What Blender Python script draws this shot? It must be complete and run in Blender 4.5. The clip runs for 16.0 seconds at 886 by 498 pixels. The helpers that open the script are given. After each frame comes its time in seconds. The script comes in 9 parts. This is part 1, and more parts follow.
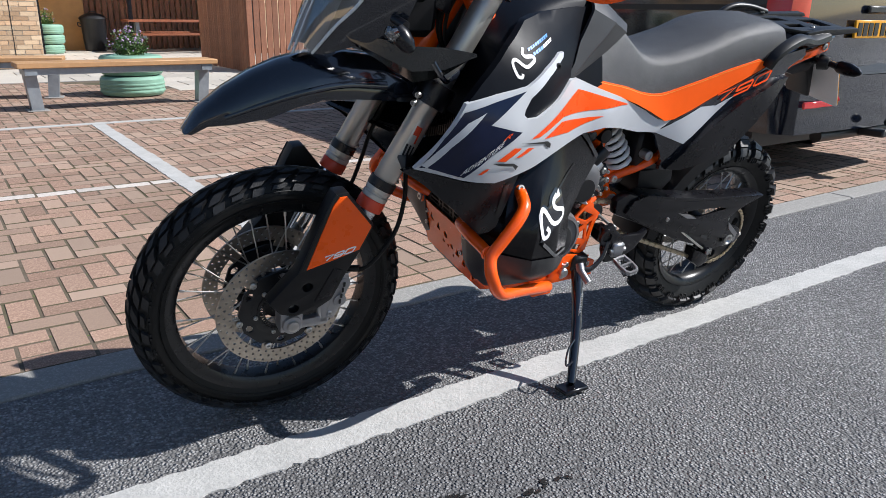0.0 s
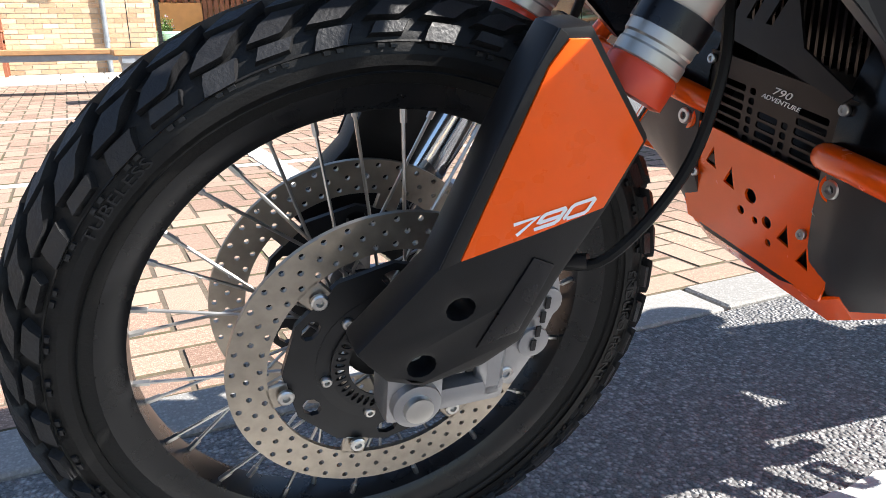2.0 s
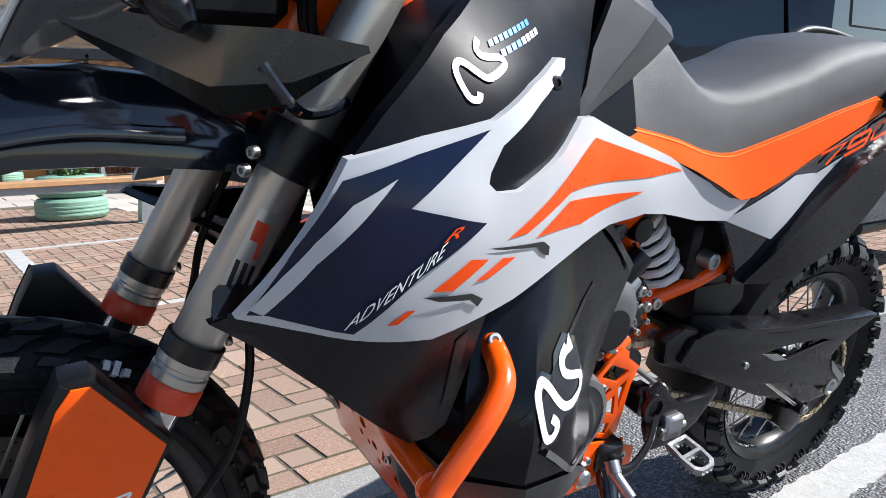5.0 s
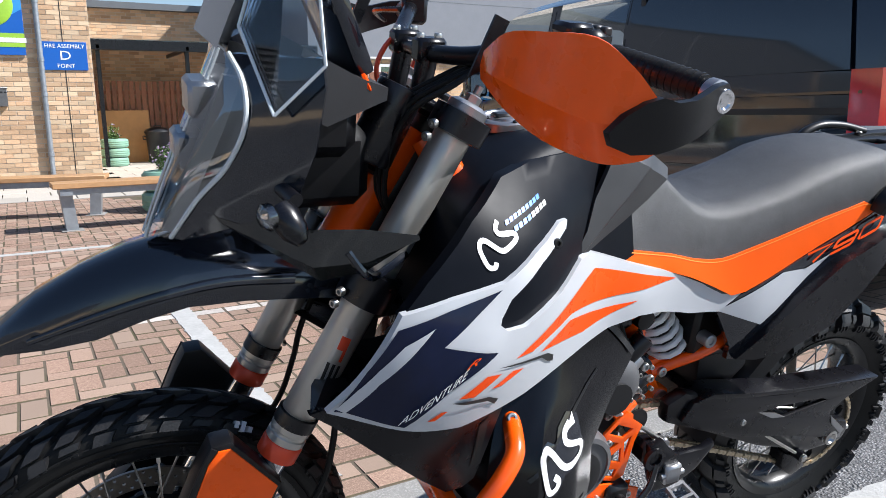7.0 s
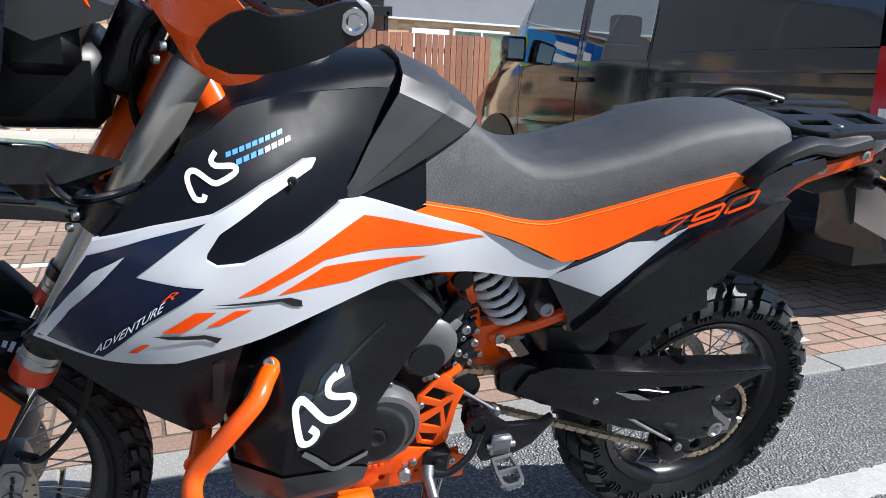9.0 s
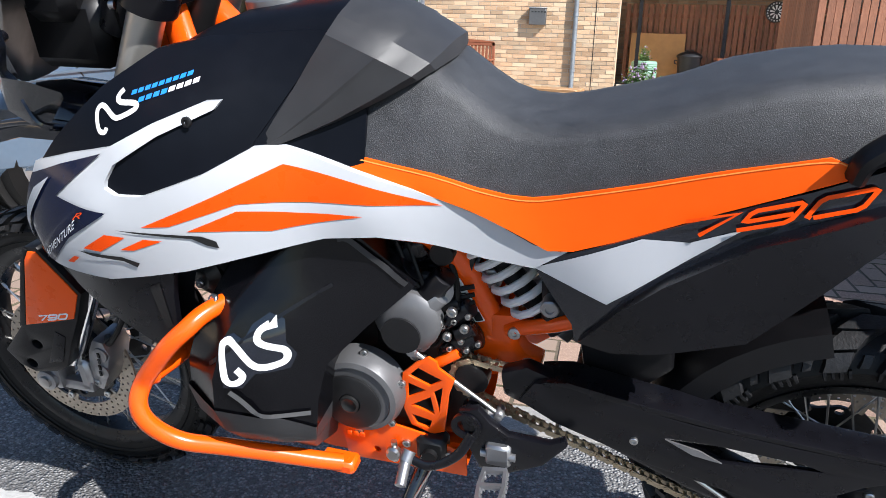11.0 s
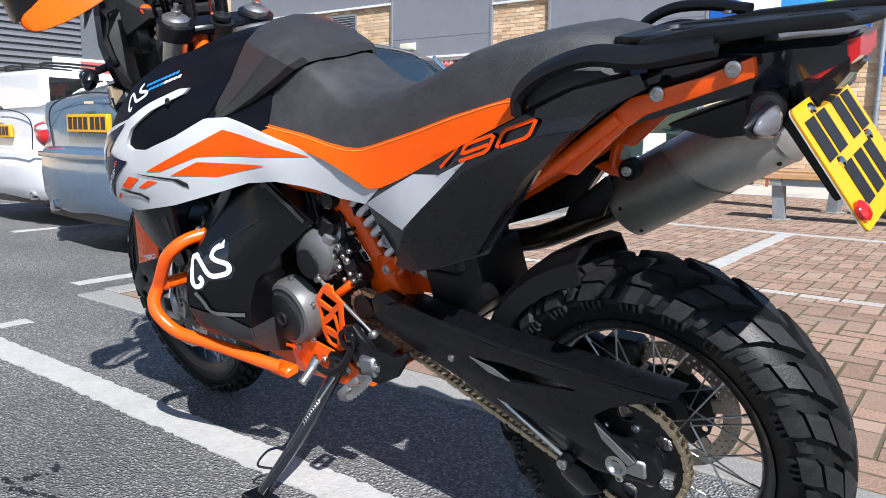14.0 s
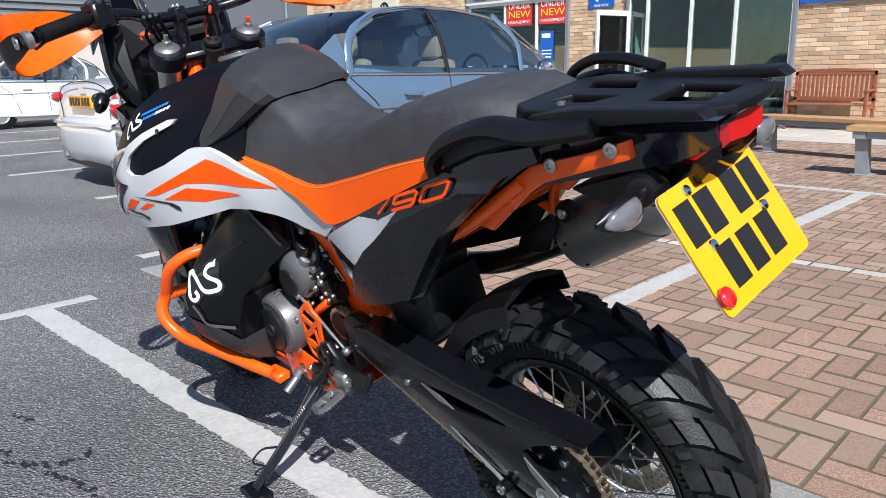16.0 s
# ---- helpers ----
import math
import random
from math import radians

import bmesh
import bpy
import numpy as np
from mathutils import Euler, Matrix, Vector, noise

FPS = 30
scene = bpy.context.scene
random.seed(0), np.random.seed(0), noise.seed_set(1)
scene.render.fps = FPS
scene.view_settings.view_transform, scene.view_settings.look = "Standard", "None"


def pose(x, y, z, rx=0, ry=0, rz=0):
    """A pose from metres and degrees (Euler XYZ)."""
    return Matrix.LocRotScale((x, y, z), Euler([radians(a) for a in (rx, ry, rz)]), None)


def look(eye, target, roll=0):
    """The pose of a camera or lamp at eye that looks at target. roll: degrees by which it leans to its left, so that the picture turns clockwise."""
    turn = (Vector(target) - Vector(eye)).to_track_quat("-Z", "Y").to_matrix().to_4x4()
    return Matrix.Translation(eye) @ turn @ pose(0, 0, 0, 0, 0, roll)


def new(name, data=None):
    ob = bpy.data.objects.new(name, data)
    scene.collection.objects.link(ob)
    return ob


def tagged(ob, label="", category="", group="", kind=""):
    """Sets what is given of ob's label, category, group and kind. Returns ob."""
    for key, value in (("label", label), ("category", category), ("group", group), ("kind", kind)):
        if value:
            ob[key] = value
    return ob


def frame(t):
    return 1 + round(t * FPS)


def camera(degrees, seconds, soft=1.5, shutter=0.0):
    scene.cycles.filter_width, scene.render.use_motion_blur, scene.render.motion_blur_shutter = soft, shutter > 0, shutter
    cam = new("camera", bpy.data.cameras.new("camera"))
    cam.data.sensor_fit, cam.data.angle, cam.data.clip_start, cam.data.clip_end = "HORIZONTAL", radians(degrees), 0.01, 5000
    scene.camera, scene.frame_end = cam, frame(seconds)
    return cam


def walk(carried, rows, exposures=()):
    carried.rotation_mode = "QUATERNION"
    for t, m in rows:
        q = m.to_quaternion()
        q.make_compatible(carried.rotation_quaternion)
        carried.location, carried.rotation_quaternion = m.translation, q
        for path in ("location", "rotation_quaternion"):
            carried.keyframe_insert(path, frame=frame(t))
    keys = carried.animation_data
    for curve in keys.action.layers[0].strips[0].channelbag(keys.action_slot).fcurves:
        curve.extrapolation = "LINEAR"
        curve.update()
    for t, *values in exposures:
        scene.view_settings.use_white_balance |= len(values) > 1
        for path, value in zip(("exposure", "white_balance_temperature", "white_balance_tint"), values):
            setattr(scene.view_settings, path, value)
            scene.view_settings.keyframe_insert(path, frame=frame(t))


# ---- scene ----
EXPOSURES = [(t, stops, kelvin, 10) for t, stops, kelvin in ((0, 0.55, 6150), (1, 0.75, 6200), (1.5, 1.32, 6350), (2, 1.66, 6500), (2.7, 1.98, 6500), (3.5, 1.96, 6450), (4.2, 1.35, 6250), (5, 0.88, 6150), (8, 0.80, 6100), (11, 0.90, 6150), (13, 0.88, 6150), (14.5, 0.74, 6150), (16, 0.62, 6150))]
cam = camera(62.2, 16.0, 0.7)
PATH = [
    (0, (-0.627, -1.724, 1.025), (0.46, -0.163, 0.407), 1.0),
    (0.5, (-0.536, -1.376, 1.022), (0.506, 0.168, 0.296), 0.9),
    (1, (-0.395, -1.072, 0.953), (0.572, 0.512, 0.209), 0.4),
    (1.5, (-0.271, -0.857, 0.791), (0.585, 0.791, 0.047), -0.3),
    (2, (-0.243, -0.758, 0.639), (0.597, 0.962, 0.059), -0.7),
    (2.5, (-0.23, -0.721, 0.573), (0.557, 1.042, 0.05), -1.1),
    (3, (-0.2, -0.743, 0.599), (0.622, 1.001, 0.068), 0.1),
    (3.5, (-0.146, -0.822, 0.645), (0.919, 0.796, 0.147), 2.0),
    (4, (-0.054, -0.917, 0.675), (1.08, 0.669, 0.231), 1.7),
    (4.5, (-0.023, -0.981, 0.753), (1.142, 0.608, 0.408), 0.1),
    (5, (-0.019, -1.047, 0.865), (1.141, 0.55, 0.543), -1.3),
    (5.2, (-0.018, -1.07, 0.895), (1.111, 0.551, 0.583), -1.8),
    (7.3, (-0.122, -1.356, 1.114), (0.827, 0.362, 0.733), -0.8),
    (7.5, (-0.09, -1.39, 1.117), (0.842, 0.337, 0.728), -0.9),
    (8, (0.024, -1.474, 1.107), (0.925, 0.264, 0.697), -0.8),
    (8.5, (0.153, -1.509, 1.078), (1.016, 0.242, 0.646), -0.2),
    (8.7, (0.222, -1.498, 1.068), (1.066, 0.262, 0.63), 1.0),
    (10.8, (1.069, -1.432, 1.035), (0.788, 0.468, 0.479), 1.7),
    (11, (1.125, -1.408, 1.036), (0.704, 0.466, 0.478), 1.6),
    (11.5, (1.335, -1.395, 1.003), (0.585, 0.369, 0.432), 1.8),
    (12, (1.535, -1.448, 0.939), (0.667, 0.275, 0.413), 0.9),
    (12.5, (1.707, -1.464, 0.876), (0.685, 0.203, 0.455), 1.1),
    (13, (1.858, -1.444, 0.845), (0.687, 0.137, 0.485), 0.7),
    (13.5, (1.956, -1.424, 0.848), (0.763, 0.149, 0.526), 0.6),
    (14, (2.015, -1.423, 0.852), (0.826, 0.154, 0.537), 0.7),
    (14.5, (2.057, -1.421, 0.861), (0.872, 0.159, 0.547), 0.6),
    (15, (2.107, -1.405, 0.873), (0.933, 0.182, 0.551), 0.6),
    (15.5, (2.163, -1.349, 0.913), (0.951, 0.207, 0.578), 0.4),
    (16, (2.235, -1.271, 1.039), (0.884, 0.127, 0.569), -0.9),
]
walk(cam, [(t, look(e, g, r)) for t, e, g, r in PATH], EXPOSURES)
# ---- light ----
world = bpy.data.worlds.new("sky")
scene.world = world
world.use_nodes = True
nt = world.node_tree
sky = nt.nodes.new("ShaderNodeTexSky")
sky.sky_type, sky.sun_disc = 'NISHITA', False
SUN_EL, SUN_AZ = 42.6, 122.0
sky.sun_elevation, sky.sun_rotation = radians(SUN_EL), radians(SUN_AZ)
sky.air_density, sky.dust_density = 1.0, 0.25
nt.links.new(sky.outputs[0], nt.nodes["Background"].inputs[0])
nt.nodes["Background"].inputs[1].default_value = 0.076
sun = new("sun", bpy.data.lights.new("sun", 'SUN'))
sun.data.energy, sun.data.angle, sun.data.color = 4.9, radians(0.5), (1.0, 0.955, 0.90)
sun.matrix_world = look((40 * math.sin(radians(SUN_AZ)) * math.cos(radians(SUN_EL)), 40 * math.cos(radians(SUN_AZ)) * math.cos(radians(SUN_EL)), 40 * math.sin(radians(SUN_EL))), (0, 0, 0))

# ---- materials ----
def surf(name, col, rough=0.5, metal=0.0, var=0.12, scale=30.0, bump=0.0, bscale=200.0, coat=0.0, rvar=0.15, col2=None, rand=0.0, spec=0.5):
    """A node material: base colour with broad and fine variation, roughness variation and fine relief."""
    m = bpy.data.materials.new(name)
    m.use_nodes = True
    n, l = m.node_tree.nodes, m.node_tree.links
    b = n["Principled BSDF"]
    tc = n.new("ShaderNodeTexCoord")
    broad, fine = n.new("ShaderNodeTexNoise"), n.new("ShaderNodeTexNoise")
    for t, s, d in ((broad, scale * 0.15, 3), (fine, scale, 5)):
        t.inputs["Scale"].default_value, t.inputs["Detail"].default_value = s, d
        l.new(tc.outputs["Object"], t.inputs["Vector"])
    add = n.new("ShaderNodeMath")
    add.operation = 'ADD'
    l.new(broad.outputs[0], add.inputs[0])
    l.new(fine.outputs[0], add.inputs[1])
    ramp = n.new("ShaderNodeMapRange")
    ramp.inputs[1].default_value, ramp.inputs[2].default_value = 0.65, 1.35
    l.new(add.outputs[0], ramp.inputs[0])
    mix = n.new("ShaderNodeMix")
    mix.data_type = 'RGBA'
    lo = tuple(max(0, c * (1 - var)) for c in col)
    hi = col2 or tuple(min(1, c * (1 + var)) for c in col)
    mix.inputs[6].default_value, mix.inputs[7].default_value = (*lo, 1), (*hi, 1)
    l.new(ramp.outputs[0], mix.inputs[0])
    out = mix.outputs[2]
    if rand:
        info = n.new("ShaderNodeObjectInfo")
        hsv = n.new("ShaderNodeHueSaturation")
        mr = n.new("ShaderNodeMapRange")
        mr.inputs[3].default_value, mr.inputs[4].default_value = 1 - rand, 1 + rand
        l.new(info.outputs["Random"], mr.inputs[0])
        l.new(mr.outputs[0], hsv.inputs["Value"])
        l.new(out, hsv.inputs["Color"])
        out = hsv.outputs[0]
    l.new(out, b.inputs["Base Color"])
    rr = n.new("ShaderNodeMapRange")
    rr.inputs[3].default_value, rr.inputs[4].default_value = max(0.03, rough * (1 - rvar)), min(1, rough * (1 + rvar))
    l.new(fine.outputs[0], rr.inputs[0])
    l.new(rr.outputs[0], b.inputs["Roughness"])
    b.inputs["Metallic"].default_value = metal
    b.inputs["Coat Weight"].default_value = coat
    b.inputs["Specular IOR Level"].default_value = spec
    b.inputs["Coat Roughness"].default_value = 0.06
    if bump:
        bt = n.new("ShaderNodeTexNoise")
        bt.inputs["Scale"].default_value, bt.inputs["Detail"].default_value = bscale, 4
        l.new(tc.outputs["Object"], bt.inputs["Vector"])
        bp = n.new("ShaderNodeBump")
        bp.inputs["Strength"].default_value, bp.inputs["Distance"].default_value = bump, 1.0 / bscale
        l.new(bt.outputs[0], bp.inputs["Height"])
        l.new(bp.outputs[0], b.inputs["Normal"])
    return m


def clear(name, tint=(1, 1, 1), rough=0.02, alpha=0.25):
    """Clear plastic or glass sheet: partly see-through, glossy."""
    m = bpy.data.materials.new(name)
    m.use_nodes = True
    n, l = m.node_tree.nodes, m.node_tree.links
    n.remove(n["Principled BSDF"])
    tr, gl, mx, fr = n.new("ShaderNodeBsdfTransparent"), n.new("ShaderNodeBsdfGlossy"), n.new("ShaderNodeMixShader"), n.new("ShaderNodeFresnel")
    tr.inputs[0].default_value = (*tint, 1)
    gl.inputs["Roughness"].default_value = rough
    fr.inputs[0].default_value = 1.5
    ad = n.new("ShaderNodeMath")
    ad.operation, ad.use_clamp = 'ADD', True
    ad.inputs[1].default_value = alpha
    l.new(fr.outputs[0], ad.inputs[0])
    l.new(ad.outputs[0], mx.inputs[0])
    l.new(tr.outputs[0], mx.inputs[1])
    l.new(gl.outputs[0], mx.inputs[2])
    l.new(mx.outputs[0], n["Material Output"].inputs[0])
    return m


M_ORANGE = surf("orange_plastic", (0.95, 0.105, 0.001), 0.28, var=0.04, coat=0.2, spec=0.35)
M_ORANGE_PC = surf("orange_powder_coat", (0.90, 0.098, 0.001), 0.26, var=0.05, coat=0.3, bump=0.03, bscale=400)
M_DECAL_OR = surf("orange_decal", (0.92, 0.075, 0.0), 0.28, var=0.03, spec=0.25)
M_WHITE = surf("white_plastic", (0.50, 0.515, 0.54), 0.3, var=0.02, coat=0.4)
M_NAVY = surf("dark_navy_decal", (0.005, 0.009, 0.032), 0.14, var=0.2, coat=0.1, spec=0.28)
M_BLACK_GL = surf("gloss_black_plastic", (0.008, 0.010, 0.016), 0.12, var=0.2, coat=0.7)
M_BLACK_SAT = surf("satin_black_plastic", (0.004, 0.004, 0.006), 0.28, var=0.2, bump=0.02, bscale=500, spec=0.45)
M_BLACK_MAT = surf("matt_black_plastic", (0.004, 0.004, 0.005), 0.40, var=0.2, bump=0.12, bscale=900, spec=0.38)
M_TANK = surf("smooth_black_tank_plastic", (0.004, 0.005, 0.008), 0.40, var=0.15, bump=0.02, bscale=600, spec=0.10)
M_COVER = surf("smooth_black_cover", (0.003, 0.003, 0.004), 0.20, var=0.2, bump=0.01, bscale=400, spec=0.35)
# light grey for the painted chamfer highlight and the swing arm's label
M_GLINT_LABEL = surf("glint_and_label_grey", (0.09, 0.09, 0.092), 0.42, var=0.3, scale=60)
M_GREY_PL = surf("grained_grey_plastic", (0.028, 0.028, 0.030), 0.45, var=0.15, bump=0.15, bscale=1100)
M_SEAT = surf("grained_black_seat_vinyl", (0.034, 0.035, 0.038), 0.50, var=0.35, scale=190, bump=0.9, bscale=800, spec=0.6)
M_SEAT_OR = surf("orange_seat_vinyl", (0.92, 0.105, 0.0), 0.45, spec=0.22, var=0.04, bump=0.1, bscale=700)
M_RUBBER = surf("black_rubber", (0.0055, 0.0055, 0.0055), 0.50, var=0.35, scale=60, bump=0.15, bscale=300, rvar=0.25, spec=0.25)
M_TREAD = surf("worn_tread_rubber", (0.013, 0.013, 0.014), 0.45, var=0.4, scale=80, bump=0.2, bscale=250, spec=0.36)
M_RIM = surf("black_anodised_rim", (0.012, 0.012, 0.013), 0.28, metal=0.3, var=0.2)
M_STEEL = surf("steel", (0.55, 0.54, 0.52), 0.32, metal=1.0, var=0.15)
M_CHROME = surf("chrome", (0.75, 0.75, 0.76), 0.1, metal=1.0, var=0.05)
M_DISC = surf("brake_disc_steel", (0.42, 0.37, 0.31), 0.38, metal=0.9, var=0.22, scale=60)
M_FORK = surf("anodised_fork_tube", (0.52, 0.50, 0.46), 0.36, metal=0.75, var=0.06)
M_FORK_LO = surf("machined_aluminium", (0.56, 0.55, 0.53), 0.34, metal=0.85, var=0.06)
M_ALU = surf("cast_aluminium", (0.36, 0.36, 0.37), 0.35, metal=0.85, var=0.12, bump=0.1, bscale=400)
M_CASE = surf("grey_engine_case", (0.13, 0.13, 0.135), 0.42, metal=0.4, var=0.12, bump=0.1, bscale=500)
M_DARKMET = surf("dark_engine_metal", (0.015, 0.015, 0.016), 0.4, metal=0.3, var=0.3)
M_RED = surf("red_anodised", (0.72, 0.065, 0.020), 0.32, metal=0.1, var=0.1)
M_TITAN = surf("brushed_titanium", (0.52, 0.50, 0.47), 0.45, metal=0.55, var=0.1, scale=90)
M_PIPE = surf("heat_tinted_pipe", (0.10, 0.085, 0.07), 0.3, metal=0.9, var=0.3)
M_CHAIN = surf("gold_chain_steel", (0.50, 0.42, 0.30), 0.32, metal=0.9, var=0.25)
M_SPRING = surf("white_spring", (0.72, 0.72, 0.73), 0.35, var=0.05)
M_YELLOW = surf("yellow_plate", (0.78, 0.345, 0.004), 0.35, var=0.03, coat=0.2)
M_PAINTK = surf("black_lettering", (0.012, 0.012, 0.012), 0.4)
M_PAINTW = surf("white_lettering", (0.85, 0.85, 0.85), 0.4, var=0.02)
M_PAINTB = surf("blue_lettering", (0.02, 0.22, 0.75), 0.4, var=0.05)
M_REDLENS = surf("red_lens", (0.50, 0.010, 0.010), 0.1, var=0.1, coat=0.8)
M_LENS = clear("clear_lens", (0.80, 0.85, 0.88), 0.04, 0.16)
M_LENSRIM = surf("pale_edge_glint_and_lens", (0.62, 0.66, 0.68), 0.12, var=0.05, coat=0.8)
M_SMOKE = clear("smoked_plastic", (0.22, 0.23, 0.23), 0.05, 0.02)
M_SCREEN = clear("clear_screen", (0.80, 0.83, 0.85), 0.02, 0.03)


# ---- building blocks ----
def mesh_of(name, bm, material, smooth=38):
    bmesh.ops.recalc_face_normals(bm, faces=bm.faces[:])
    me = bpy.data.meshes.new(name)
    bm.to_mesh(me)
    bm.free()
    for m in material if isinstance(material, (list, tuple)) else (material,):
        me.materials.append(m)
    if smooth:
        me.polygons.foreach_set("use_smooth", [True] * len(me.polygons))
        me.set_sharp_from_angle(angle=radians(smooth))
    return me


def part(name, bm, material, parent=None, label="", smooth=38):
    """Links a bmesh as one mesh object under a thing or a part."""
    ob = new(name, mesh_of(name, bm, material, smooth) if isinstance(bm, bmesh.types.BMesh) else bm)
    if parent:
        ob.parent = parent
    return tagged(ob, label)


def join(*bms):
    out = bmesh.new()
    for b in bms:
        me = bpy.data.meshes.new("tmp")
        b.to_mesh(me)
        b.free()
        out.from_mesh(me)
        bpy.data.meshes.remove(me)
    return out


def axis_m(p, d):
    """A matrix whose z axis points along d, at p."""
    return Matrix.Translation(p) @ Vector(d).to_track_quat("Z", "Y").to_matrix().to_4x4()


def bevelled(bm, width, segs=1, angle=30):
    if width:
        es = [e for e in bm.edges if len(e.link_faces) == 2 and e.calc_face_angle(0) > radians(angle)]
        bmesh.ops.bevel(bm, geom=es, offset=width, segments=segs, affect='EDGES', profile=0.6)
    return bm


def boxm(x0, x1, y0, y1, z0, z1, bevel=0.0, m=None, segs=1):
    bm = bmesh.new()
    bmesh.ops.create_cube(bm, size=1, matrix=Matrix.LocRotScale(((x0 + x1) / 2, (y0 + y1) / 2, (z0 + z1) / 2), None, (x1 - x0, y1 - y0, z1 - z0)))
    bevelled(bm, bevel, segs)
    if m:
        bmesh.ops.transform(bm, matrix=m, verts=bm.verts)
    return bm


def cyl(p0, p1, r0, r1=None, segs=20, bevel=0.0):
    p0, p1 = Vector(p0), Vector(p1)
    d = p1 - p0
    bm = bmesh.new()
    bmesh.ops.create_cone(bm, cap_ends=True, segments=segs, radius1=r0, radius2=r0 if r1 is None else r1, depth=d.length, matrix=axis_m((p0 + p1) / 2, d))
    return bevelled(bm, bevel, 2, 50)


def ball(p, r, sx=1, sy=1, sz=1, u=16, v=10):
    bm = bmesh.new()
    bmesh.ops.create_uvsphere(bm, u_segments=u, v_segments=v, radius=r, matrix=Matrix.LocRotScale(p, None, (sx, sy, sz)))
    return bm


def lathe(profile, p=(0, 0, 0), d=(0, 1, 0), segs=48, closed=False):
    """Turns (radius, height) pairs about the axis d through p."""
    bm, m = bmesh.new(), axis_m(p, d)
    rows = [[bm.verts.new(m @ Vector((r * math.cos(a), r * math.sin(a), h))) for a in (2 * math.pi * k / segs for k in range(segs))] for r, h in profile]
    pairs = list(zip(rows, rows[1:])) + ([(rows[-1], rows[0])] if closed else [])
    for a, b in pairs:
        for k in range(segs):
            bm.faces.new((a[k], a[(k + 1) % segs], b[(k + 1) % segs], b[k]))
    if not closed:
        for r, (rad, _) in ((rows[0], profile[0]), (rows[-1], profile[-1])):
            if rad > 1e-6:
                bm.faces.new(r)
    bmesh.ops.remove_doubles(bm, verts=bm.verts, dist=1e-6)
    return bm


def spline(pts, n=6, closed=False):
    """A smooth line through the points."""
    p = [Vector(q) for q in pts]
    out, k = [], len(p)
    for i in range(k if closed else k - 1):
        a, b = p[i], p[(i + 1) % k]
        a0 = p[i - 1] if closed or i > 0 else a * 2 - b
        b1 = p[(i + 2) % k] if closed or i + 2 < k else b * 2 - a
        for j in range(n):
            t = j / n
            out.append(0.5 * ((2 * a) + (b - a0) * t + (2 * a0 - 5 * a + 4 * b - b1) * t * t + (3 * a - a0 - 3 * b + b1) * t ** 3))
    return out if closed else out + [p[-1]]


def tube(pts, r, n=6, segs=12, flat=(1, 1), caps=True):
    """A round (or flattened) bar along a smooth line; r may be a number or (start, end)."""
    line = spline(pts, n) if n > 1 else [Vector(q) for q in pts]
    r0, r1 = r if isinstance(r, tuple) else (r, r)
    bm, rows, up = bmesh.new(), [], Vector((0.13, 0.27, 0.95))
    for i, p in enumerate(line):
        d = (line[min(i + 1, len(line) - 1)] - line[max(i - 1, 0)]).normalized()
        s = d.cross(up).normalized()
        up = s.cross(d).normalized()
        rr = r0 + (r1 - r0) * i / max(1, len(line) - 1)
        rows.append([bm.verts.new(p + (s * math.cos(a) * flat[0] + up * math.sin(a) * flat[1]) * rr) for a in (2 * math.pi * k / segs for k in range(segs))])
    for a, b in zip(rows, rows[1:]):
        for k in range(segs):
            bm.faces.new((a[k], a[(k + 1) % segs], b[(k + 1) % segs], b[k]))
    if caps:
        bm.faces.new(rows[0])
        bm.faces.new(rows[-1])
    return bm


def loft(rings, caps=True, closed=True):
    """Skins rings of points with one another."""
    bm = bmesh.new()
    rows = [[bm.verts.new(p) for p in r] for r in rings]
    k = len(rows[0])
    for a, b in zip(rows, rows[1:]):
        for i in range(k if closed else k - 1):
            bm.faces.new((a[i], a[(i + 1) % k], b[(i + 1) % k], b[i]))
    if caps and closed:
        bm.faces.new(rows[0])
        bm.faces.new(rows[-1])
    return bm


def slab(poly, y0, y1, holes=(), bevel=0.0, m=None):
    """A plate with the outline poly in x and z, from y0 to y1, with holes through it."""
    from mathutils.geometry import tessellate_polygon
    loops = [[Vector((x, 0, z)) for x, z in lp] for lp in (poly, *holes)]
    tris = tessellate_polygon([[Vector((v.x, v.z, 0)) for v in lp] for lp in loops])
    flat = [v for lp in loops for v in lp]
    bm = bmesh.new()
    a = [bm.verts.new((v.x, y0, v.z)) for v in flat]
    b = [bm.verts.new((v.x, y1, v.z)) for v in flat]
    for t in tris:
        if len(set(t)) == 3:
            bm.faces.new([a[i] for i in t])
            bm.faces.new([b[i] for i in reversed(t)])
    o = 0
    for lp in loops:
        k = len(lp)
        for i in range(k):
            bm.faces.new((a[o + i], a[o + (i + 1) % k], b[o + (i + 1) % k], b[o + i]))
        o += k
    bmesh.ops.recalc_face_normals(bm, faces=bm.faces[:])
    if bevel:
        bmesh.ops.dissolve_limit(bm, angle_limit=radians(1), verts=bm.verts, edges=bm.edges)
        bevelled(bm, bevel, 2, 40)
    if m:
        bmesh.ops.transform(bm, matrix=m, verts=bm.verts)
    return bm


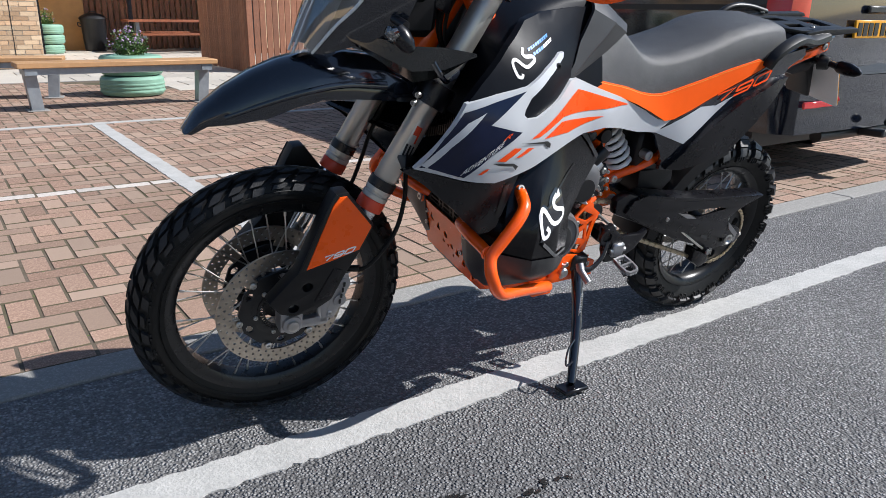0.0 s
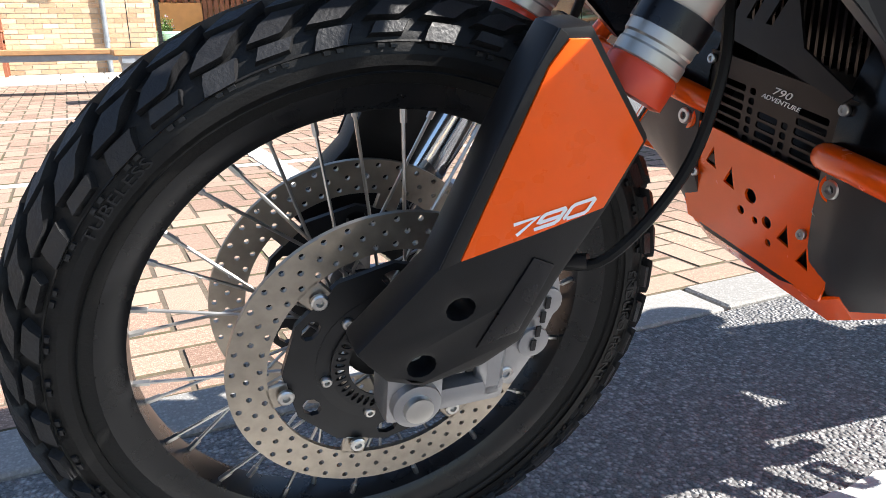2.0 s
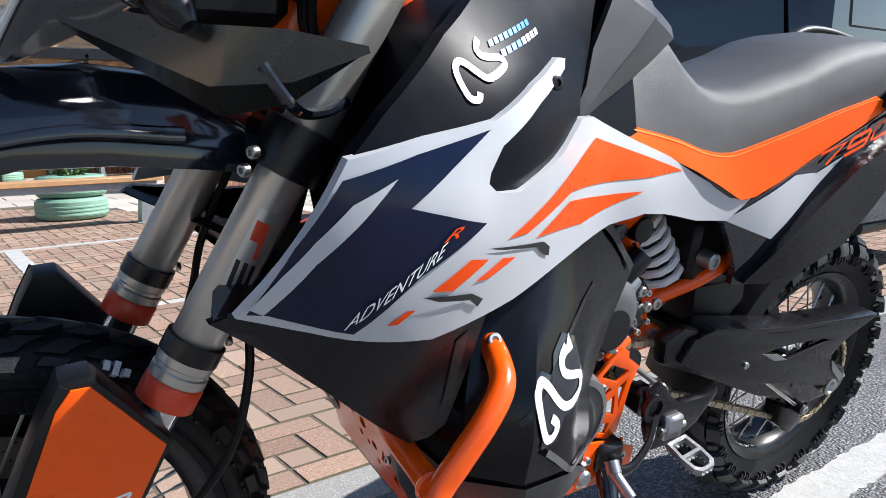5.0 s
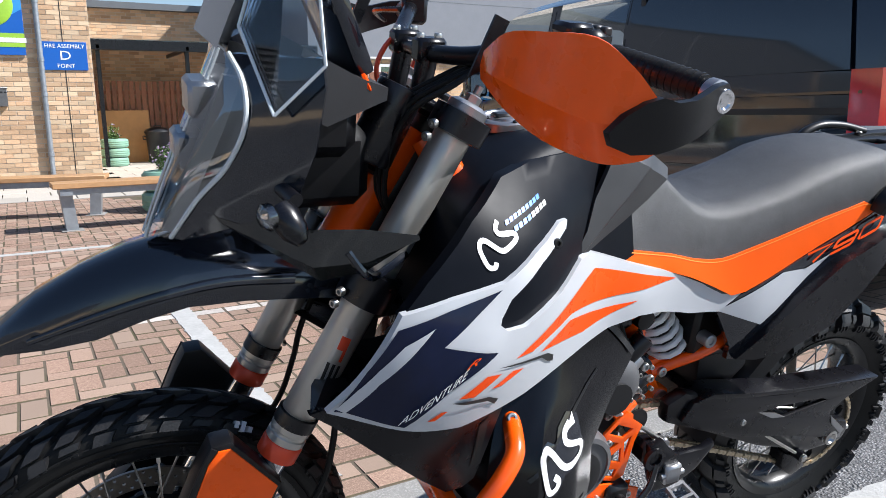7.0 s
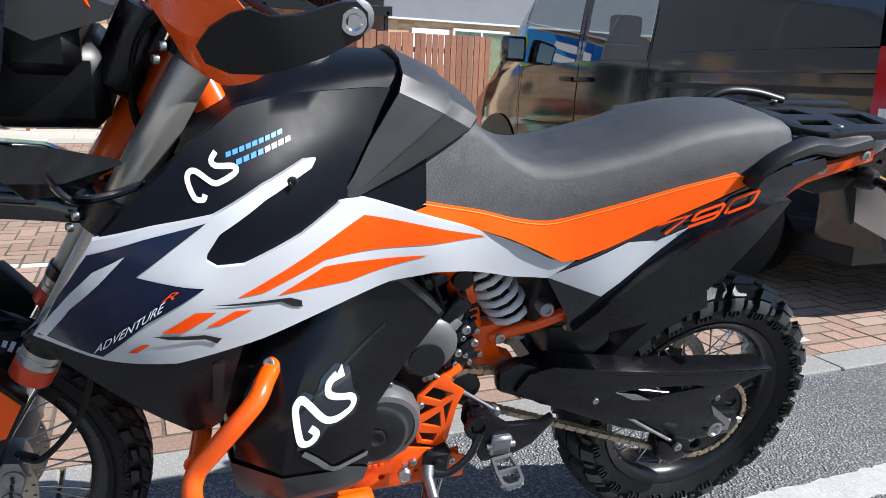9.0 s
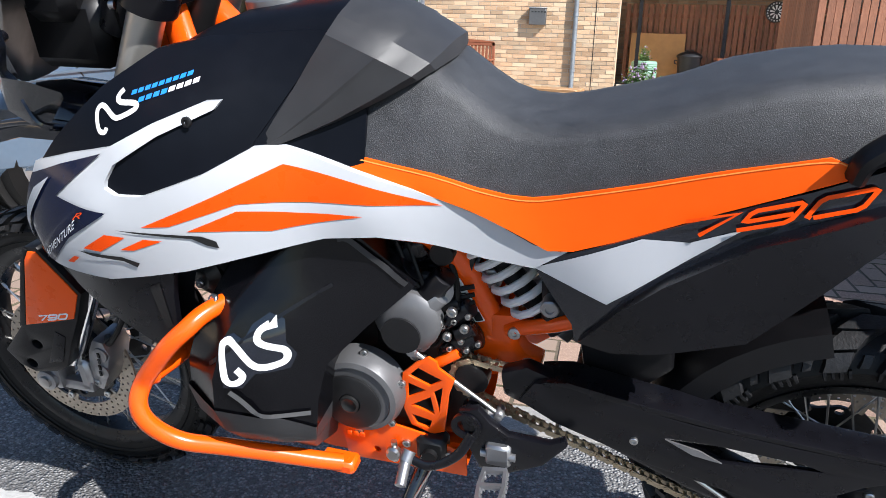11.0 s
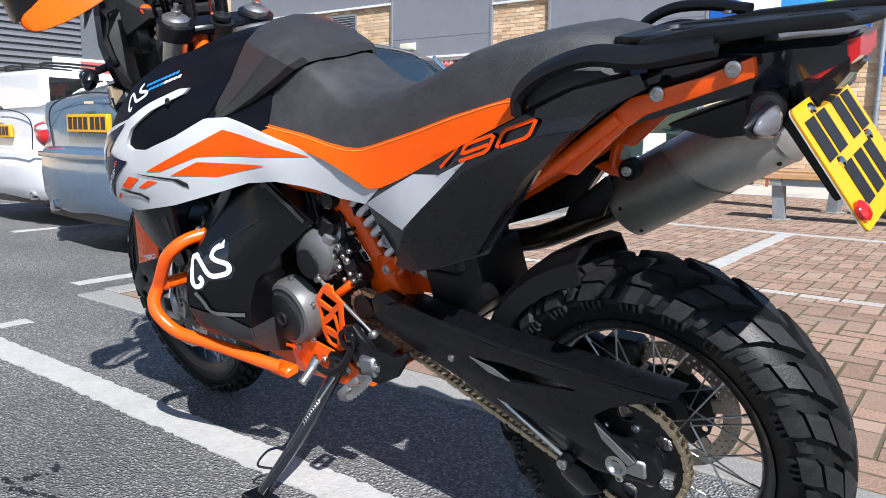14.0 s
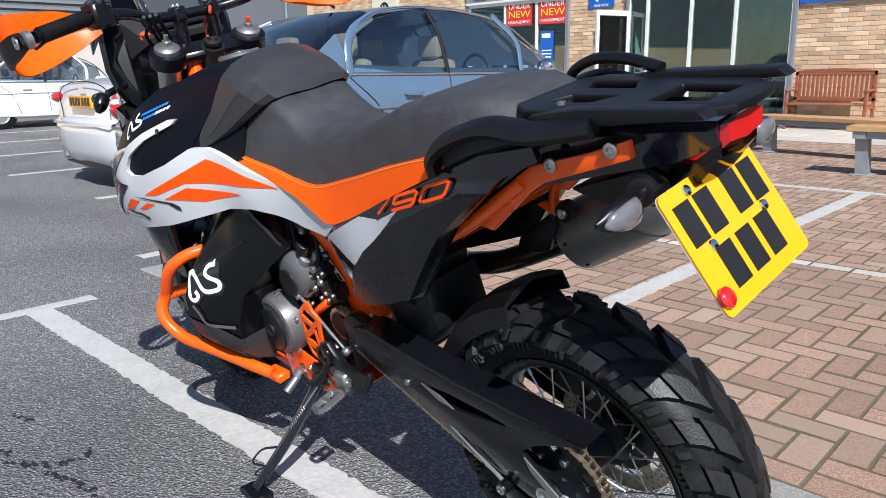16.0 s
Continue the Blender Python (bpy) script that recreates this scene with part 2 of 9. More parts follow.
def skin(poly, f, off=0.0, thick=0.0, step=0.025, side=-1):
    """A patch of the body's side: the outline in x and z laid on the surface y = side * f(x, z)."""
    bm = bmesh.new()
    bm.faces.new([bm.verts.new((x, 0, z)) for x, z in poly])
    xs, zs = [p[0] for p in poly], [p[1] for p in poly]
    for lo, hi, co, no in ((min(xs), max(xs), (1, 0, 0), (1, 0, 0)), (min(zs), max(zs), (0, 0, 1), (0, 0, 1))):
        k = int((hi - lo) / step) + 1
        for i in range(1, k):
            bmesh.ops.bisect_plane(bm, geom=bm.verts[:] + bm.edges[:] + bm.faces[:], plane_co=Vector(co) * (lo + (hi - lo) * i / k), plane_no=no)
    bmesh.ops.triangulate(bm, faces=[q for q in bm.faces if len(q.verts) > 4])
    for v in bm.verts:
        v.co.y = side * (f(v.co.x, v.co.z) + off)
    bmesh.ops.recalc_face_normals(bm, faces=bm.faces[:])
    if sum(q.normal.y * q.calc_area() for q in bm.faces) * side < 0:
        bmesh.ops.reverse_faces(bm, faces=bm.faces[:])
    if thick:
        ext = bmesh.ops.extrude_face_region(bm, geom=bm.faces[:])
        for v in [q for q in ext["geom"] if isinstance(q, bmesh.types.BMVert)]:
            v.co.y = side * max(0.01, abs(v.co.y) - thick)
        bmesh.ops.recalc_face_normals(bm, faces=bm.faces[:])
    return bm


def thin_plate(points, soft=1e-4):
    """A smooth height w(x, z) through a few control places (x, z, w)."""
    p = np.array(points, float)
    k = len(p)
    d = np.linalg.norm(p[:, None, :2] - p[None, :, :2], axis=2)
    a = np.zeros((k + 3, k + 3))
    a[:k, :k] = np.where(d > 0, d * d * np.log(d + 1e-12), 0) + soft * np.eye(k)
    a[:k, k] = a[k, :k] = 1
    a[:k, k + 1:], a[k + 1:, :k] = p[:, :2], p[:, :2].T
    c = np.linalg.solve(a, np.r_[p[:, 2], 0, 0, 0])

    def w(x, z):
        r = np.hypot(p[:, 0] - x, p[:, 1] - z)
        return float((c[:k] * np.where(r > 0, r * r * np.log(r + 1e-12), 0)).sum() + c[k] + c[k + 1] * x + c[k + 2] * z)
    return w


def lettering(words, size, m, depth=0.0008, shear=0.0, wide=1.0, align='CENTER'):
    """Words in the built-in font as a mesh, lying in the x-y plane of m."""
    cu = bpy.data.curves.new("words", 'FONT')
    cu.body, cu.size, cu.extrude, cu.align_x, cu.align_y, cu.shear, cu.resolution_u = words, size, depth, align, 'CENTER', shear, 3
    ob = new("words", cu)
    me = bpy.data.meshes.new_from_object(ob.evaluated_get(bpy.context.evaluated_depsgraph_get()))
    bm = bmesh.new()
    bm.from_mesh(me)
    bpy.data.objects.remove(ob)
    bpy.data.meshes.remove(me)
    bpy.data.curves.remove(cu)
    bmesh.ops.transform(bm, matrix=m @ Matrix.Diagonal((wide, 1, 1, 1)), verts=bm.verts)
    return bm


def mirror(bm):
    """The same shape on the other side of the middle plane."""
    out = bm.copy()
    bmesh.ops.scale(out, vec=(1, -1, 1), verts=out.verts)
    bmesh.ops.reverse_faces(out, faces=out.faces[:])
    return out


def bolt(p, d, r=0.008, h=0.005):
    """A socket-head screw."""
    p, d = Vector(p), Vector(d).normalized()
    return lathe([(r, 0), (r, h * 0.8), (r * 0.85, h), (r * 0.5, h), (r * 0.45, h * 0.4), (0, h * 0.4)], p, d, 12)


def perforated(r0, r1, rows, count, y, thick, hole=0.3, skew=0.0, tall=1.0):
    """A flat ring about the y axis with a hole in each cell."""
    bm, k = bmesh.new(), 8
    for i in range(rows):
        for j in range(count):
            a0, a1 = 2 * math.pi * (j + skew * i) / count, 2 * math.pi * (j + 1 + skew * i) / count
            q0, q1 = r0 + (r1 - r0) * i / rows, r0 + (r1 - r0) * (i + 1) / rows
            am, qm = (a0 + a1) / 2, (q0 + q1) / 2
            rim = [(q0, a0), (q0, am), (q0, a1), (qm, a1), (q1, a1), (q1, am), (q1, a0), (qm, a0)]
            hr = hole * min(q1 - q0, qm * (a1 - a0))
            pts = []
            for n in range(k):
                b = -3 * math.pi / 4 + 2 * math.pi * n / k
                pts.append((qm + hr * math.sin(b) * tall, am + hr * math.cos(b) / qm))
            vs = [[bm.verts.new((q * math.cos(a), yy, q * math.sin(a))) for q, a in lp] for yy in (y, y + thick) for lp in (rim, pts)]
            for n in range(k):
                e = (n + 1) % k
                bm.faces.new((vs[0][n], vs[0][e], vs[1][e], vs[1][n]))
                bm.faces.new((vs[2][n], vs[3][n], vs[3][e], vs[2][e]))
                bm.faces.new((vs[1][n], vs[1][e], vs[3][e], vs[3][n]))
                if (i == 0 and n in (0, 1)) or (i == rows - 1 and n in (4, 5)):
                    bm.faces.new((vs[0][n], vs[2][n], vs[2][e], vs[0][e]))
    bmesh.ops.remove_doubles(bm, verts=bm.verts, dist=1e-6)
    return bm


def moved(bm, m):
    bmesh.ops.transform(bm, matrix=m, verts=bm.verts)
    return bm

# ---- materials of the place ----
def stony(name, dark, light, scale, rough=0.85, bump=0.6, rand=0.0, patch=None, patch_scale=0.8, cells=True, dist=0.004, hue=None):
    """Ground and masonry: stones or grains (cells), broad stains, per-piece variation."""
    m = bpy.data.materials.new(name)
    m.use_nodes = True
    n, l = m.node_tree.nodes, m.node_tree.links
    b = n["Principled BSDF"]
    tc = n.new("ShaderNodeTexCoord")
    src = tc.outputs["Object"]
    v = n.new("ShaderNodeTexVoronoi") if cells else n.new("ShaderNodeTexNoise")
    v.inputs["Scale"].default_value = scale
    l.new(src, v.inputs["Vector"])
    f = n.new("ShaderNodeTexNoise")
    f.inputs["Scale"].default_value, f.inputs["Detail"].default_value = scale * 2.3, 4
    l.new(src, f.inputs["Vector"])
    mix = n.new("ShaderNodeMix")
    mix.data_type = 'RGBA'
    mix.inputs[6].default_value, mix.inputs[7].default_value = (*dark, 1), (*light, 1)
    if cells:
        sep = n.new("ShaderNodeSeparateColor")
        l.new(v.outputs["Color"], sep.inputs[0])
        pw = n.new("ShaderNodeMath")
        pw.operation = 'POWER'
        pw.inputs[1].default_value = 1.6
        l.new(sep.outputs[0], pw.inputs[0])
        edge = n.new("ShaderNodeMapRange")
        edge.inputs[1].default_value, edge.inputs[2].default_value, edge.inputs[3].default_value, edge.inputs[4].default_value = 0.25, 0.75, 1.0, 0.25
        l.new(v.outputs["Distance"], edge.inputs[0])
        em = n.new("ShaderNodeMath")
        em.operation = 'MULTIPLY'
        l.new(pw.outputs[0], em.inputs[0])
        l.new(edge.outputs[0], em.inputs[1])
        fac = em.outputs[0]
    else:
        fac = v.outputs[0]
    ad = n.new("ShaderNodeMath")
    ad.operation = 'MULTIPLY_ADD'
    ad.inputs[1].default_value, ad.inputs[2].default_value = 0.7, -0.1
    l.new(f.outputs[0], ad.inputs[0])
    ad2 = n.new("ShaderNodeMath")
    ad2.operation, ad2.use_clamp = 'ADD', True
    sc = n.new("ShaderNodeMath")
    sc.operation = 'MULTIPLY'
    sc.inputs[1].default_value = 0.75
    l.new(fac, sc.inputs[0])
    l.new(sc.outputs[0], ad2.inputs[0])
    l.new(ad.outputs[0], ad2.inputs[1])
    l.new(ad2.outputs[0], mix.inputs[0])
    out = mix.outputs[2]
    if patch:
        pn_ = n.new("ShaderNodeTexNoise")
        pn_.inputs["Scale"].default_value, pn_.inputs["Detail"].default_value = patch_scale, 6
        l.new(src, pn_.inputs["Vector"])
        mr = n.new("ShaderNodeMapRange")
        mr.inputs[1].default_value, mr.inputs[2].default_value = 0.48, 0.72
        l.new(pn_.outputs[0], mr.inputs[0])
        mm = n.new("ShaderNodeMix")
        mm.data_type, mm.blend_type = 'RGBA', 'MULTIPLY'
        mm.inputs[7].default_value = (*patch, 1)
        l.new(mr.outputs[0], mm.inputs[0])
        l.new(out, mm.inputs[6])
        out = mm.outputs[2]
    if rand:
        info, geo = n.new("ShaderNodeObjectInfo"), n.new("ShaderNodeNewGeometry")
        s = n.new("ShaderNodeMath")
        s.operation = 'ADD'
        l.new(info.outputs["Random"], s.inputs[0])
        l.new(geo.outputs["Random Per Island"], s.inputs[1])
        fr = n.new("ShaderNodeMath")
        fr.operation = 'FRACT'
        l.new(s.outputs[0], fr.inputs[0])
        mr = n.new("ShaderNodeMapRange")
        mr.inputs[3].default_value, mr.inputs[4].default_value = 1 - rand, 1 + rand
        l.new(fr.outputs[0], mr.inputs[0])
        hs = n.new("ShaderNodeHueSaturation")
        l.new(mr.outputs[0], hs.inputs["Value"])
        if hue:
            ml = n.new("ShaderNodeMath")
            ml.operation = 'MULTIPLY'
            ml.inputs[1].default_value = 7.3
            l.new(fr.outputs[0], ml.inputs[0])
            f2 = n.new("ShaderNodeMath")
            f2.operation = 'FRACT'
            l.new(ml.outputs[0], f2.inputs[0])
            m3 = n.new("ShaderNodeMix")
            m3.data_type = 'RGBA'
            m3.inputs[7].default_value = (*hue, 1)
            m4 = n.new("ShaderNodeMath")
            m4.operation = 'POWER'
            m4.inputs[1].default_value = 1.5
            l.new(f2.outputs[0], m4.inputs[0])
            l.new(m4.outputs[0], m3.inputs[0])
            l.new(out, m3.inputs[6])
            out = m3.outputs[2]
        l.new(out, hs.inputs["Color"])
        out = hs.outputs[0]
    l.new(out, b.inputs["Base Color"])
    b.inputs["Roughness"].default_value = rough
    b.inputs["Specular IOR Level"].default_value = 0.3
    bp_ = n.new("ShaderNodeBump")
    bp_.inputs["Strength"].default_value, bp_.inputs["Distance"].default_value = bump, dist
    if cells:
        inv = n.new("ShaderNodeMath")
        inv.operation = 'MULTIPLY_ADD'
        inv.inputs[1].default_value, inv.inputs[2].default_value = -1.0, 1.0
        l.new(v.outputs["Distance"], inv.inputs[0])
        hsum = n.new("ShaderNodeMath")
        hsum.operation = 'ADD'
        l.new(inv.outputs[0], hsum.inputs[0])
        l.new(fac, hsum.inputs[1])
        l.new(hsum.outputs[0], bp_.inputs["Height"])
    else:
        l.new(f.outputs[0], bp_.inputs["Height"])
    l.new(bp_.outputs[0], b.inputs["Normal"])
    return m


M_ASPH = stony("worn_asphalt", (0.008, 0.008, 0.010), (0.46, 0.455, 0.45), 125.0, 0.75, 1.0, patch=(0.62, 0.62, 0.64), patch_scale=0.5, dist=0.006)
M_ROADPAINT = surf("worn_road_paint", (0.42, 0.415, 0.40), 0.85, var=0.15, scale=50, bump=0.4, bscale=120)
M_PAVER = stony("red_block_paving", (0.14, 0.080, 0.056), (0.54, 0.365, 0.275), 260.0, 0.88, 0.5, rand=0.2, cells=True, dist=0.0015, hue=(0.32, 0.235, 0.18))
M_PALEPAVER = stony("faded_white_blocks", (0.26, 0.21, 0.18), (0.62, 0.58, 0.54), 90.0, 0.85, 0.3, rand=0.15, cells=False, dist=0.002)
M_JOINT = stony("sandy_mossy_joint_and_bevel_shade", (0.050, 0.040, 0.030), (0.17, 0.135, 0.100), 60.0, 0.95, 0.6, patch=(0.60, 0.72, 0.42), patch_scale=2.2, cells=False)
M_KERB = stony("concrete_kerb", (0.19, 0.185, 0.175), (0.37, 0.36, 0.34), 180.0, 0.85, 0.4, rand=0.1, dist=0.002)
M_SLAB = stony("concrete_slab", (0.34, 0.31, 0.27), (0.52, 0.48, 0.42), 40.0, 0.88, 0.3, rand=0.12, cells=False)
M_BRICK = stony("buff_facing_brick", (0.36, 0.20, 0.11), (0.62, 0.43, 0.27), 60.0, 0.88, 0.35, rand=0.25, cells=False, dist=0.003, hue=(0.60, 0.46, 0.31))
M_MORTAR = stony("pale_mortar", (0.44, 0.38, 0.31), (0.56, 0.50, 0.42), 50.0, 0.9, 0.3, cells=False)
M_CLAD = surf("grey_cladding", (0.20, 0.21, 0.235), 0.45, metal=0.1, var=0.06)
M_CLAD_D = surf("dark_grey_cladding", (0.13, 0.145, 0.16), 0.5, metal=0.1, var=0.08)
M_WFRAME = surf("white_window_frame", (0.62, 0.63, 0.63), 0.4, var=0.04)
M_GALV = surf("galvanised_steel", (0.30, 0.33, 0.36), 0.45, metal=0.55, var=0.18, scale=20)
M_BENCHW = surf("varnished_bench_plank", (0.44, 0.25, 0.115), 0.5, var=0.18, scale=14, bump=0.15, bscale=60)
M_TEAK = surf("red_brown_bench_timber", (0.26, 0.085, 0.04), 0.5, var=0.2, scale=20, bump=0.15, bscale=60)
M_FENCE = surf("brown_stained_fence", (0.24, 0.10, 0.055), 0.7, var=0.22, scale=16, bump=0.3, bscale=40, rand=0.2)
M_PLY = surf("orange_plywood", (0.50, 0.27, 0.10), 0.6, var=0.15, scale=6)
M_TYREGREEN = surf("green_painted_tyre", (0.20, 0.36, 0.27), 0.6, var=0.12, scale=12, bump=0.15, bscale=80)
M_SOIL = surf("soil", (0.05, 0.035, 0.025), 0.95, var=0.4, bump=0.6, bscale=60)
M_LEAF = surf("leaf_green", (0.075, 0.14, 0.03), 0.55, var=0.35, scale=25, rand=0.3)
M_FLOWER = surf("mauve_flower", (0.38, 0.27, 0.42), 0.6, var=0.2)
M_BIN = surf("black_bin_plastic", (0.018, 0.019, 0.022), 0.35, var=0.2)
M_GLASS = clear("shop_glass", (0.58, 0.76, 0.72), 0.02, 0.08)
M_SIGNB = surf("blue_sign", (0.01, 0.10, 0.42), 0.3, var=0.04)
M_SIGNW = surf("white_sign", (0.80, 0.80, 0.78), 0.35, var=0.03)
M_SIGNR = surf("red_sign", (0.55, 0.03, 0.03), 0.35, var=0.05)
M_SIGNY = surf("yellow_sign", (0.85, 0.62, 0.04), 0.35, var=0.04)
M_SIGNG = surf("green_sign", (0.30, 0.52, 0.05), 0.35, var=0.08)
M_CREAM = surf("cream_sign", (0.62, 0.60, 0.48), 0.4, var=0.05)
M_INSIDE = surf("dim_interior", (0.24, 0.32, 0.31), 0.8, var=0.3, scale=3)
M_TARSEAL = surf("black_tar_seal", (0.015, 0.015, 0.015), 0.4, var=0.3, bump=0.3, bscale=80)

# ---- ground ----
FLOOR = -0.035


def rise(x, y):
    """Height of the ground: a level car park with the pavement a little proud of it."""
    return 0.0 if y < 9.2 else 0.012


def pave_edge(x):
    """Where the paving blocks end and the slabs begin."""
    return float(np.interp(x, (0.6, 2.4, 3.5, 5.0), (9.74, 7.68, 6.3, 4.6)))


gm0 = bmesh.new()
xs = [-400, -60, -1.72, 30, 400]
ys = [-400, -40, 0.39, 9.2, 12.6, 16.6, 60, 400]
gv0 = [[gm0.verts.new((x, y, (rise(x, y) - 0.05) if y > 9.1 else (FLOOR - 0.02 if -2 < x < 31 and 0.38 < y < 9.3 else 0.0))) for y in ys] for x in xs]
for i in range(len(xs) - 1):
    for j in range(len(ys) - 1):
        gm0.faces.new((gv0[i][j], gv0[i + 1][j], gv0[i + 1][j + 1], gv0[i][j + 1]))
ground = tagged(part("ground", gm0, M_JOINT, None, "sandy ground under the paving", 0), kind="structure")
road = part("road", join(boxm(-60, 40, -40, 0.38, -0.05, 0.0), boxm(-60, -1.72, 0.38, 9.2, -0.05, 0.0)), M_ASPH, None, "worn grey asphalt with coarse stones", 0)
tagged(road, kind="structure", category="road")


def ragged(x0, x1, y0, y1, z, h, along='x', amp=0.006, step=0.02):
    """A painted line with an uneven edge."""
    n = max(2, int(((x1 - x0) if along == 'x' else (y1 - y0)) / step))
    bm, prev = bmesh.new(), None
    for i in range(n + 1):
        t = i / n
        e = [random.uniform(-amp, amp) for _ in range(2)]
        p, q = ((x0 + (x1 - x0) * t, y0 + e[0]), (x0 + (x1 - x0) * t, y1 + e[1])) if along == 'x' else ((x0 + e[0], y0 + (y1 - y0) * t), (x1 + e[1], y0 + (y1 - y0) * t))
        row = [bm.verts.new((*p, z - 0.002)), bm.verts.new((*p, z + h)), bm.verts.new((*q, z + h)), bm.verts.new((*q, z - 0.002))]
        if prev:
            for k in range(3):
                bm.faces.new((prev[k], prev[k + 1], row[k + 1], row[k]))
        prev = row
    return bm


def road_line(*a, **k):
    return tagged(part("road_marking", ragged(*a, **k), M_ROADPAINT, None, "worn white painted line on the ground", 0), kind="structure", category="road marking")


road_line(-1.32, 14.0, -0.310, -0.195, 0.0, 0.0035)
road_line(-1.40, -1.32, -3.2, 0.005, 0.0, 0.0035, along='y')
for x in (-1.98, -4.38, -6.78, -9.18, -11.6, -14.0):
    road_line(x - 0.05, x + 0.05, 0.51 if x > -3 else 1.2, 5.6, 0.0, 0.0035, along='y', step=0.05)
BT = 0.006
road_line(0.525, 0.635, 0.66, 5.435, BT, 0.004, along='y')
road_line(-1.6, 3.8, 5.435, 5.53, BT, 0.004, step=0.04)
road_line(2.93, 3.03, 0.66, 5.435, BT, 0.004, along='y', step=0.04)
TAR = [((0.06, -0.79), (0.14, -0.75), (0.19, -0.70), (0.20, -0.63), (0.17, -0.60)), ((0.14, -0.75), (0.24, -0.73), (0.32, -0.70), (0.40, -0.68), (0.46, -0.70)), ((-0.02, -0.79), (0.02, -0.77)), ((-0.24, -0.68), (-0.16, -0.66))]
for way in TAR:
    bm = bmesh.new()
    for (xa, ya), (xb, yb) in zip(way, way[1:]):
        for k in range(9):
            u = random.random()
            cx, cy = xa + (xb - xa) * u + random.uniform(-0.012, 0.012), ya + (yb - ya) * u + random.uniform(-0.010, 0.010)
            r = random.uniform(0.003, 0.011)
            bm.faces.new([bm.verts.new((cx + r * random.uniform(0.5, 1.7) * math.cos(q), cy + r * random.uniform(0.3, 1.0) * math.sin(q), 0.0015 + 0.0002 * k)) for q in (2 * math.pi * i / 8 for i in range(8))])
    tagged(part("tar_crack", bm, M_TARSEAL, None, "crack in the asphalt with black tar crumbs", 0), kind="structure")

# kerb: concrete blocks, each its own piece
kerb = part("kerb", boxm(-1.72, 14, 0.395, 0.52, -0.04, -0.01), M_JOINT, None, "flush pale concrete kerb stones", 0)
tagged(kerb, kind="structure")
kb = mesh_of("kerb_stone", boxm(-0.452, 0.452, -0.074, 0.074, -0.04, 0.010, 0.005), M_KERB, 30)
for i in range(17):
    o = part("kerb_stone", kb, None, kerb)
    o.matrix_basis = pose(-1.24 + 0.915 * i, 0.456, random.uniform(-0.002, 0.002), 0, random.uniform(-0.2, 0.2), 0)
kb2 = mesh_of("kerb_stone", boxm(-0.074, 0.074, -0.452, 0.452, -0.04, 0.010, 0.005), M_KERB, 30)
for i in range(9):
    o = part("kerb_stone", kb2, None, kerb)
    o.matrix_basis = pose(-1.644, 0.992 + 0.915 * i, random.uniform(-0.002, 0.002))

# ---- building ----
FY = 12.4


def brick_wall(name, x0, x1, z0, z1, y, label, singles=0):
    """A facing-brick wall in the plane y: mortar body, bricks proud of it."""
    wall = part(name, boxm(x0, x1, y, y + 0.25, z0, z1), M_MORTAR, None, label, 0)
    tagged(wall, kind="structure", category="wall")
    shared = mesh_of("brick", boxm(-0.1075, 0.1075, -0.006, 0.02, -0.0325, 0.0325, 0.003), M_BRICK, 0)
    verts, faces, made = [], [], 0
    rows = int((z1 - z0) / 0.075)
    for j in range(rows):
        zc = z0 + 0.0375 + 0.075 * j
        x = x0 - (0.1125 if j % 2 else 0)
        while x < x1 - 0.03:
            a, b = max(x0, x) + 0.005, min(x1, x + 0.225) - 0.005
            x += 0.225
            if b - a < 0.03:
                continue
            if made < singles and b - a > 0.2 and 1.0 < zc < 2.2:
                o = part("brick", shared, None, wall)
                o.location = ((a + b) / 2, y - random.uniform(0, 0.003), zc)
                made += 1
                continue
            d = -0.006 - random.uniform(0, 0.004)
            o = len(verts)
            verts += [(p, y + q, r) for q in (0.01, d) for p, r in ((a, zc - 0.0325), (b, zc - 0.0325), (b, zc + 0.0325), (a, zc + 0.0325))]
            faces += [(o + 4, o + 5, o + 6, o + 7), (o, o + 1, o + 5, o + 4), (o + 1, o + 2, o + 6, o + 5), (o + 2, o + 3, o + 7, o + 6), (o + 3, o, o + 4, o + 7)]
    me = bpy.data.meshes.new("brickwork")
    me.from_pydata(verts, [], faces)
    me.materials.append(M_BRICK)
    tagged(part("brickwork", me, None, wall, "weathered buff facing bricks"), kind="stuff")
    return wall


brick_wall("wall_main", -2.46, 1.07, 0.0, 3.60, FY, "buff brick wall of the workshop building", 290)
brick_wall("wall_pier", -7.11, -5.72, 0.0, 3.60, FY, "buff brick pier between two shop fronts")
brick_wall("wall_left", -16.1, -10.0, 0.0, 3.85, FY, "buff brick wall with a louvre")
brick_wall("wall_recess", 1.07, 14.0, 0.0, 3.6, 18.4, "buff brick wall behind the fence")
tagged(part("wall_return", join(boxm(0.82, 1.07, FY + 0.25, 18.4, 0.0, 3.6), boxm(-16.4, -16.1, FY - 0.01, FY + 8, 0.0, 6.6)), M_BRICK, None, "return of the brick wall", 0), kind="structure")
tagged(part("roof", join(boxm(-16.4, 1.12, FY + 0.02, FY + 14, 6.6, 6.8), boxm(1.12, 14, 18.2, 27, 3.6, 3.75)), M_CLAD_D, None, "flat grey roof", 0), kind="structure")
tagged(part("joint", boxm(0.655, 0.667, FY - 0.0115, FY, 0.0, 3.6), M_TARSEAL, None, "dark movement joint", 0), kind="structure")


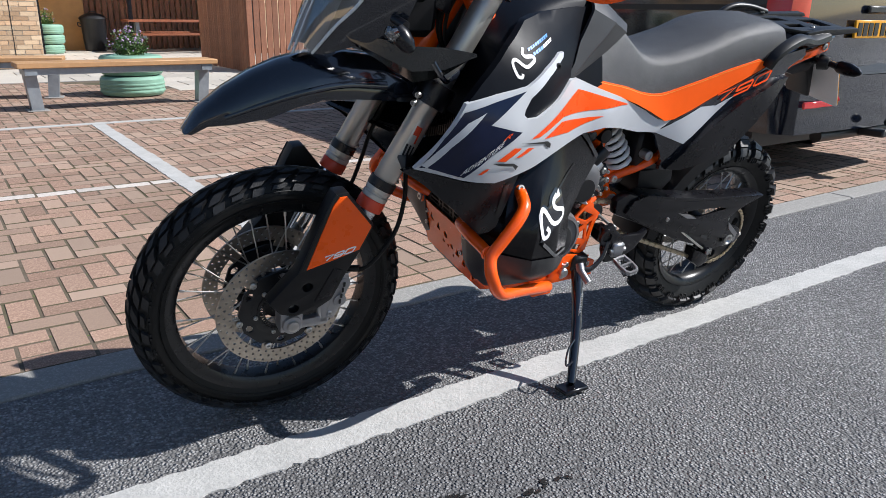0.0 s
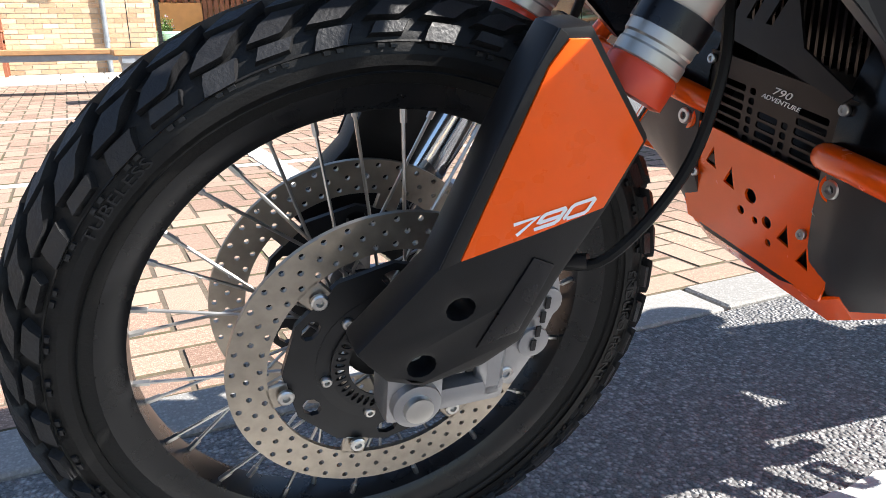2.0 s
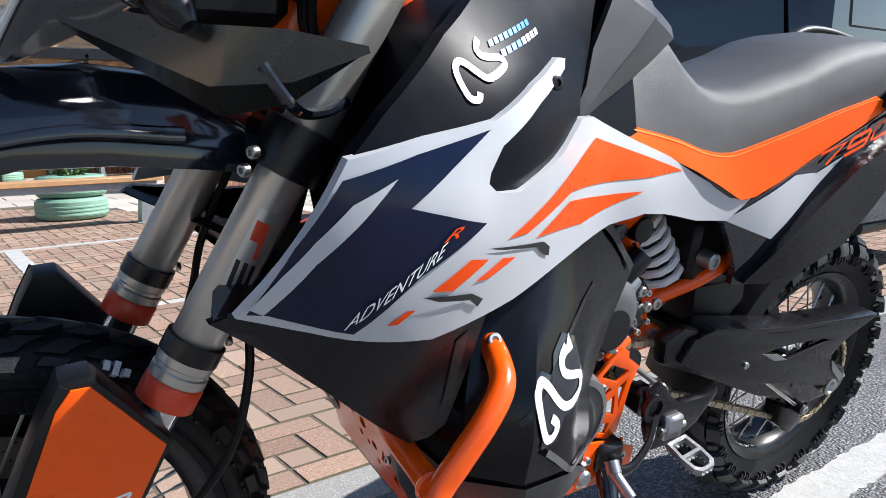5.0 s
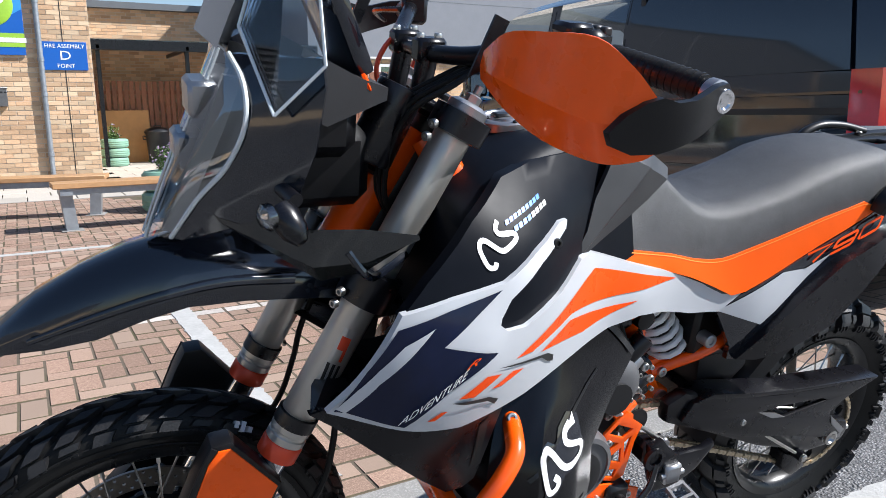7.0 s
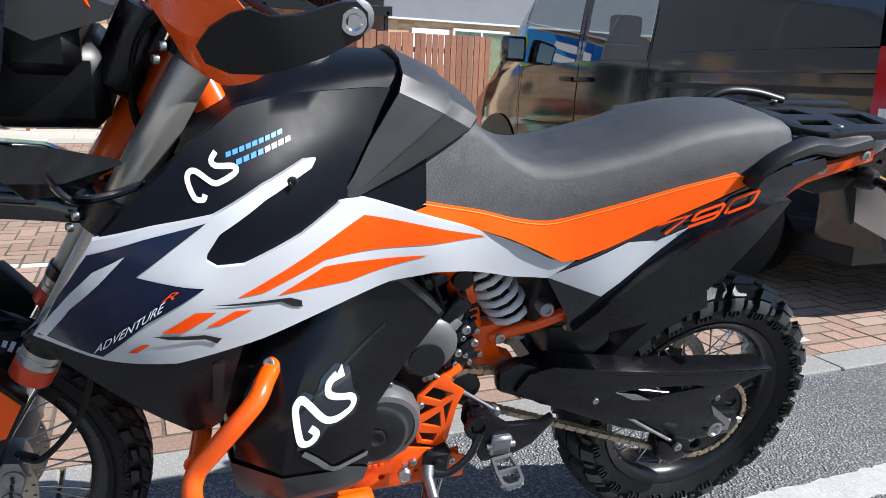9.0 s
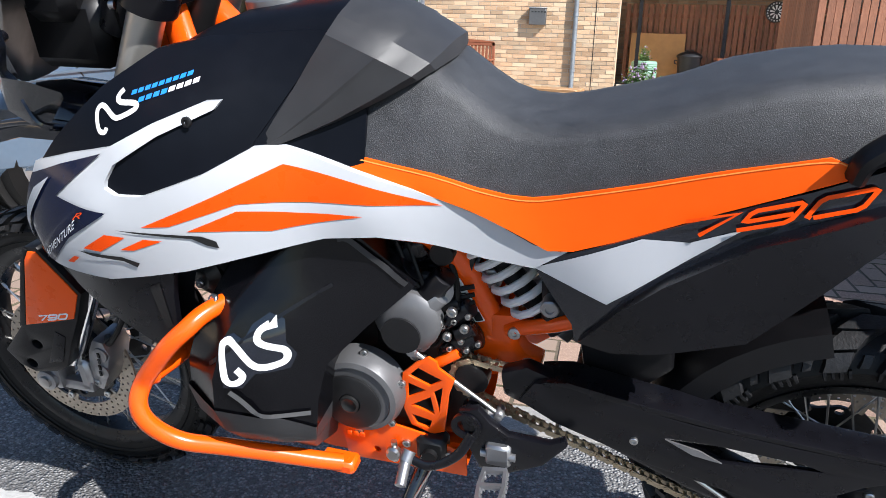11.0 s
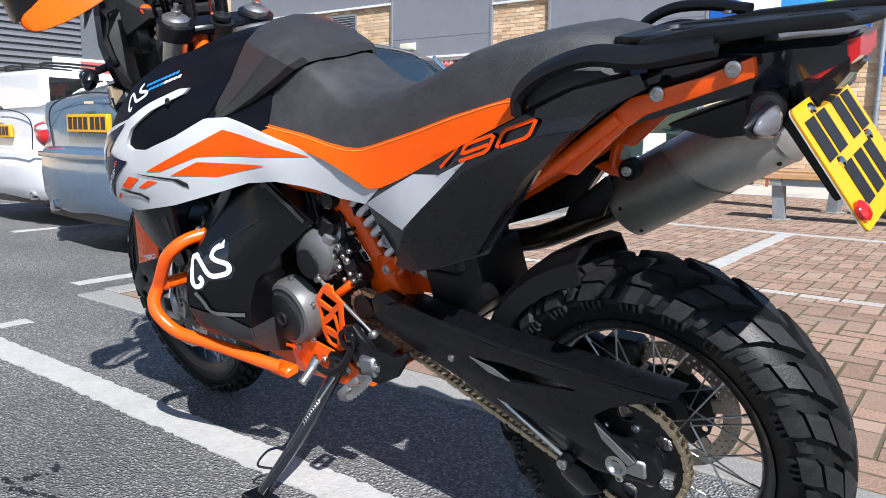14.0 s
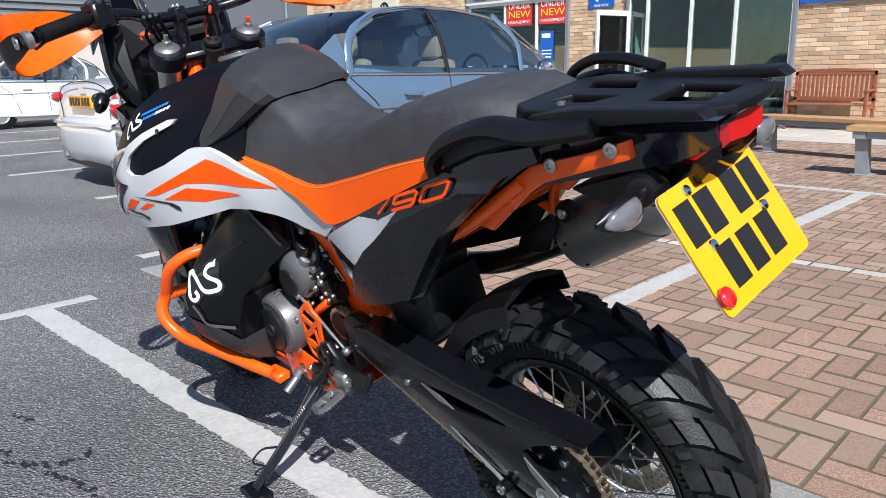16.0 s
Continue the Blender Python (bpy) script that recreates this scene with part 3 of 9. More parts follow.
def cladding(x0, x1, z0, z1, y, lines=()):
    c = part("cladding", boxm(x0, x1, y, y + 0.2, z0, z1, 0.004), M_CLAD, None, "flat blue-grey cladding panels", 0)
    tagged(c, kind="structure")
    for z in lines:
        part("panel_joint", boxm(x0, x1, y - 0.004, y, z - 0.006, z + 0.006), M_CLAD_D, c)
    part("drip_edge", boxm(x0, x1, y - 0.05, y, z0 - 0.03, z0 + 0.02, 0.004), M_WFRAME, c)
    return c


cladding(-10.0, -7.11, 2.56, 6.6, FY - 0.06, (3.0, 4.9))
cladding(-5.72, -2.46, 2.52, 6.6, FY - 0.06, (2.97, 4.9))
cladding(-16.1, -10.0, 3.85, 6.6, FY - 0.04, (4.9,))
cladding(-7.11, -5.72, 3.60, 6.6, FY - 0.02, (4.9,))
cladding(-2.46, 1.07, 3.60, 6.6, FY - 0.02, (4.9,))
for x in (-9.98, -5.70, -7.13, -2.48):
    tagged(part("trim", boxm(x - 0.03, x + 0.03, FY - 0.075, FY, 0.0, 6.6, 0.004), M_CLAD, None, "grey metal edge trim", 0), kind="structure")


def shop_front(x0, x1, z1, y, posts, label):
    """A glazed front: frame, mullions, panes, and a dim room behind."""
    w = part("window", boxm(x0, x1, y - 0.03, y + 0.05, z1 - 0.07, z1, 0.004), M_WFRAME, None, label)
    tagged(w, kind="structure", category="window")
    part("sill", boxm(x0, x1, y - 0.04, y + 0.06, 0.0, 0.07, 0.004), M_WFRAME, w)
    for x in (x0 + 0.03, *posts, x1 - 0.03):
        part("mullion", boxm(x - 0.03, x + 0.03, y - 0.028, y + 0.05, 0.07, z1 - 0.07, 0.004), M_WFRAME, w)
    ends = [x0 + 0.03, *posts, x1 - 0.03]
    for a, b in zip(ends, ends[1:]):
        p = part("pane", boxm(a + 0.03, b - 0.03, y + 0.0, y + 0.008, 0.07, z1 - 0.07), M_GLASS, w)
        p.visible_shadow = False
    part("room", join(boxm(x0, x1, y + 3.0, y + 3.1, 0.0, z1), boxm(x0, x1, y + 0.1, y + 3.0, -0.04, 0.005), boxm(x0, x1, y + 0.1, y + 3.0, z1, z1 + 0.1), boxm(x0 - 0.1, x0, y + 0.1, y + 3, 0.0, z1), boxm(x1, x1 + 0.1, y + 0.1, y + 3, 0.0, z1)), M_INSIDE, w, "dim room behind the glass", 0)
    for k in range(5):
        bx = x0 + 0.3 + (x1 - x0 - 0.6) * k / 4
        part("stock", boxm(bx - 0.2, bx + 0.2, y + 1.2, y + 1.6, 0.005, 0.5 + 0.5 * ((k * 7) % 3), 0.01), (M_SIGNW, M_PLY, M_INSIDE)[k % 3], w)
    return w


win_b = shop_front(-5.72, -2.50, 2.50, FY - 0.02, (-5.28, -4.38, -3.53), "glazed entrance with pale frames")
win_a = shop_front(-9.96, -7.14, 2.54, FY - 0.02, (-8.86, -7.97), "glazed shop front with posters")


def open_door(x, ang, z1, label):
    d = part("door", join(boxm(0, 0.07, -0.025, 0.025, 0.02, z1, 0.004), boxm(0.80, 0.87, -0.025, 0.025, 0.02, z1, 0.004), boxm(0.07, 0.80, -0.025, 0.025, z1 - 0.10, z1, 0.004), boxm(0.07, 0.80, -0.025, 0.025, 0.02, 0.20, 0.004)), M_WFRAME, None, label)
    part("pane", boxm(0.07, 0.80, -0.004, 0.004, 0.20, z1 - 0.10), M_GLASS, d)
    part("door_handle", tube([(0.76, -0.03, 1.0), (0.76, -0.07, 1.02), (0.76, -0.07, 1.3), (0.76, -0.03, 1.32)], 0.012, 4, 8), M_STEEL, d)
    d.matrix_world = Matrix.Translation((x, FY - 0.06, 0)) @ Matrix.Rotation(radians(ang), 4, 'Z')
    return tagged(d, kind="structure", category="door")


open_door(-5.66, -105, 2.15, "open glazed door with a pale frame")
open_door(-9.90, -112, 2.20, "open glazed shop door with a pale frame")


def word_on(ob, words, size, x, z, y, m, wide=1.0, name="lettering"):
    part(name, lettering(words, size, Matrix.Translation((x, y, z)) @ Matrix.Rotation(radians(90), 4, 'X'), 0.001, 0, wide), m, ob, "", 0)


def sign(name, x0, x1, z0, z1, y, m, label, depth=0.02):
    return tagged(part(name, boxm(x0, x1, y - depth, y, z0, z1, 0.003), m, None, label), category="sign")


sy = FY - 0.012
fs = sign("assembly_sign", 0.36, 1.00, 1.84, 2.285, sy, M_SIGNB, "blue fire assembly point sign on the wall")
word_on(fs, "FIRE ASSEMBLY", 0.088, 0.68, 2.215, sy - 0.0215, M_PAINTW)
word_on(fs, "D", 0.20, 0.68, 2.065, sy - 0.0215, M_PAINTW, 1.2)
word_on(fs, "POINT", 0.088, 0.68, 1.905, sy - 0.0215, M_PAINTW)
ks = sign("one_way_sign", -6.64, -6.04, 2.255, 2.625, sy, M_SIGNB, "blue one-way sign with a white arrow")
word_on(ks, "PLEASE KEEP", 0.075, -6.34, 2.575, sy - 0.0215, M_PAINTW)
word_on(ks, "ONE WAY", 0.075, -6.34, 2.30, sy - 0.0215, M_PAINTW)
part("arrow", slab([(-6.52, 2.44), (-6.41, 2.515), (-6.41, 2.468), (-6.17, 2.468), (-6.17, 2.412), (-6.41, 2.412), (-6.41, 2.365)], sy - 0.0225, sy - 0.0195), M_PAINTW, ks, "", 0)
for a, b in ((-8.80, -8.09), (-7.90, -7.17)):
    us = tagged(part("poster", boxm(a, b, FY - 0.045, FY - 0.035, 2.01, 2.51), M_SIGNR, None, "red and white new-management poster in the window"), category="poster")
    w = (b - a) / 0.82
    word_on(us, "UNDER", 0.20 * w, (a + b) / 2, 2.425, FY - 0.047, M_PAINTW, 1.05)
    word_on(us, "NEW", 0.24 * w, (a + b) / 2, 2.25, FY - 0.047, M_SIGNY, 1.3)
    word_on(us, "MANAGEMENT", 0.10 * w, (a + b) / 2, 2.085, FY - 0.047, M_PAINTW, 1.05)
sp_ = tagged(part("poster", boxm(-7.86, -7.50, FY - 0.045, FY - 0.035, 1.20, 1.86), M_SIGNB, None, "blue poster inside the shop window"), category="poster")
part("headline", boxm(-7.81, -7.58, FY - 0.047, FY - 0.045, 1.72, 1.81), M_PAINTW, sp_, "", 0)
for k in range(3):
    part("print", boxm(-7.81, -7.55, FY - 0.047, FY - 0.045, 1.30 + 0.07 * k, 1.325 + 0.07 * k), M_PAINTW, sp_, "", 0)
lp = tagged(part("notice", boxm(-8.42, -8.18, FY - 0.045, FY - 0.035, 1.02, 1.46), M_SIGNW, None, "small white notice in the window"), category="notice")
part("print", boxm(-8.38, -8.22, FY - 0.047, FY - 0.045, 1.16, 1.36), M_SIGNG, lp, "", 0)
gs = sign("company_sign", -2.44, 0.13, 2.06, 3.41, FY - 0.02, M_SIGNB, "large blue and green company sign board", 0.04)
part("green_band", boxm(-2.44, 0.13, FY - 0.064, FY - 0.06, 2.18, 2.39), M_SIGNG, gs, "", 0)
part("pale_blue_field", slab([(-2.44, 2.43), (-0.40, 2.43), (0.13, 2.76), (0.13, 3.41), (-1.1, 3.41), (-1.7, 2.76)], FY - 0.0635, FY - 0.060), surf("light_blue_sign", (0.05, 0.30, 0.70), 0.3, var=0.15, scale=3), gs, "", 0)
part("name_bar", join(boxm(-2.2, -0.95, FY - 0.068, FY - 0.0635, 2.66, 2.86), boxm(-2.2, -1.25, FY - 0.068, FY - 0.0635, 2.98, 3.18), boxm(-2.1, -1.4, FY - 0.068, FY - 0.0635, 2.48, 2.55), boxm(-2.2, -1.3, FY - 0.068, FY - 0.0635, 2.24, 2.33), boxm(-0.9, 0.15, FY - 0.068, FY - 0.0635, 2.25, 2.32)), M_PAINTW, gs, "", 0)
part("green_ball", lathe([(0.34, 0), (0.32, 0.012), (0.2, 0.018), (0, 0.02)], (-0.32, FY - 0.064, 2.82), (0, -1, 0), 40), M_SIGNG, gs, "glossy green round emblem")
part("ball_mark", join(lathe([(0.10, 0), (0.09, 0.006), (0, 0.008)], (-0.42, FY - 0.082, 2.88), (0, -1, 0), 24), lathe([(0.11, 0), (0.10, 0.006), (0, 0.008)], (-0.2, FY - 0.082, 2.92), (0, -1, 0), 24)), M_PAINTW, gs, "", 0)
bs = sign("cafe_board", -13.45, -12.45, 2.12, 2.92, sy, M_CREAM, "cream cafe board with a dark emblem", 0.03)
part("emblem", join(lathe([(0.19, 0), (0.18, 0.01), (0, 0.012)], (-12.95, sy - 0.030, 2.65), (0, -1, 0), 28), boxm(-13.35, -12.55, sy - 0.036, sy - 0.03, 2.22, 2.39)), M_PAINTK, bs, "", 0)
part("emblem_mark", join(boxm(-13.01, -12.98, sy - 0.046, sy - 0.042, 2.53, 2.77), boxm(-12.92, -12.89, sy - 0.046, sy - 0.042, 2.53, 2.77)), M_CREAM, bs, "", 0)
lv = tagged(part("louvre_vent", boxm(-12.0, -11.2, sy - 0.01, sy, 3.13, 3.70), M_CLAD_D, None, "grey louvred wall vent"), category="vent")
for k in range(9):
    part("slat", boxm(-11.96, -11.24, -0.03, 0.006, -0.004, 0.004, 0, Matrix.Translation((0, sy - 0.016, 3.17 + 0.06 * k)) @ Matrix.Rotation(radians(35), 4, 'X')), M_CLAD, lv)
part("frame", join(boxm(-12.03, -11.17, sy - 0.03, sy, 3.68, 3.73), boxm(-12.03, -11.17, sy - 0.03, sy, 3.10, 3.14), boxm(-12.03, -11.98, sy - 0.03, sy, 3.14, 3.68), boxm(-11.22, -11.17, sy - 0.03, sy, 3.14, 3.68)), M_CLAD, lv)
for x, z, y in ((-9.45, 2.83, FY - 0.06), (-4.95, 2.80, FY - 0.06)):
    bl = tagged(part("wall_lamp", boxm(x - 0.2, x + 0.2, y - 0.10, y - 0.005, z - 0.07, z + 0.07, 0.03, None, 2), M_CREAM, None, "cream bulkhead lamp on the cladding"), category="lamp")
    part("back_plate", boxm(x - 0.22, x + 0.22, y - 0.012, y, z - 0.08, z + 0.08, 0.004), M_SIGNW, bl)
pipe = tagged(part("drain_pipe", cyl((0.32, FY - 0.075, 0.0), (0.32, FY - 0.075, 3.6), 0.042, segs=20), M_GALV, None, "grey plastic drain pipe on the wall"), category="pipe")
for z in (0.5, 1.45, 2.0, 2.9):
    part("pipe_collar", lathe([(0.044, -0.03), (0.050, -0.028), (0.050, 0.028), (0.044, 0.03)], (0.32, FY - 0.075, z), (0, 0, 1), 20), M_GALV, pipe)
at = tagged(part("ash_bin", boxm(-0.50, -0.20, FY - 0.14, FY - 0.012, 1.265, 1.548, 0.008), surf("stainless_box", (0.16, 0.16, 0.16), 0.45, metal=0.6), None, "grey metal ashtray box on the wall"), category="ashtray")
for k in range(5):
    part("slot", boxm(-0.46 + 0.055 * k, -0.425 + 0.055 * k, FY - 0.1425, FY - 0.139, 1.475, 1.495), M_PAINTK, at, "", 0)
part("lid_lip", boxm(-0.51, -0.19, FY - 0.15, FY - 0.012, 1.543, 1.56, 0.004), M_GALV, at)
tagged(part("meter_box", boxm(-6.45, -6.28, FY - 0.05, FY - 0.012, 1.58, 1.84, 0.005), M_SIGNW, None, "small cream box on the brick pier"), category="box")

# pavement slabs
pave = part("pavement", boxm(-16, 14, 9.70, 9.75, -0.02, 0.008), M_KERB, None, "pale concrete paving slabs in front of the building", 0)
tagged(pave, kind="structure")
slabm = mesh_of("paving_slab", boxm(-0.295, 0.295, -0.295, 0.295, -0.02, 0.0, 0.006), M_SLAB, 0)
for i in range(50):
    for j in range(24):
        x, y = -15.7 + 0.6 * i + (0.3 if j % 2 else 0), 4.65 + 0.6 * j
        if y - 0.3 < pave_edge(x) or y > FY - 0.2 and x < 1.3 or y > 18.2:
            continue
        part("paving_slab", slabm, None, pave).matrix_basis = Matrix.Translation((x, y, rise(x, 10) + random.uniform(-0.003, 0.003)))

# other buildings
fb = part("far_building", boxm(-30, -26, -40, 26, 2.55, 8.5), M_CLAD_D, None, "grey ribbed industrial building", 0)
tagged(fb, category="building")
for k in range(26):
    part("rib", boxm(-26.0, -25.93, -40, 13.0, 2.62 + 0.23 * k, 2.72 + 0.23 * k, 0.01), M_CLAD, fb)
part("brick_base", boxm(-30, -25.98, -40, 26, 0, 2.55), M_BRICK, fb, "buff brick base")
part("shutter_door", boxm(-25.97, -25.90, 11.9, 15.0, 0, 3.4), M_SIGNW, fb)
part("red_panel", boxm(-25.92, -25.86, 12.9, 14.4, 1.6, 3.3), surf("faded_red_panel", (0.45, 0.12, 0.10), 0.5, var=0.3, scale=2), fb)
part("name_board", boxm(-25.95, -25.88, 9.3, 11.9, 1.55, 2.6), M_SIGNW, fb, "white board with red and black bars")
part("board_bar", boxm(-25.875, -25.86, 9.5, 11.7, 2.15, 2.45), M_SIGNR, fb, "", 0)
part("board_bar", boxm(-25.875, -25.86, 9.5, 11.7, 1.85, 2.05), M_PAINTK, fb, "", 0)
part("down_pipe", cyl((-25.85, 18.2, 0), (-25.85, 18.2, 8), 0.06, segs=12), M_GALV, fb)
rb = brick_wall("wall_wing", 6.2, 20.0, 0.0, 2.45, 16.2, "buff brick wall of the wing")
cladding(6.2, 20.0, 2.45, 6.2, 16.1, (3.9,))
tagged(part("wing_end", boxm(6.15, 6.2, 16.1, 24, 0.0, 6.2), M_CLAD, None, "end of the wing", 0), kind="structure")
shop_front(8.0, 9.6, 2.3, 16.15, (8.8,), "glazed door of the wing")
sign("wing_sign", 6.9, 7.9, 1.4, 2.25, 16.17, M_SIGNW, "white trade sign on the wing wall")

# recess: fence, canopy, store
def fence(x0, x1, y, z0, h, gap, label, along='x', board=0.095):
    f = tagged(new("fence"), label, "fence")
    f.location = (0, 0, 0)
    n = int((x1 - x0) / (board + gap))
    bmf = mesh_of("board", boxm(-board / 2, board / 2, -0.010, 0.010, 0, h, 0.004), M_FENCE, 0)
    for i in range(n):
        o = part("board", bmf, None, f)
        u = x0 + (i + 0.5) * (board + gap)
        o.matrix_basis = pose(u if along == 'x' else y, y if along == 'x' else u, z0 + random.uniform(-0.01, 0.01), 0, random.uniform(-0.3, 0.3), 0 if along == 'x' else 90)
    for z in (z0 + 0.3, z0 + h - 0.3):
        part("rail", boxm(x0, x1, y + 0.012, y + 0.05, z, z + 0.08) if along == 'x' else boxm(y + 0.012, y + 0.05, x0, x1, z, z + 0.08), M_FENCE, f)
    return f


fence(1.20, 5.27, 17.6, 0.012, 1.88, 0.035, "brown slatted timber fence behind the yard")
fence(5.30, 9.0, 17.4, 0.012, 1.42, 0.02, "lower brown timber fence")
fence(3.73, 6.1, 10.1, 0.012, 1.75, 0.012, "dark brown slatted bin store front")
fence(10.1, 12.6, 3.73, 0.012, 1.75, 0.012, "dark brown slatted bin store side", along='y')
pl = tagged(part("plywood_sheet", boxm(1.36, 2.62, 17.50, 17.52, 0.012, 1.22, 0.003), M_PLY, None, "orange plywood sheet leaning on the fence"), category="board")
aw = tagged(new("canopy"), "black steel canopy frame over the recess", "canopy")
for x in (1.5, 3.3, 5.1, 6.2):
    part("post", boxm(x - 0.04, x + 0.04, 16.0, 16.08, 0.012, 2.48), M_BLACK_SAT, aw)
    part("rafter", boxm(x - 0.03, x + 0.03, 15.9, 18.4, 2.48, 2.56), M_BLACK_SAT, aw)
part("beam", boxm(1.15, 6.3, 15.9, 16.0, 2.46, 2.66), M_BLACK_SAT, aw)
part("roof_sheet", boxm(1.15, 6.3, 15.9, 18.4, 2.66, 2.68), clear("canopy_sheet", (0.75, 0.75, 0.72), 0.1, 0.1), aw)
db = tagged(part("dart_board", lathe([(0.235, 0), (0.235, 0.03), (0.225, 0.035), (0, 0.035)], (4.55, 17.57, 1.76), (0, -1, 0), 40), M_PAINTK, None, "black and white dart board on the fence"), category="dart board")
for k in range(20):
    if k % 2:
        a0, a1 = 2 * math.pi * k / 20, 2 * math.pi * (k + 1) / 20
        part("segment", slab([(4.55 + r * math.cos(a), 1.76 + r * math.sin(a)) for r, a in ((0.05, a0), (0.15, a0), (0.15, a1), (0.05, a1))], 17.531, 17.534), M_SIGNW, db, "", 0)
    a = 2 * math.pi * (k + 0.5) / 20
    part("number_mark", boxm(4.55 + 0.195 * math.cos(a) - 0.012, 4.55 + 0.195 * math.cos(a) + 0.012, 17.531, 17.534, 1.76 + 0.195 * math.sin(a) - 0.014, 1.76 + 0.195 * math.sin(a) + 0.014), M_SIGNW, db, "", 0)
bn = tagged(part("dust_bin", lathe([(0.0, 0), (0.22, 0), (0.23, 0.02), (0.27, 0.66), (0.285, 0.68), (0.285, 0.70)], (2.72, 17.1, 0.012), (0, 0, 1), 32), M_BIN, None, "black plastic dustbin with a domed lid"), category="bin")
part("lid", lathe([(0.295, 0.69), (0.30, 0.71), (0.27, 0.75), (0.18, 0.80), (0.08, 0.825), (0.0, 0.83)], (2.72, 17.1, 0.012), (0, 0, 1), 32), M_BIN, bn)
part("lid_handle", tube([(2.64, 17.1, 0.827), (2.66, 17.1, 0.862), (2.78, 17.1, 0.862), (2.80, 17.1, 0.827)], 0.012, 4, 8), M_BIN, bn)
part("handle", tube([(2.46, 17.1, 0.61), (2.40, 17.1, 0.63), (2.40, 17.1, 0.56), (2.47, 17.1, 0.54)], 0.012, 4, 8), M_BIN, bn)


def tyre_ring(x, y, z, r, w):
    """An old car tyre lying flat, painted green."""
    prof = [(r * 0.60, 0.015), (r * 0.72, 0.0), (r * 0.93, 0.01), (r, 0.04), (r, w - 0.04), (r * 0.93, w - 0.01), (r * 0.72, w), (r * 0.60, w - 0.015)]
    b = lathe(prof, (x, y, z), (0, 0, 1), 48, closed=True)
    ribs = [lathe([(r + 0.001, h), (r + 0.006, h + 0.006), (r + 0.006, h + 0.020), (r + 0.001, h + 0.026)], (x, y, z), (0, 0, 1), 48, closed=True) for h in (0.045, 0.085, 0.125) if h < w - 0.05]
    return join(b, *ribs)


def planter(x, y, z, r, n, w, label, plants, flower):
    p = tagged(part("tyre_planter", tyre_ring(x, y, z, r, w), M_TYREGREEN, None, label), category="planter")
    for k in range(1, n):
        part("tyre", tyre_ring(x + random.uniform(-0.03, 0.03), y + random.uniform(-0.03, 0.03), z + w * k, r * random.uniform(0.96, 1.0), w), M_TYREGREEN, p)
    part("soil", lathe([(r * 0.64, 0), (r * 0.5, 0.02), (0, 0.03)], (x, y, z + w * n - 0.05), (0, 0, 1), 24), M_SOIL, p)
    pt_ = tagged(new("plant"), "leafy green plant with small flowers in the planter", "plant")
    bm, bf, bs_ = bmesh.new(), bmesh.new(), bmesh.new()
    for k in range(plants):
        a, q = random.uniform(0, 6.28), random.uniform(0, r * 0.62)
        h = random.uniform(0.08, 0.30) * (1.25 - 0.6 * q / r)
        base = Vector((x + q * 0.6 * math.cos(a), y + q * 0.6 * math.sin(a), z + w * n - 0.03))
        tip = base + Vector((0.5 * q * math.cos(a), 0.5 * q * math.sin(a), h))
        v0 = [bs_.verts.new(base + Vector((0.002, 0, 0))), bs_.verts.new(base - Vector((0.002, 0, 0))), bs_.verts.new(tip)]
        bs_.faces.new(v0)
        for j in range(7):
            c = base.lerp(tip, 0.25 + 0.12 * j)
            d = Vector((random.uniform(-1, 1), random.uniform(-1, 1), random.uniform(0.0, 0.9))).normalized()
            s = d.cross(Vector((random.uniform(-1, 1), random.uniform(-1, 1), 0.3))).normalized()
            ln, wd = random.uniform(0.025, 0.055), random.uniform(0.006, 0.014)
            q0 = [bm.verts.new(c), bm.verts.new(c + d * ln * 0.5 + s * wd), bm.verts.new(c + d * ln + Vector((0, 0, -0.006))), bm.verts.new(c + d * ln * 0.5 - s * wd)]
            bm.faces.new(q0)
        if random.random() < flower:
            bmesh.ops.create_icosphere(bf, subdivisions=1, radius=random.uniform(0.008, 0.018), matrix=Matrix.Translation(tip))
    tagged(part("foliage", bm, M_LEAF, pt_, "", 0), kind="stuff")
    part("stems", bs_, M_LEAF, pt_, "", 0)
    if len(bf.verts):
        tagged(part("blooms", bf, M_FLOWER, pt_, "", 0), kind="stuff")


planter(1.40, 7.70, 0.008, 0.355, 2, 0.232, "two green painted tyres used as a planter", 190, 0.45)
planter(1.66, 16.3, 0.012, 0.29, 3, 0.20, "stack of green painted tyres used as a planter", 90, 0.2)


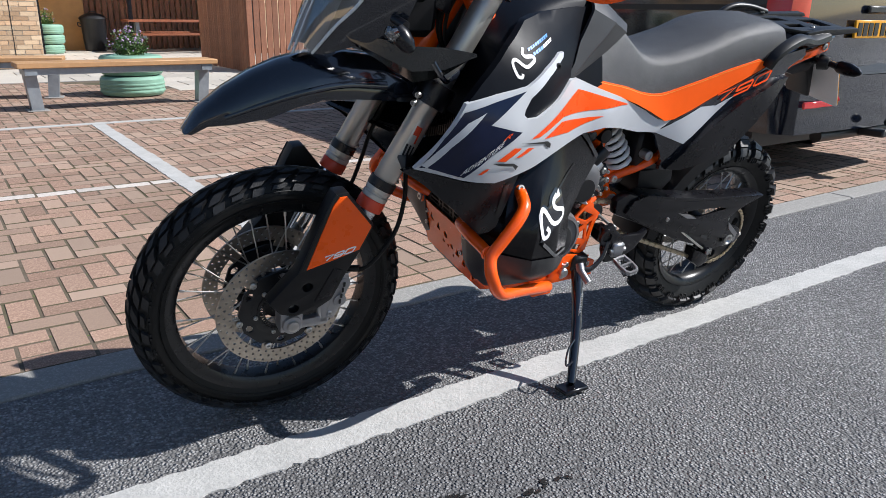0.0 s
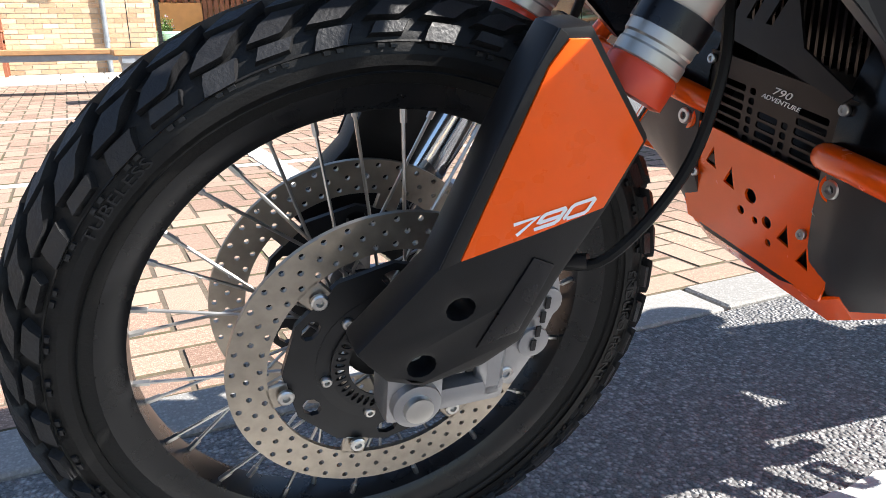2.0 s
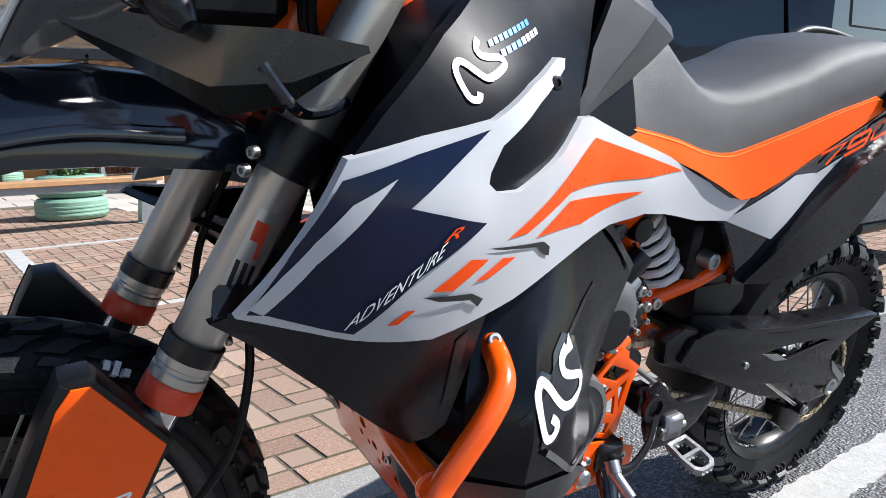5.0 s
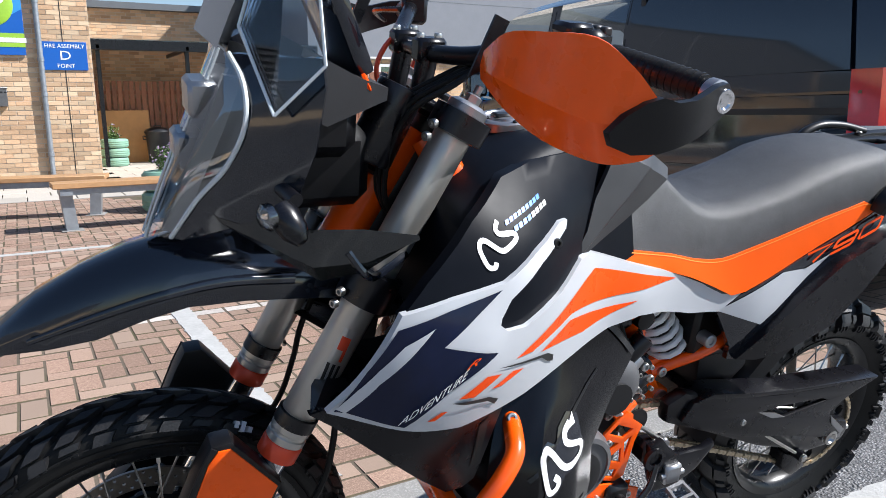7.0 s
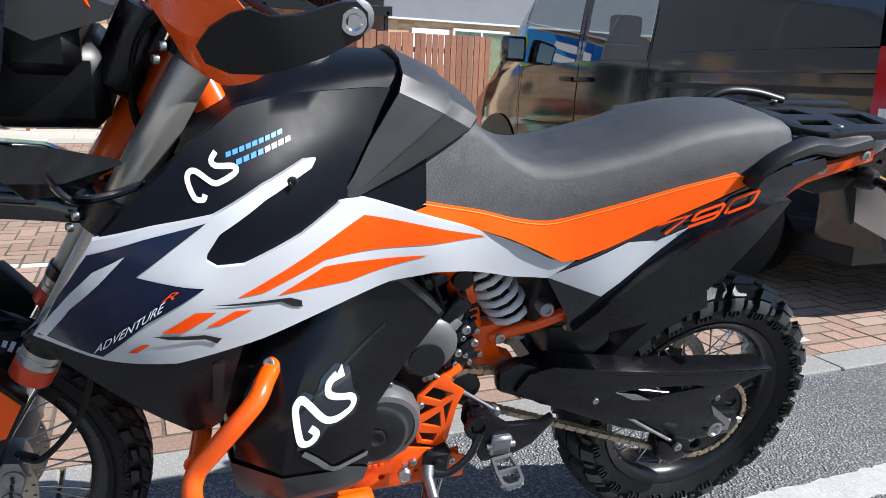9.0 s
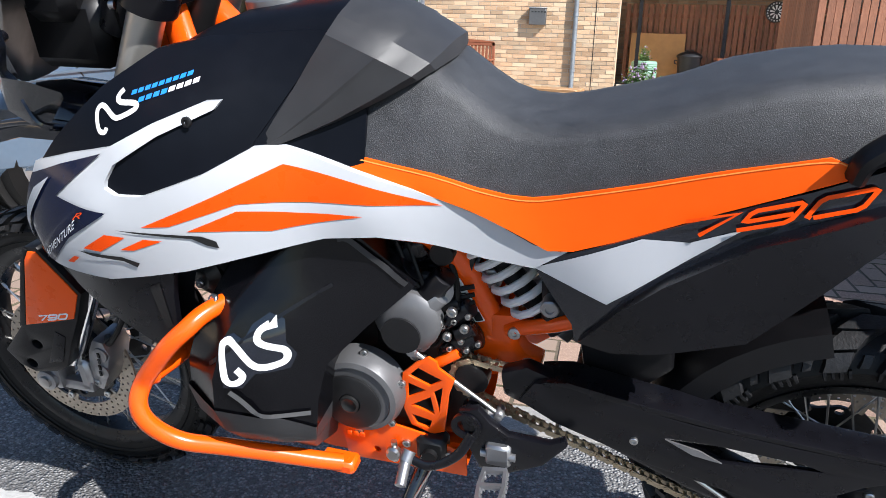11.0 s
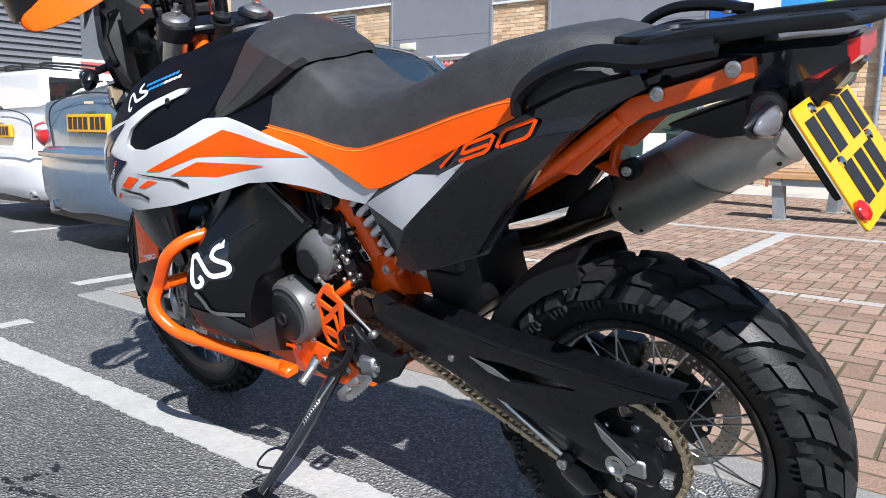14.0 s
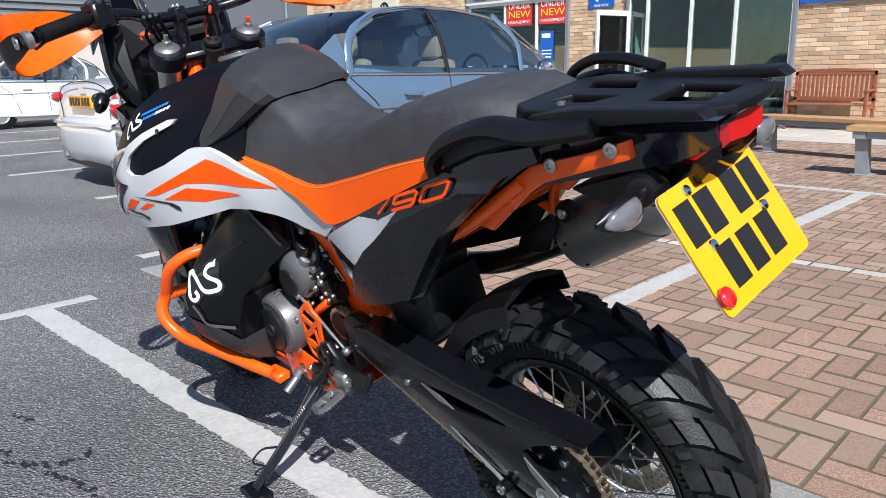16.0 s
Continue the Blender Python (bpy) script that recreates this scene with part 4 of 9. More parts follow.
def slab_bench(cx, cy, turn, half, z, label):
    """Plank bench on galvanised posts, one under each end; the pose puts its middle on the ground."""
    b = tagged(new("bench"), label, "bench", "plank benches in the car park")
    for k in range(2):
        part("plank", boxm(-half, half, -0.19 + 0.195 * k, -0.005 + 0.195 * k, z - 0.05, z, 0.006), M_BENCHW, b, "varnished plank")
    for y in (-0.13, 0.13):
        part("frame_rail", boxm(-half + 0.06, half - 0.06, y - 0.02, y + 0.02, z - 0.115, z - 0.05, 0.003), M_GALV, b)
    for s in (-1, 1):
        x = s * (half - 0.13)
        part("leg", loft([[Vector((x + s * dx + u * 0.055, v * w, h)) for u, v in ((-1, -1), (1, -1), (1, 1), (-1, 1))] for h, dx, w in ((0.006, -0.02, 0.065), (z - 0.12, 0.01, 0.075), (z - 0.115, 0.012, 0.17), (z - 0.05, 0.015, 0.17))]), M_GALV, b, "galvanised steel leg", 20)
        part("foot_pad", boxm(x - s * 0.02 - 0.10, x - s * 0.02 + 0.10, -0.12, 0.12, 0.0, 0.008, 0.003), M_KERB, b)
    b.matrix_world = pose(cx, cy, 0.008, 0, 0, turn)
    return b


slab_bench(1.075, 6.68, 2.0, 0.975, 0.468, "varnished plank bench on galvanised legs")
slab_bench(-0.32, 7.98, -12.5, 1.05, 0.452, "plank bench standing askew on galvanised legs")
pt2 = tagged(new("picnic_table"), "brown timber picnic table with benches", "table")
part("tabletop", boxm(3.2, 5.8, 15.9, 16.6, 0.67, 0.72, 0.006), M_TEAK, pt2)
for dy in (-0.45, 0.95):
    part("seat_plank", boxm(3.2, 5.8, 15.9 + dy, 16.15 + dy, 0.40, 0.44, 0.006), M_TEAK, pt2)
for x in (3.4, 5.4):
    part("leg", join(boxm(x, x + 0.08, 15.95, 16.55, 0.012, 0.08), boxm(x, x + 0.08, 16.1, 16.4, 0.08, 0.67), boxm(x, x + 0.08, 15.5, 17.0, 0.34, 0.40)), M_GALV, pt2)
part("flower_pot", lathe([(0.07, 0), (0.10, 0.13), (0.11, 0.14), (0.09, 0.14), (0.08, 0.1), (0, 0.1)], (5.3, 16.1, 0.72), (0, 0, 1), 20), surf("terracotta", (0.42, 0.14, 0.07), 0.7), None, "small terracotta pot on the table")["category"] = "pot"

# garden bench against the wall
gb = tagged(new("garden_bench"), "red-brown slatted garden bench against the wall", "bench")
BX0, BX1, BY, BZ = -2.30, -1.06, FY - 0.75, 0.012
for k in range(5):
    part("seat_slat", boxm(BX0, BX1, BY + 0.09 * k, BY + 0.075 + 0.09 * k, BZ + 0.40, BZ + 0.425, 0.003), M_TEAK, gb)
for k in range(17):
    x = BX0 + 0.08 + (BX1 - BX0 - 0.16) * k / 16
    part("back_slat", boxm(x - 0.022, x + 0.022, BY + 0.44, BY + 0.46, BZ + 0.50, BZ + 0.88, 0.002), M_TEAK, gb)
for z in (BZ + 0.46, BZ + 0.87):
    part("back_rail", boxm(BX0, BX1, BY + 0.43, BY + 0.475, z, z + 0.06, 0.004), M_TEAK, gb)
part("top_arch", slab([(BX0 + 0.02, BZ + 0.92)] + [(BX0 + 0.02 + (BX1 - BX0 - 0.04) * k / 10, BZ + 0.945 + 0.035 * math.sin(math.pi * k / 10)) for k in range(11)] + [(BX1 - 0.02, BZ + 0.92)], BY + 0.43, BY + 0.475), M_TEAK, gb)
for x in (BX0, BX1 - 0.05):
    for yy, h in ((BY, 0.63), (BY + 0.43, 0.93)):
        part("leg", boxm(x, x + 0.05, yy, yy + 0.05, BZ, BZ + h, 0.004), M_TEAK, gb)
    part("arm_rest", boxm(x - 0.01, x + 0.06, BY - 0.03, BY + 0.45, BZ + 0.62, BZ + 0.65, 0.005), M_TEAK, gb)
    part("side_rail", boxm(x + 0.01, x + 0.04, BY, BY + 0.45, BZ + 0.34, BZ + 0.40, 0.003), M_TEAK, gb)
pc = tagged(new("cafe_chair"), "pale plastic chair with thin metal legs by the glass", "chair")
part("seat", boxm(-3.35, -2.95, 11.55, 11.95, 0.44, 0.46, 0.01), M_SIGNW, pc)
part("backrest", boxm(-3.35, -2.95, 11.90, 11.93, 0.54, 0.87, 0.01), M_SIGNW, pc)
for x, y in ((-3.33, 11.58), (-2.97, 11.58), (-3.33, 11.92), (-2.97, 11.92)):
    part("leg", cyl((x, y, 0.012), (x, y, 0.44), 0.01, segs=8), M_STEEL, pc)

# ---- motorcycle (x to its rear, y to its right, z up; front axle over the origin) ----
bike = tagged(new("motorcycle"), "orange, white and black adventure motorcycle leaning on its side stand", "motorcycle")
bike.matrix_world = pose(0.0125, 0.0095, 0, 12.84, 0, -3.88)
bike_in = Matrix.Translation

FRONT_R, REAR_R, BASE = 0.3475, 0.335, 1.552


def tyre_section(w, bead, top):
    """Half of a tyre's outside from the middle of the tread to the bead: (radius, offset)."""
    return [(top, 0.0), (top - 0.004, w * 0.35), (top - 0.013, w * 0.65), (top - 0.030, w * 0.9), (top - 0.050, w * 1.0), ((top + bead) / 2 - 0.004, w * 1.0), (bead + 0.012, w * 0.82), (bead, w * 0.68)]


def on_section(sec, s):
    """Place on the section at the distance s from the middle, with the outward way."""
    side, s = (1 if s >= 0 else -1), abs(s)
    for (r0, y0), (r1, y1) in zip(sec, sec[1:]):
        d = math.hypot(r1 - r0, y1 - y0)
        if s <= d or (r1, y1) == sec[-1]:
            t = min(1.3, s / d)
            n = Vector((y1 - y0, r0 - r1)).normalized()
            return r0 + (r1 - r0) * t, side * (y0 + (y1 - y0) * t), n.x, side * n.y
        s -= d


def knob(bm, sec, a, da, s0, s1, h, skew=0.0, taper=0.82):
    """One tread block: angle, half width in angle, from s0 to s1 across, h high."""
    base, top = [], []
    for s, k in ((s0, -1), ((s0 + s1) / 2, 0), (s1, 1)):
        r, y, nr, ny = on_section(sec, s)
        for q in (-1, 1):
            for lst, hh, tp in ((base, -0.002, 1.0), (top, h, taper)):
                sc = (s0 + s1) / 2 + (s - (s0 + s1) / 2) * tp
                r2, y2, nr2, ny2 = on_section(sec, sc)
                an = a + q * da * tp + skew * (sc - (s0 + s1) / 2)
                rr = r2 + nr2 * hh
                lst.append(bm.verts.new((rr * math.cos(an), y2 + ny2 * hh, rr * math.sin(an))))
    for i in (0, 2):
        bm.faces.new((top[i], top[i + 1], top[i + 3], top[i + 2]))
        bm.faces.new((base[i], base[i + 2], top[i + 2], top[i]))
        bm.faces.new((base[i + 1], top[i + 1], top[i + 3], base[i + 3]))
    bm.faces.new((base[0], top[0], top[1], base[1]))
    bm.faces.new((base[4], base[5], top[5], top[4]))


def build_tyre(w, bead, top, kind):
    sec = tyre_section(w, bead, top)
    prof = [(r, y) for r, y in reversed(sec)] + [(r, -y) for r, y in sec[1:]]
    prof += [(bead - 0.006, -w * 0.6), (bead - 0.006, w * 0.6)]
    body = lathe(prof, (0, 0, 0), (0, 1, 0), 96, closed=True)
    tread = bmesh.new()
    if kind == "front":
        n = 42
        for i in range(n):
            a = 2 * math.pi * i / n
            for s in (-1, 1):
                o = a + (0.5 * 2 * math.pi / n if s > 0 else 0)
                knob(tread, sec, o, 0.046, s * 0.0020, s * 0.0170, 0.010, skew=s * 5.0, taper=0.92)
                knob(tread, sec, o + 0.066, 0.047, s * 0.0200, s * 0.0370, 0.011, skew=s * 5.5, taper=0.90)
                knob(tread, sec, o + 0.095, 0.050, s * 0.0400, s * (0.055 if i % 2 else 0.051), 0.009, skew=s * 2.0, taper=0.86)
                knob(tread, sec, o + 0.082, 0.012, s * 0.0545, s * 0.0600, 0.003, skew=0.0, taper=0.8)
                knob(tread, sec, o + 0.118, 0.012, s * 0.0545, s * 0.0600, 0.003, skew=0.0, taper=0.8)
    else:
        n = 23
        for i in range(n):
            a = 2 * math.pi * i / n
            for s in (-1, 1):
                o = a + (math.pi / n if s > 0 else 0)
                knob(tread, sec, o, 0.098, s * 0.003, s * 0.034, 0.015, skew=s * 4.2, taper=0.88)
                knob(tread, sec, o + 0.10, 0.078, s * 0.036, s * 0.064, 0.016, skew=s * 3.4, taper=0.86)
                knob(tread, sec, o + 0.165, 0.070, s * 0.064, s * 0.092, 0.015, skew=s * 1.6, taper=0.80)
                knob(tread, sec, o + 0.03, 0.028, s * 0.066, s * 0.088, 0.009, skew=s * 1.6, taper=0.75)
                for k in range(4):
                    knob(tread, sec, o + 0.105 + 0.042 * k, 0.012, s * 0.088, s * (0.104 + 0.006 * (k % 2)), 0.0065, taper=0.7)
    return body, tread


def spokes(wheel, count, rim_r, hub_r, hub_y, rim_y, at):
    L0 = None
    for i in range(count):
        a = 2 * math.pi * (i + 0.5) / count
        s = 1 if i % 2 else -1
        lead = (0.62 if (i // 2) % 2 else -0.62)
        p = Vector((rim_r * math.cos(a), s * rim_y, rim_r * math.sin(a)))
        q = Vector((hub_r * math.cos(a + lead), s * hub_y, hub_r * math.sin(a + lead)))
        d = q - p
        if L0 is None:
            L0 = d.length
            bm = join(cyl((0, 0, 0.012), (0, 0, L0), 0.0019, segs=6), cyl((0, 0, 0), (0, 0, 0.018), 0.0034, segs=6))
            me = mesh_of("spoke", bm, M_STEEL)
        ob = part("spoke", me, None, wheel)
        ob.matrix_basis = axis_m(p, d)


def button_ring(name, n, r, y, rad, h, parent):
    """Screw heads set in a ring about the wheel's axle."""
    for a in (2 * math.pi * (k + 0.2) / n for k in range(n)):
        part(name, lathe([(rad, 0), (rad, h * 0.7), (rad * 0.8, h), (rad * 0.45, h), (rad * 0.35, h * 0.3), (0, h * 0.3)], (r * math.cos(a), y, r * math.sin(a)), (0, -1 if y < 0 else 1, 0), 12), M_STEEL, parent)


def brake_disc(wheel, r0, r1, y, rows, count, lugs):
    """Drilled disc with inner lugs and the carrier that holds it."""
    s = -1 if y < 0 else 1
    disc = part("brake_disc", join(perforated(r0, r1, rows, count, y, 0.005, 0.24, 0.5)), M_DISC, wheel, "drilled steel brake disc", 30)
    for k in range(lugs):
        a = 2 * math.pi * (k + 0.2) / lugs
        b = join(boxm(r0 - 0.02, r0 + 0.004, y, y + 0.005, -0.014, 0.014, 0.002))
        part("disc_lug", moved(b, Matrix.Rotation(-a, 4, 'Y')), M_DISC, disc)
    button_ring("disc_button", lugs, r0 - 0.014, y - 0.003 if s < 0 else y + 0.008, 0.0085, 0.005, disc)
    arms = bmesh.new()
    arms = join(perforated(r0 * 0.62, r0 - 0.014, 1, lugs, y + 0.0005, 0.006, 0.36, 0.2, 0.75), lathe([(r0 * 0.62, 0), (r0 * 0.62, 0.006), (r0 * 0.45, 0.008), (r0 * 0.45, -0.002)], (0, y, 0), (0, 1, 0), 48, closed=True))
    part("disc_carrier", arms, M_DARKMET, disc, "black aluminium disc carrier")
    button_ring("carrier_bolt", lugs, r0 * 0.55, y - 0.001 if s < 0 else y + 0.007, 0.006, 0.005, disc)


def numerals(text):
    """Wide, square figures as lines in a box of 1 by 1: (line, width)."""
    shape = {"7": [(0.0, 1.0), (1.0, 1.0), (0.50, 0.0)], "9": [(0.0, 0.0), (0.86, 0.0), (0.97, 0.16), (1.0, 0.84), (0.90, 1.0), (0.12, 1.0), (0.03, 0.86), (0.02, 0.50), (0.10, 0.44), (0.92, 0.44)], "0": [(0.12, 0.0), (0.02, 0.14), (0.04, 0.86), (0.14, 1.0), (0.92, 1.0), (1.02, 0.86), (1.0, 0.14), (0.90, 0.0), (0.16, 0.0)]}
    return [([(i * 0.355 + 0.29 * x, y) for x, y in shape[c]], 0.29) for i, c in enumerate(text)]


def ribbon(pts, width, place):
    """A painted line with sharp corners; place(x, z) puts it on its surface."""
    bm, prev = bmesh.new(), None
    q = [Vector((x, z)) for x, z in pts]
    for i, p in enumerate(q):
        d0 = (p - q[i - 1]).normalized() if i else (q[1] - p).normalized()
        d1 = (q[i + 1] - p).normalized() if i + 1 < len(q) else d0
        m = (d0 + d1).normalized()
        c = Vector((-m.y, m.x)) * width / 2 / max(0.5, m.dot(d1))
        row = [bm.verts.new(place(*(p + c))), bm.verts.new(place(*(p - c)))]
        if prev:
            bm.faces.new((prev[0], prev[1], row[1], row[0]))
        prev = row
    return bm


# front wheel
fw = part("front_wheel", lathe([(0.2685, -0.034), (0.2685, -0.030), (0.255, -0.026), (0.246, -0.018), (0.243, 0), (0.246, 0.018), (0.255, 0.026), (0.2685, 0.030), (0.2685, 0.034), (0.252, 0.030), (0.241, 0.021), (0.238, 0), (0.241, -0.021), (0.252, -0.030)], (0, 0, 0), (0, 1, 0), 96, closed=True), M_RIM, bike, "black spoked front wheel with knobbly tyre")
fw.matrix_basis = bike_in((0, 0, FRONT_R))
body, tread = build_tyre(0.046, 0.264, 0.3375, "front")
part("tyre", body, M_RUBBER, fw, "black knobbly tyre with white scuffs")
part("tread", tread, M_TREAD, fw)
mark = bmesh.new()
for da, s0, s1 in ((0.0, -0.052, -0.034), (0.035, -0.048, -0.036), (-0.04, -0.050, -0.040)):
    knob(mark, tyre_section(0.046, 0.264, 0.3375), 1.087 + da, 0.012, s0, s1, 0.0112, taper=0.9)
part("paint_mark", mark, M_PAINTW, fw, "white paint mark on the tread", 0)
for s in (-1, 1):
    for r, w in ((0.281, 0.0425), (0.3075, 0.0462)):
        part("sidewall_rib", lathe([(r - 0.0012, s * w), (r, s * (w + 0.0014)), (r + 0.0012, s * w)], (0, 0, 0), (0, 1, 0), 96, closed=True), M_RUBBER, fw)
for words, start in (("ENDURO FRONT", 0.15), ("TUBELESS", 2.6)):
    word = lettering(words, 0.0135, Matrix.Identity(4), 0.0006, 0.0, 1.5, 'LEFT')
    for v in word.verts:
        a, r = start - v.co.x / 0.296, 0.296 + v.co.y
        v.co = Vector((r * math.cos(a), -0.0464 - v.co.z, r * math.sin(a)))
    part("sidewall_lettering", word, M_TREAD, fw, "raised rubber lettering", 0)
part("hub", lathe([(0, -0.062), (0.022, -0.062), (0.024, -0.045), (0.040, -0.042), (0.040, -0.032), (0.026, -0.024), (0.024, 0.024), (0.040, 0.032), (0.040, 0.042), (0.024, 0.045), (0.022, 0.062), (0, 0.062)], (0, 0, 0), (0, 1, 0), 32), M_DARKMET, fw)
spokes(fw, 36, 0.243, 0.038, 0.037, 0.010, None)
brake_disc(fw, 0.122, 0.160, -0.066, 3, 42, 6)
brake_disc(fw, 0.122, 0.160, 0.061, 3, 42, 6)
part("sensor_ring", perforated(0.044, 0.062, 1, 44, -0.071, 0.002, 0.33, 0, 2.2), M_DARKMET, fw, "slotted wheel-speed ring")

# rear wheel
rw = part("rear_wheel", lathe([(0.233, -0.058), (0.233, -0.053), (0.220, -0.046), (0.210, -0.032), (0.206, 0), (0.210, 0.032), (0.220, 0.046), (0.233, 0.053), (0.233, 0.058), (0.216, 0.052), (0.205, 0.035), (0.200, 0), (0.205, -0.035), (0.216, -0.052)], (0, 0, 0), (0, 1, 0), 96, closed=True), M_RIM, bike, "black spoked rear wheel with chunky off-road tyre")
rw.matrix_basis = bike_in((BASE, 0, REAR_R))
body, tread = build_tyre(0.074, 0.229, 0.3195, "rear")
part("tyre", body, M_RUBBER, rw)
part("tread", tread, M_TREAD, rw)
part("hub", lathe([(0, -0.085), (0.03, -0.085), (0.032, -0.07), (0.05, -0.06), (0.05, -0.045), (0.03, -0.035), (0.03, 0.035), (0.05, 0.045), (0.05, 0.06), (0.03, 0.07), (0.03, 0.085), (0, 0.085)], (0, 0, 0), (0, 1, 0), 32), M_DARKMET, rw)
spokes(rw, 36, 0.206, 0.048, 0.052, 0.018, None)
brake_disc(rw, 0.098, 0.130, 0.080, 3, 44, 6)
TEETH = 46
sp = bmesh.new()
prof = []
for i in range(TEETH * 4):
    a = 2 * math.pi * i / (TEETH * 4)
    r = (0.1085, 0.1125, 0.1085, 0.104)[i % 4]
    prof.append((r * math.cos(a), r * math.sin(a)))
holes = [[((0.078) * math.cos(b) + 0.016 * math.cos(c), 0.078 * math.sin(b) + 0.016 * math.sin(c)) for c in (2 * math.pi * k / 10 for k in range(10))] for b in (2 * math.pi * (j + 0.5) / 6 for j in range(6))]
part("rear_sprocket", slab(prof, -0.098, -0.091, holes), M_DARKMET, rw, "black toothed sprocket", 30)
button_ring("sprocket_bolt", 6, 0.06, -0.098, 0.008, 0.006, rw)

# fork legs, guards and brakes
FK = lambda z, y=0.0, dx=0.0: Vector((0.044 + 0.52 * (z - 0.35) + dx, y, z))
fdir = (FK(1.2) - FK(0.4)).normalized()
for s in (-1, 1):
    y = s * 0.114
    leg = part("fork_leg", lathe([(0.0, 0.0), (0.024, 0.0), (0.0285, 0.006), (0.0285, 0.515), (0.027, 0.520), (0, 0.520)], FK(0.674, y), fdir, 32), M_FORK, bike, "brushed silver upside-down fork leg")
    part("lower_collar", lathe([(0.0265, 0.0), (0.030, 0.003), (0.0315, 0.005), (0.0315, 0.015), (0.0300, 0.017), (0.0300, 0.021), (0.0315, 0.023), (0.0315, 0.035), (0.0290, 0.038)], FK(0.644, y), fdir, 32), M_FORK, leg, "polished fork collar", 20)
    part("seal_ring", lathe([(0.026, -0.026), (0.0325, -0.024), (0.0325, 0.0), (0.030, 0.004), (0.0265, 0.006)], FK(0.644, y), fdir, 32), M_RED, leg, "red dust seal")
    part("clamp_band", lathe([(0.0288, 0.0), (0.033, 0.001), (0.033, 0.022), (0.0288, 0.023)], FK(0.672, y), fdir, 32, closed=True), M_BLACK_SAT, leg, "black clamp band")
    part("stanchion", cyl(FK(0.40, y, -0.01), FK(0.66, y), 0.024, segs=24), M_CHROME, leg)
    part("band_screw", bolt(FK(0.682, y, 0.036), (1, 0, 0), 0.006, 0.006), M_STEEL, leg)
    part("fork_cap", join(lathe([(0.031, 0), (0.031, 0.012), (0.024, 0.016), (0.020, 0.018), (0, 0.018)], FK(1.150, y), fdir, 24), lathe([(0.012, 0), (0.012, 0.012), (0.008, 0.014), (0, 0.014)], FK(1.165, y), fdir, 6)), M_ALU, leg, "machined fork cap")
    part("adjuster", cyl(FK(1.178, y), FK(1.190, y), 0.006, segs=10), M_RED if s > 0 else M_ALU, leg)
    guard = [(0.083, 0.690), (0.112, 0.692), (0.185, 0.599), (0.158, 0.540), (0.120, 0.474), (0.090, 0.412), (0.055, 0.392), (-0.002, 0.381), (-0.036, 0.394), (-0.064, 0.428), (0.004, 0.500), (0.066, 0.655)]
    y0, y1 = sorted((s * 0.158, s * 0.118))
    hl = [[(cx + 0.0125 * math.cos(c), cz + 0.0105 * math.sin(c)) for c in (2 * math.pi * k / 12 for k in range(12))] for cx, cz in ((0.028, 0.457), (-0.004, 0.404))]
    gd = part("fork_guard", slab(guard, y0, y1, hl, 0.006), M_BLACK_MAT, bike, "black fork guard with an orange panel")
    oy = s * 0.1605
    part("orange_panel", slab([(0.078, 0.662), (0.092, 0.682), (0.110, 0.682), (0.177, 0.598), (0.150, 0.540), (0.085, 0.522), (0.022, 0.506)], min(oy, s * 0.157), max(oy, s * 0.157), (), 0.001), M_ORANGE, gd, "glossy orange panel")
    part("front_lip", slab([(0.064, 0.652), (0.083, 0.690), (0.091, 0.684), (0.077, 0.664), (0.021, 0.506), (0.004, 0.500)], min(oy, s * 0.157) - 0.0, max(oy, s * 0.157), (), 0.001), M_BLACK_MAT, gd)
    if s < 0:
        for line, w in numerals("790"):
            part("numeral", ribbon([(0.058 + 0.0745 * u + 0.007 * v, 0.5220 + 0.0165 * u + 0.0125 * v) for u, v in line], 0.0034, lambda x, z: Vector((x, -0.1612, z))), M_PAINTW, gd, "white numeral", 0)
        part("recess", slab([(0.045, 0.415), (0.085, 0.425), (0.112, 0.49), (0.09, 0.50)], -0.1600, -0.157, (), 0.002), M_BLACK_SAT, gd)
    foot = part("axle_clamp", join(boxm(-0.028, 0.03, y - 0.022, y + 0.022, 0.322, 0.40, 0.010, segs=2), cyl((0, s * 0.085, FRONT_R), (0, s * 0.145, FRONT_R), 0.024, segs=24, bevel=0.003), boxm(0.02, 0.10, y - 0.012, y + 0.010, 0.318, 0.345, 0.008, segs=2), boxm(0.07, 0.10, y - 0.012, y + 0.010, 0.32, 0.40, 0.008)), M_ALU, bike, "cast axle clamp and brake mount")
    part("axle_nut", cyl((0, s * 0.142, FRONT_R), (0, s * 0.152, FRONT_R), 0.014, segs=20, bevel=0.002), M_STEEL, foot)
    cal = part("brake_caliper", join(slab([(0.085, 0.335), (0.115, 0.32), (0.138, 0.36), (0.158, 0.42), (0.150, 0.45), (0.125, 0.455), (0.105, 0.42)], min(s * 0.045, s * 0.115), max(s * 0.045, s * 0.115), (), 0.007), cyl((0.13, s * 0.112, 0.375), (0.13, s * 0.119, 0.375), 0.017, segs=20, bevel=0.002), cyl((0.138, s * 0.112, 0.42), (0.138, s * 0.119, 0.42), 0.017, segs=20, bevel=0.002)), M_ALU, bike, "silver radial brake caliper")
    part("caliper_badge", join(*[boxm(0.126 + 0.003 * k, 0.131 + 0.003 * k, s * 0.121 - 0.001, s * 0.121 + 0.001, 0.368 + 0.016 * k, 0.380 + 0.016 * k) for k in range(4)]), M_DARKMET, cal)
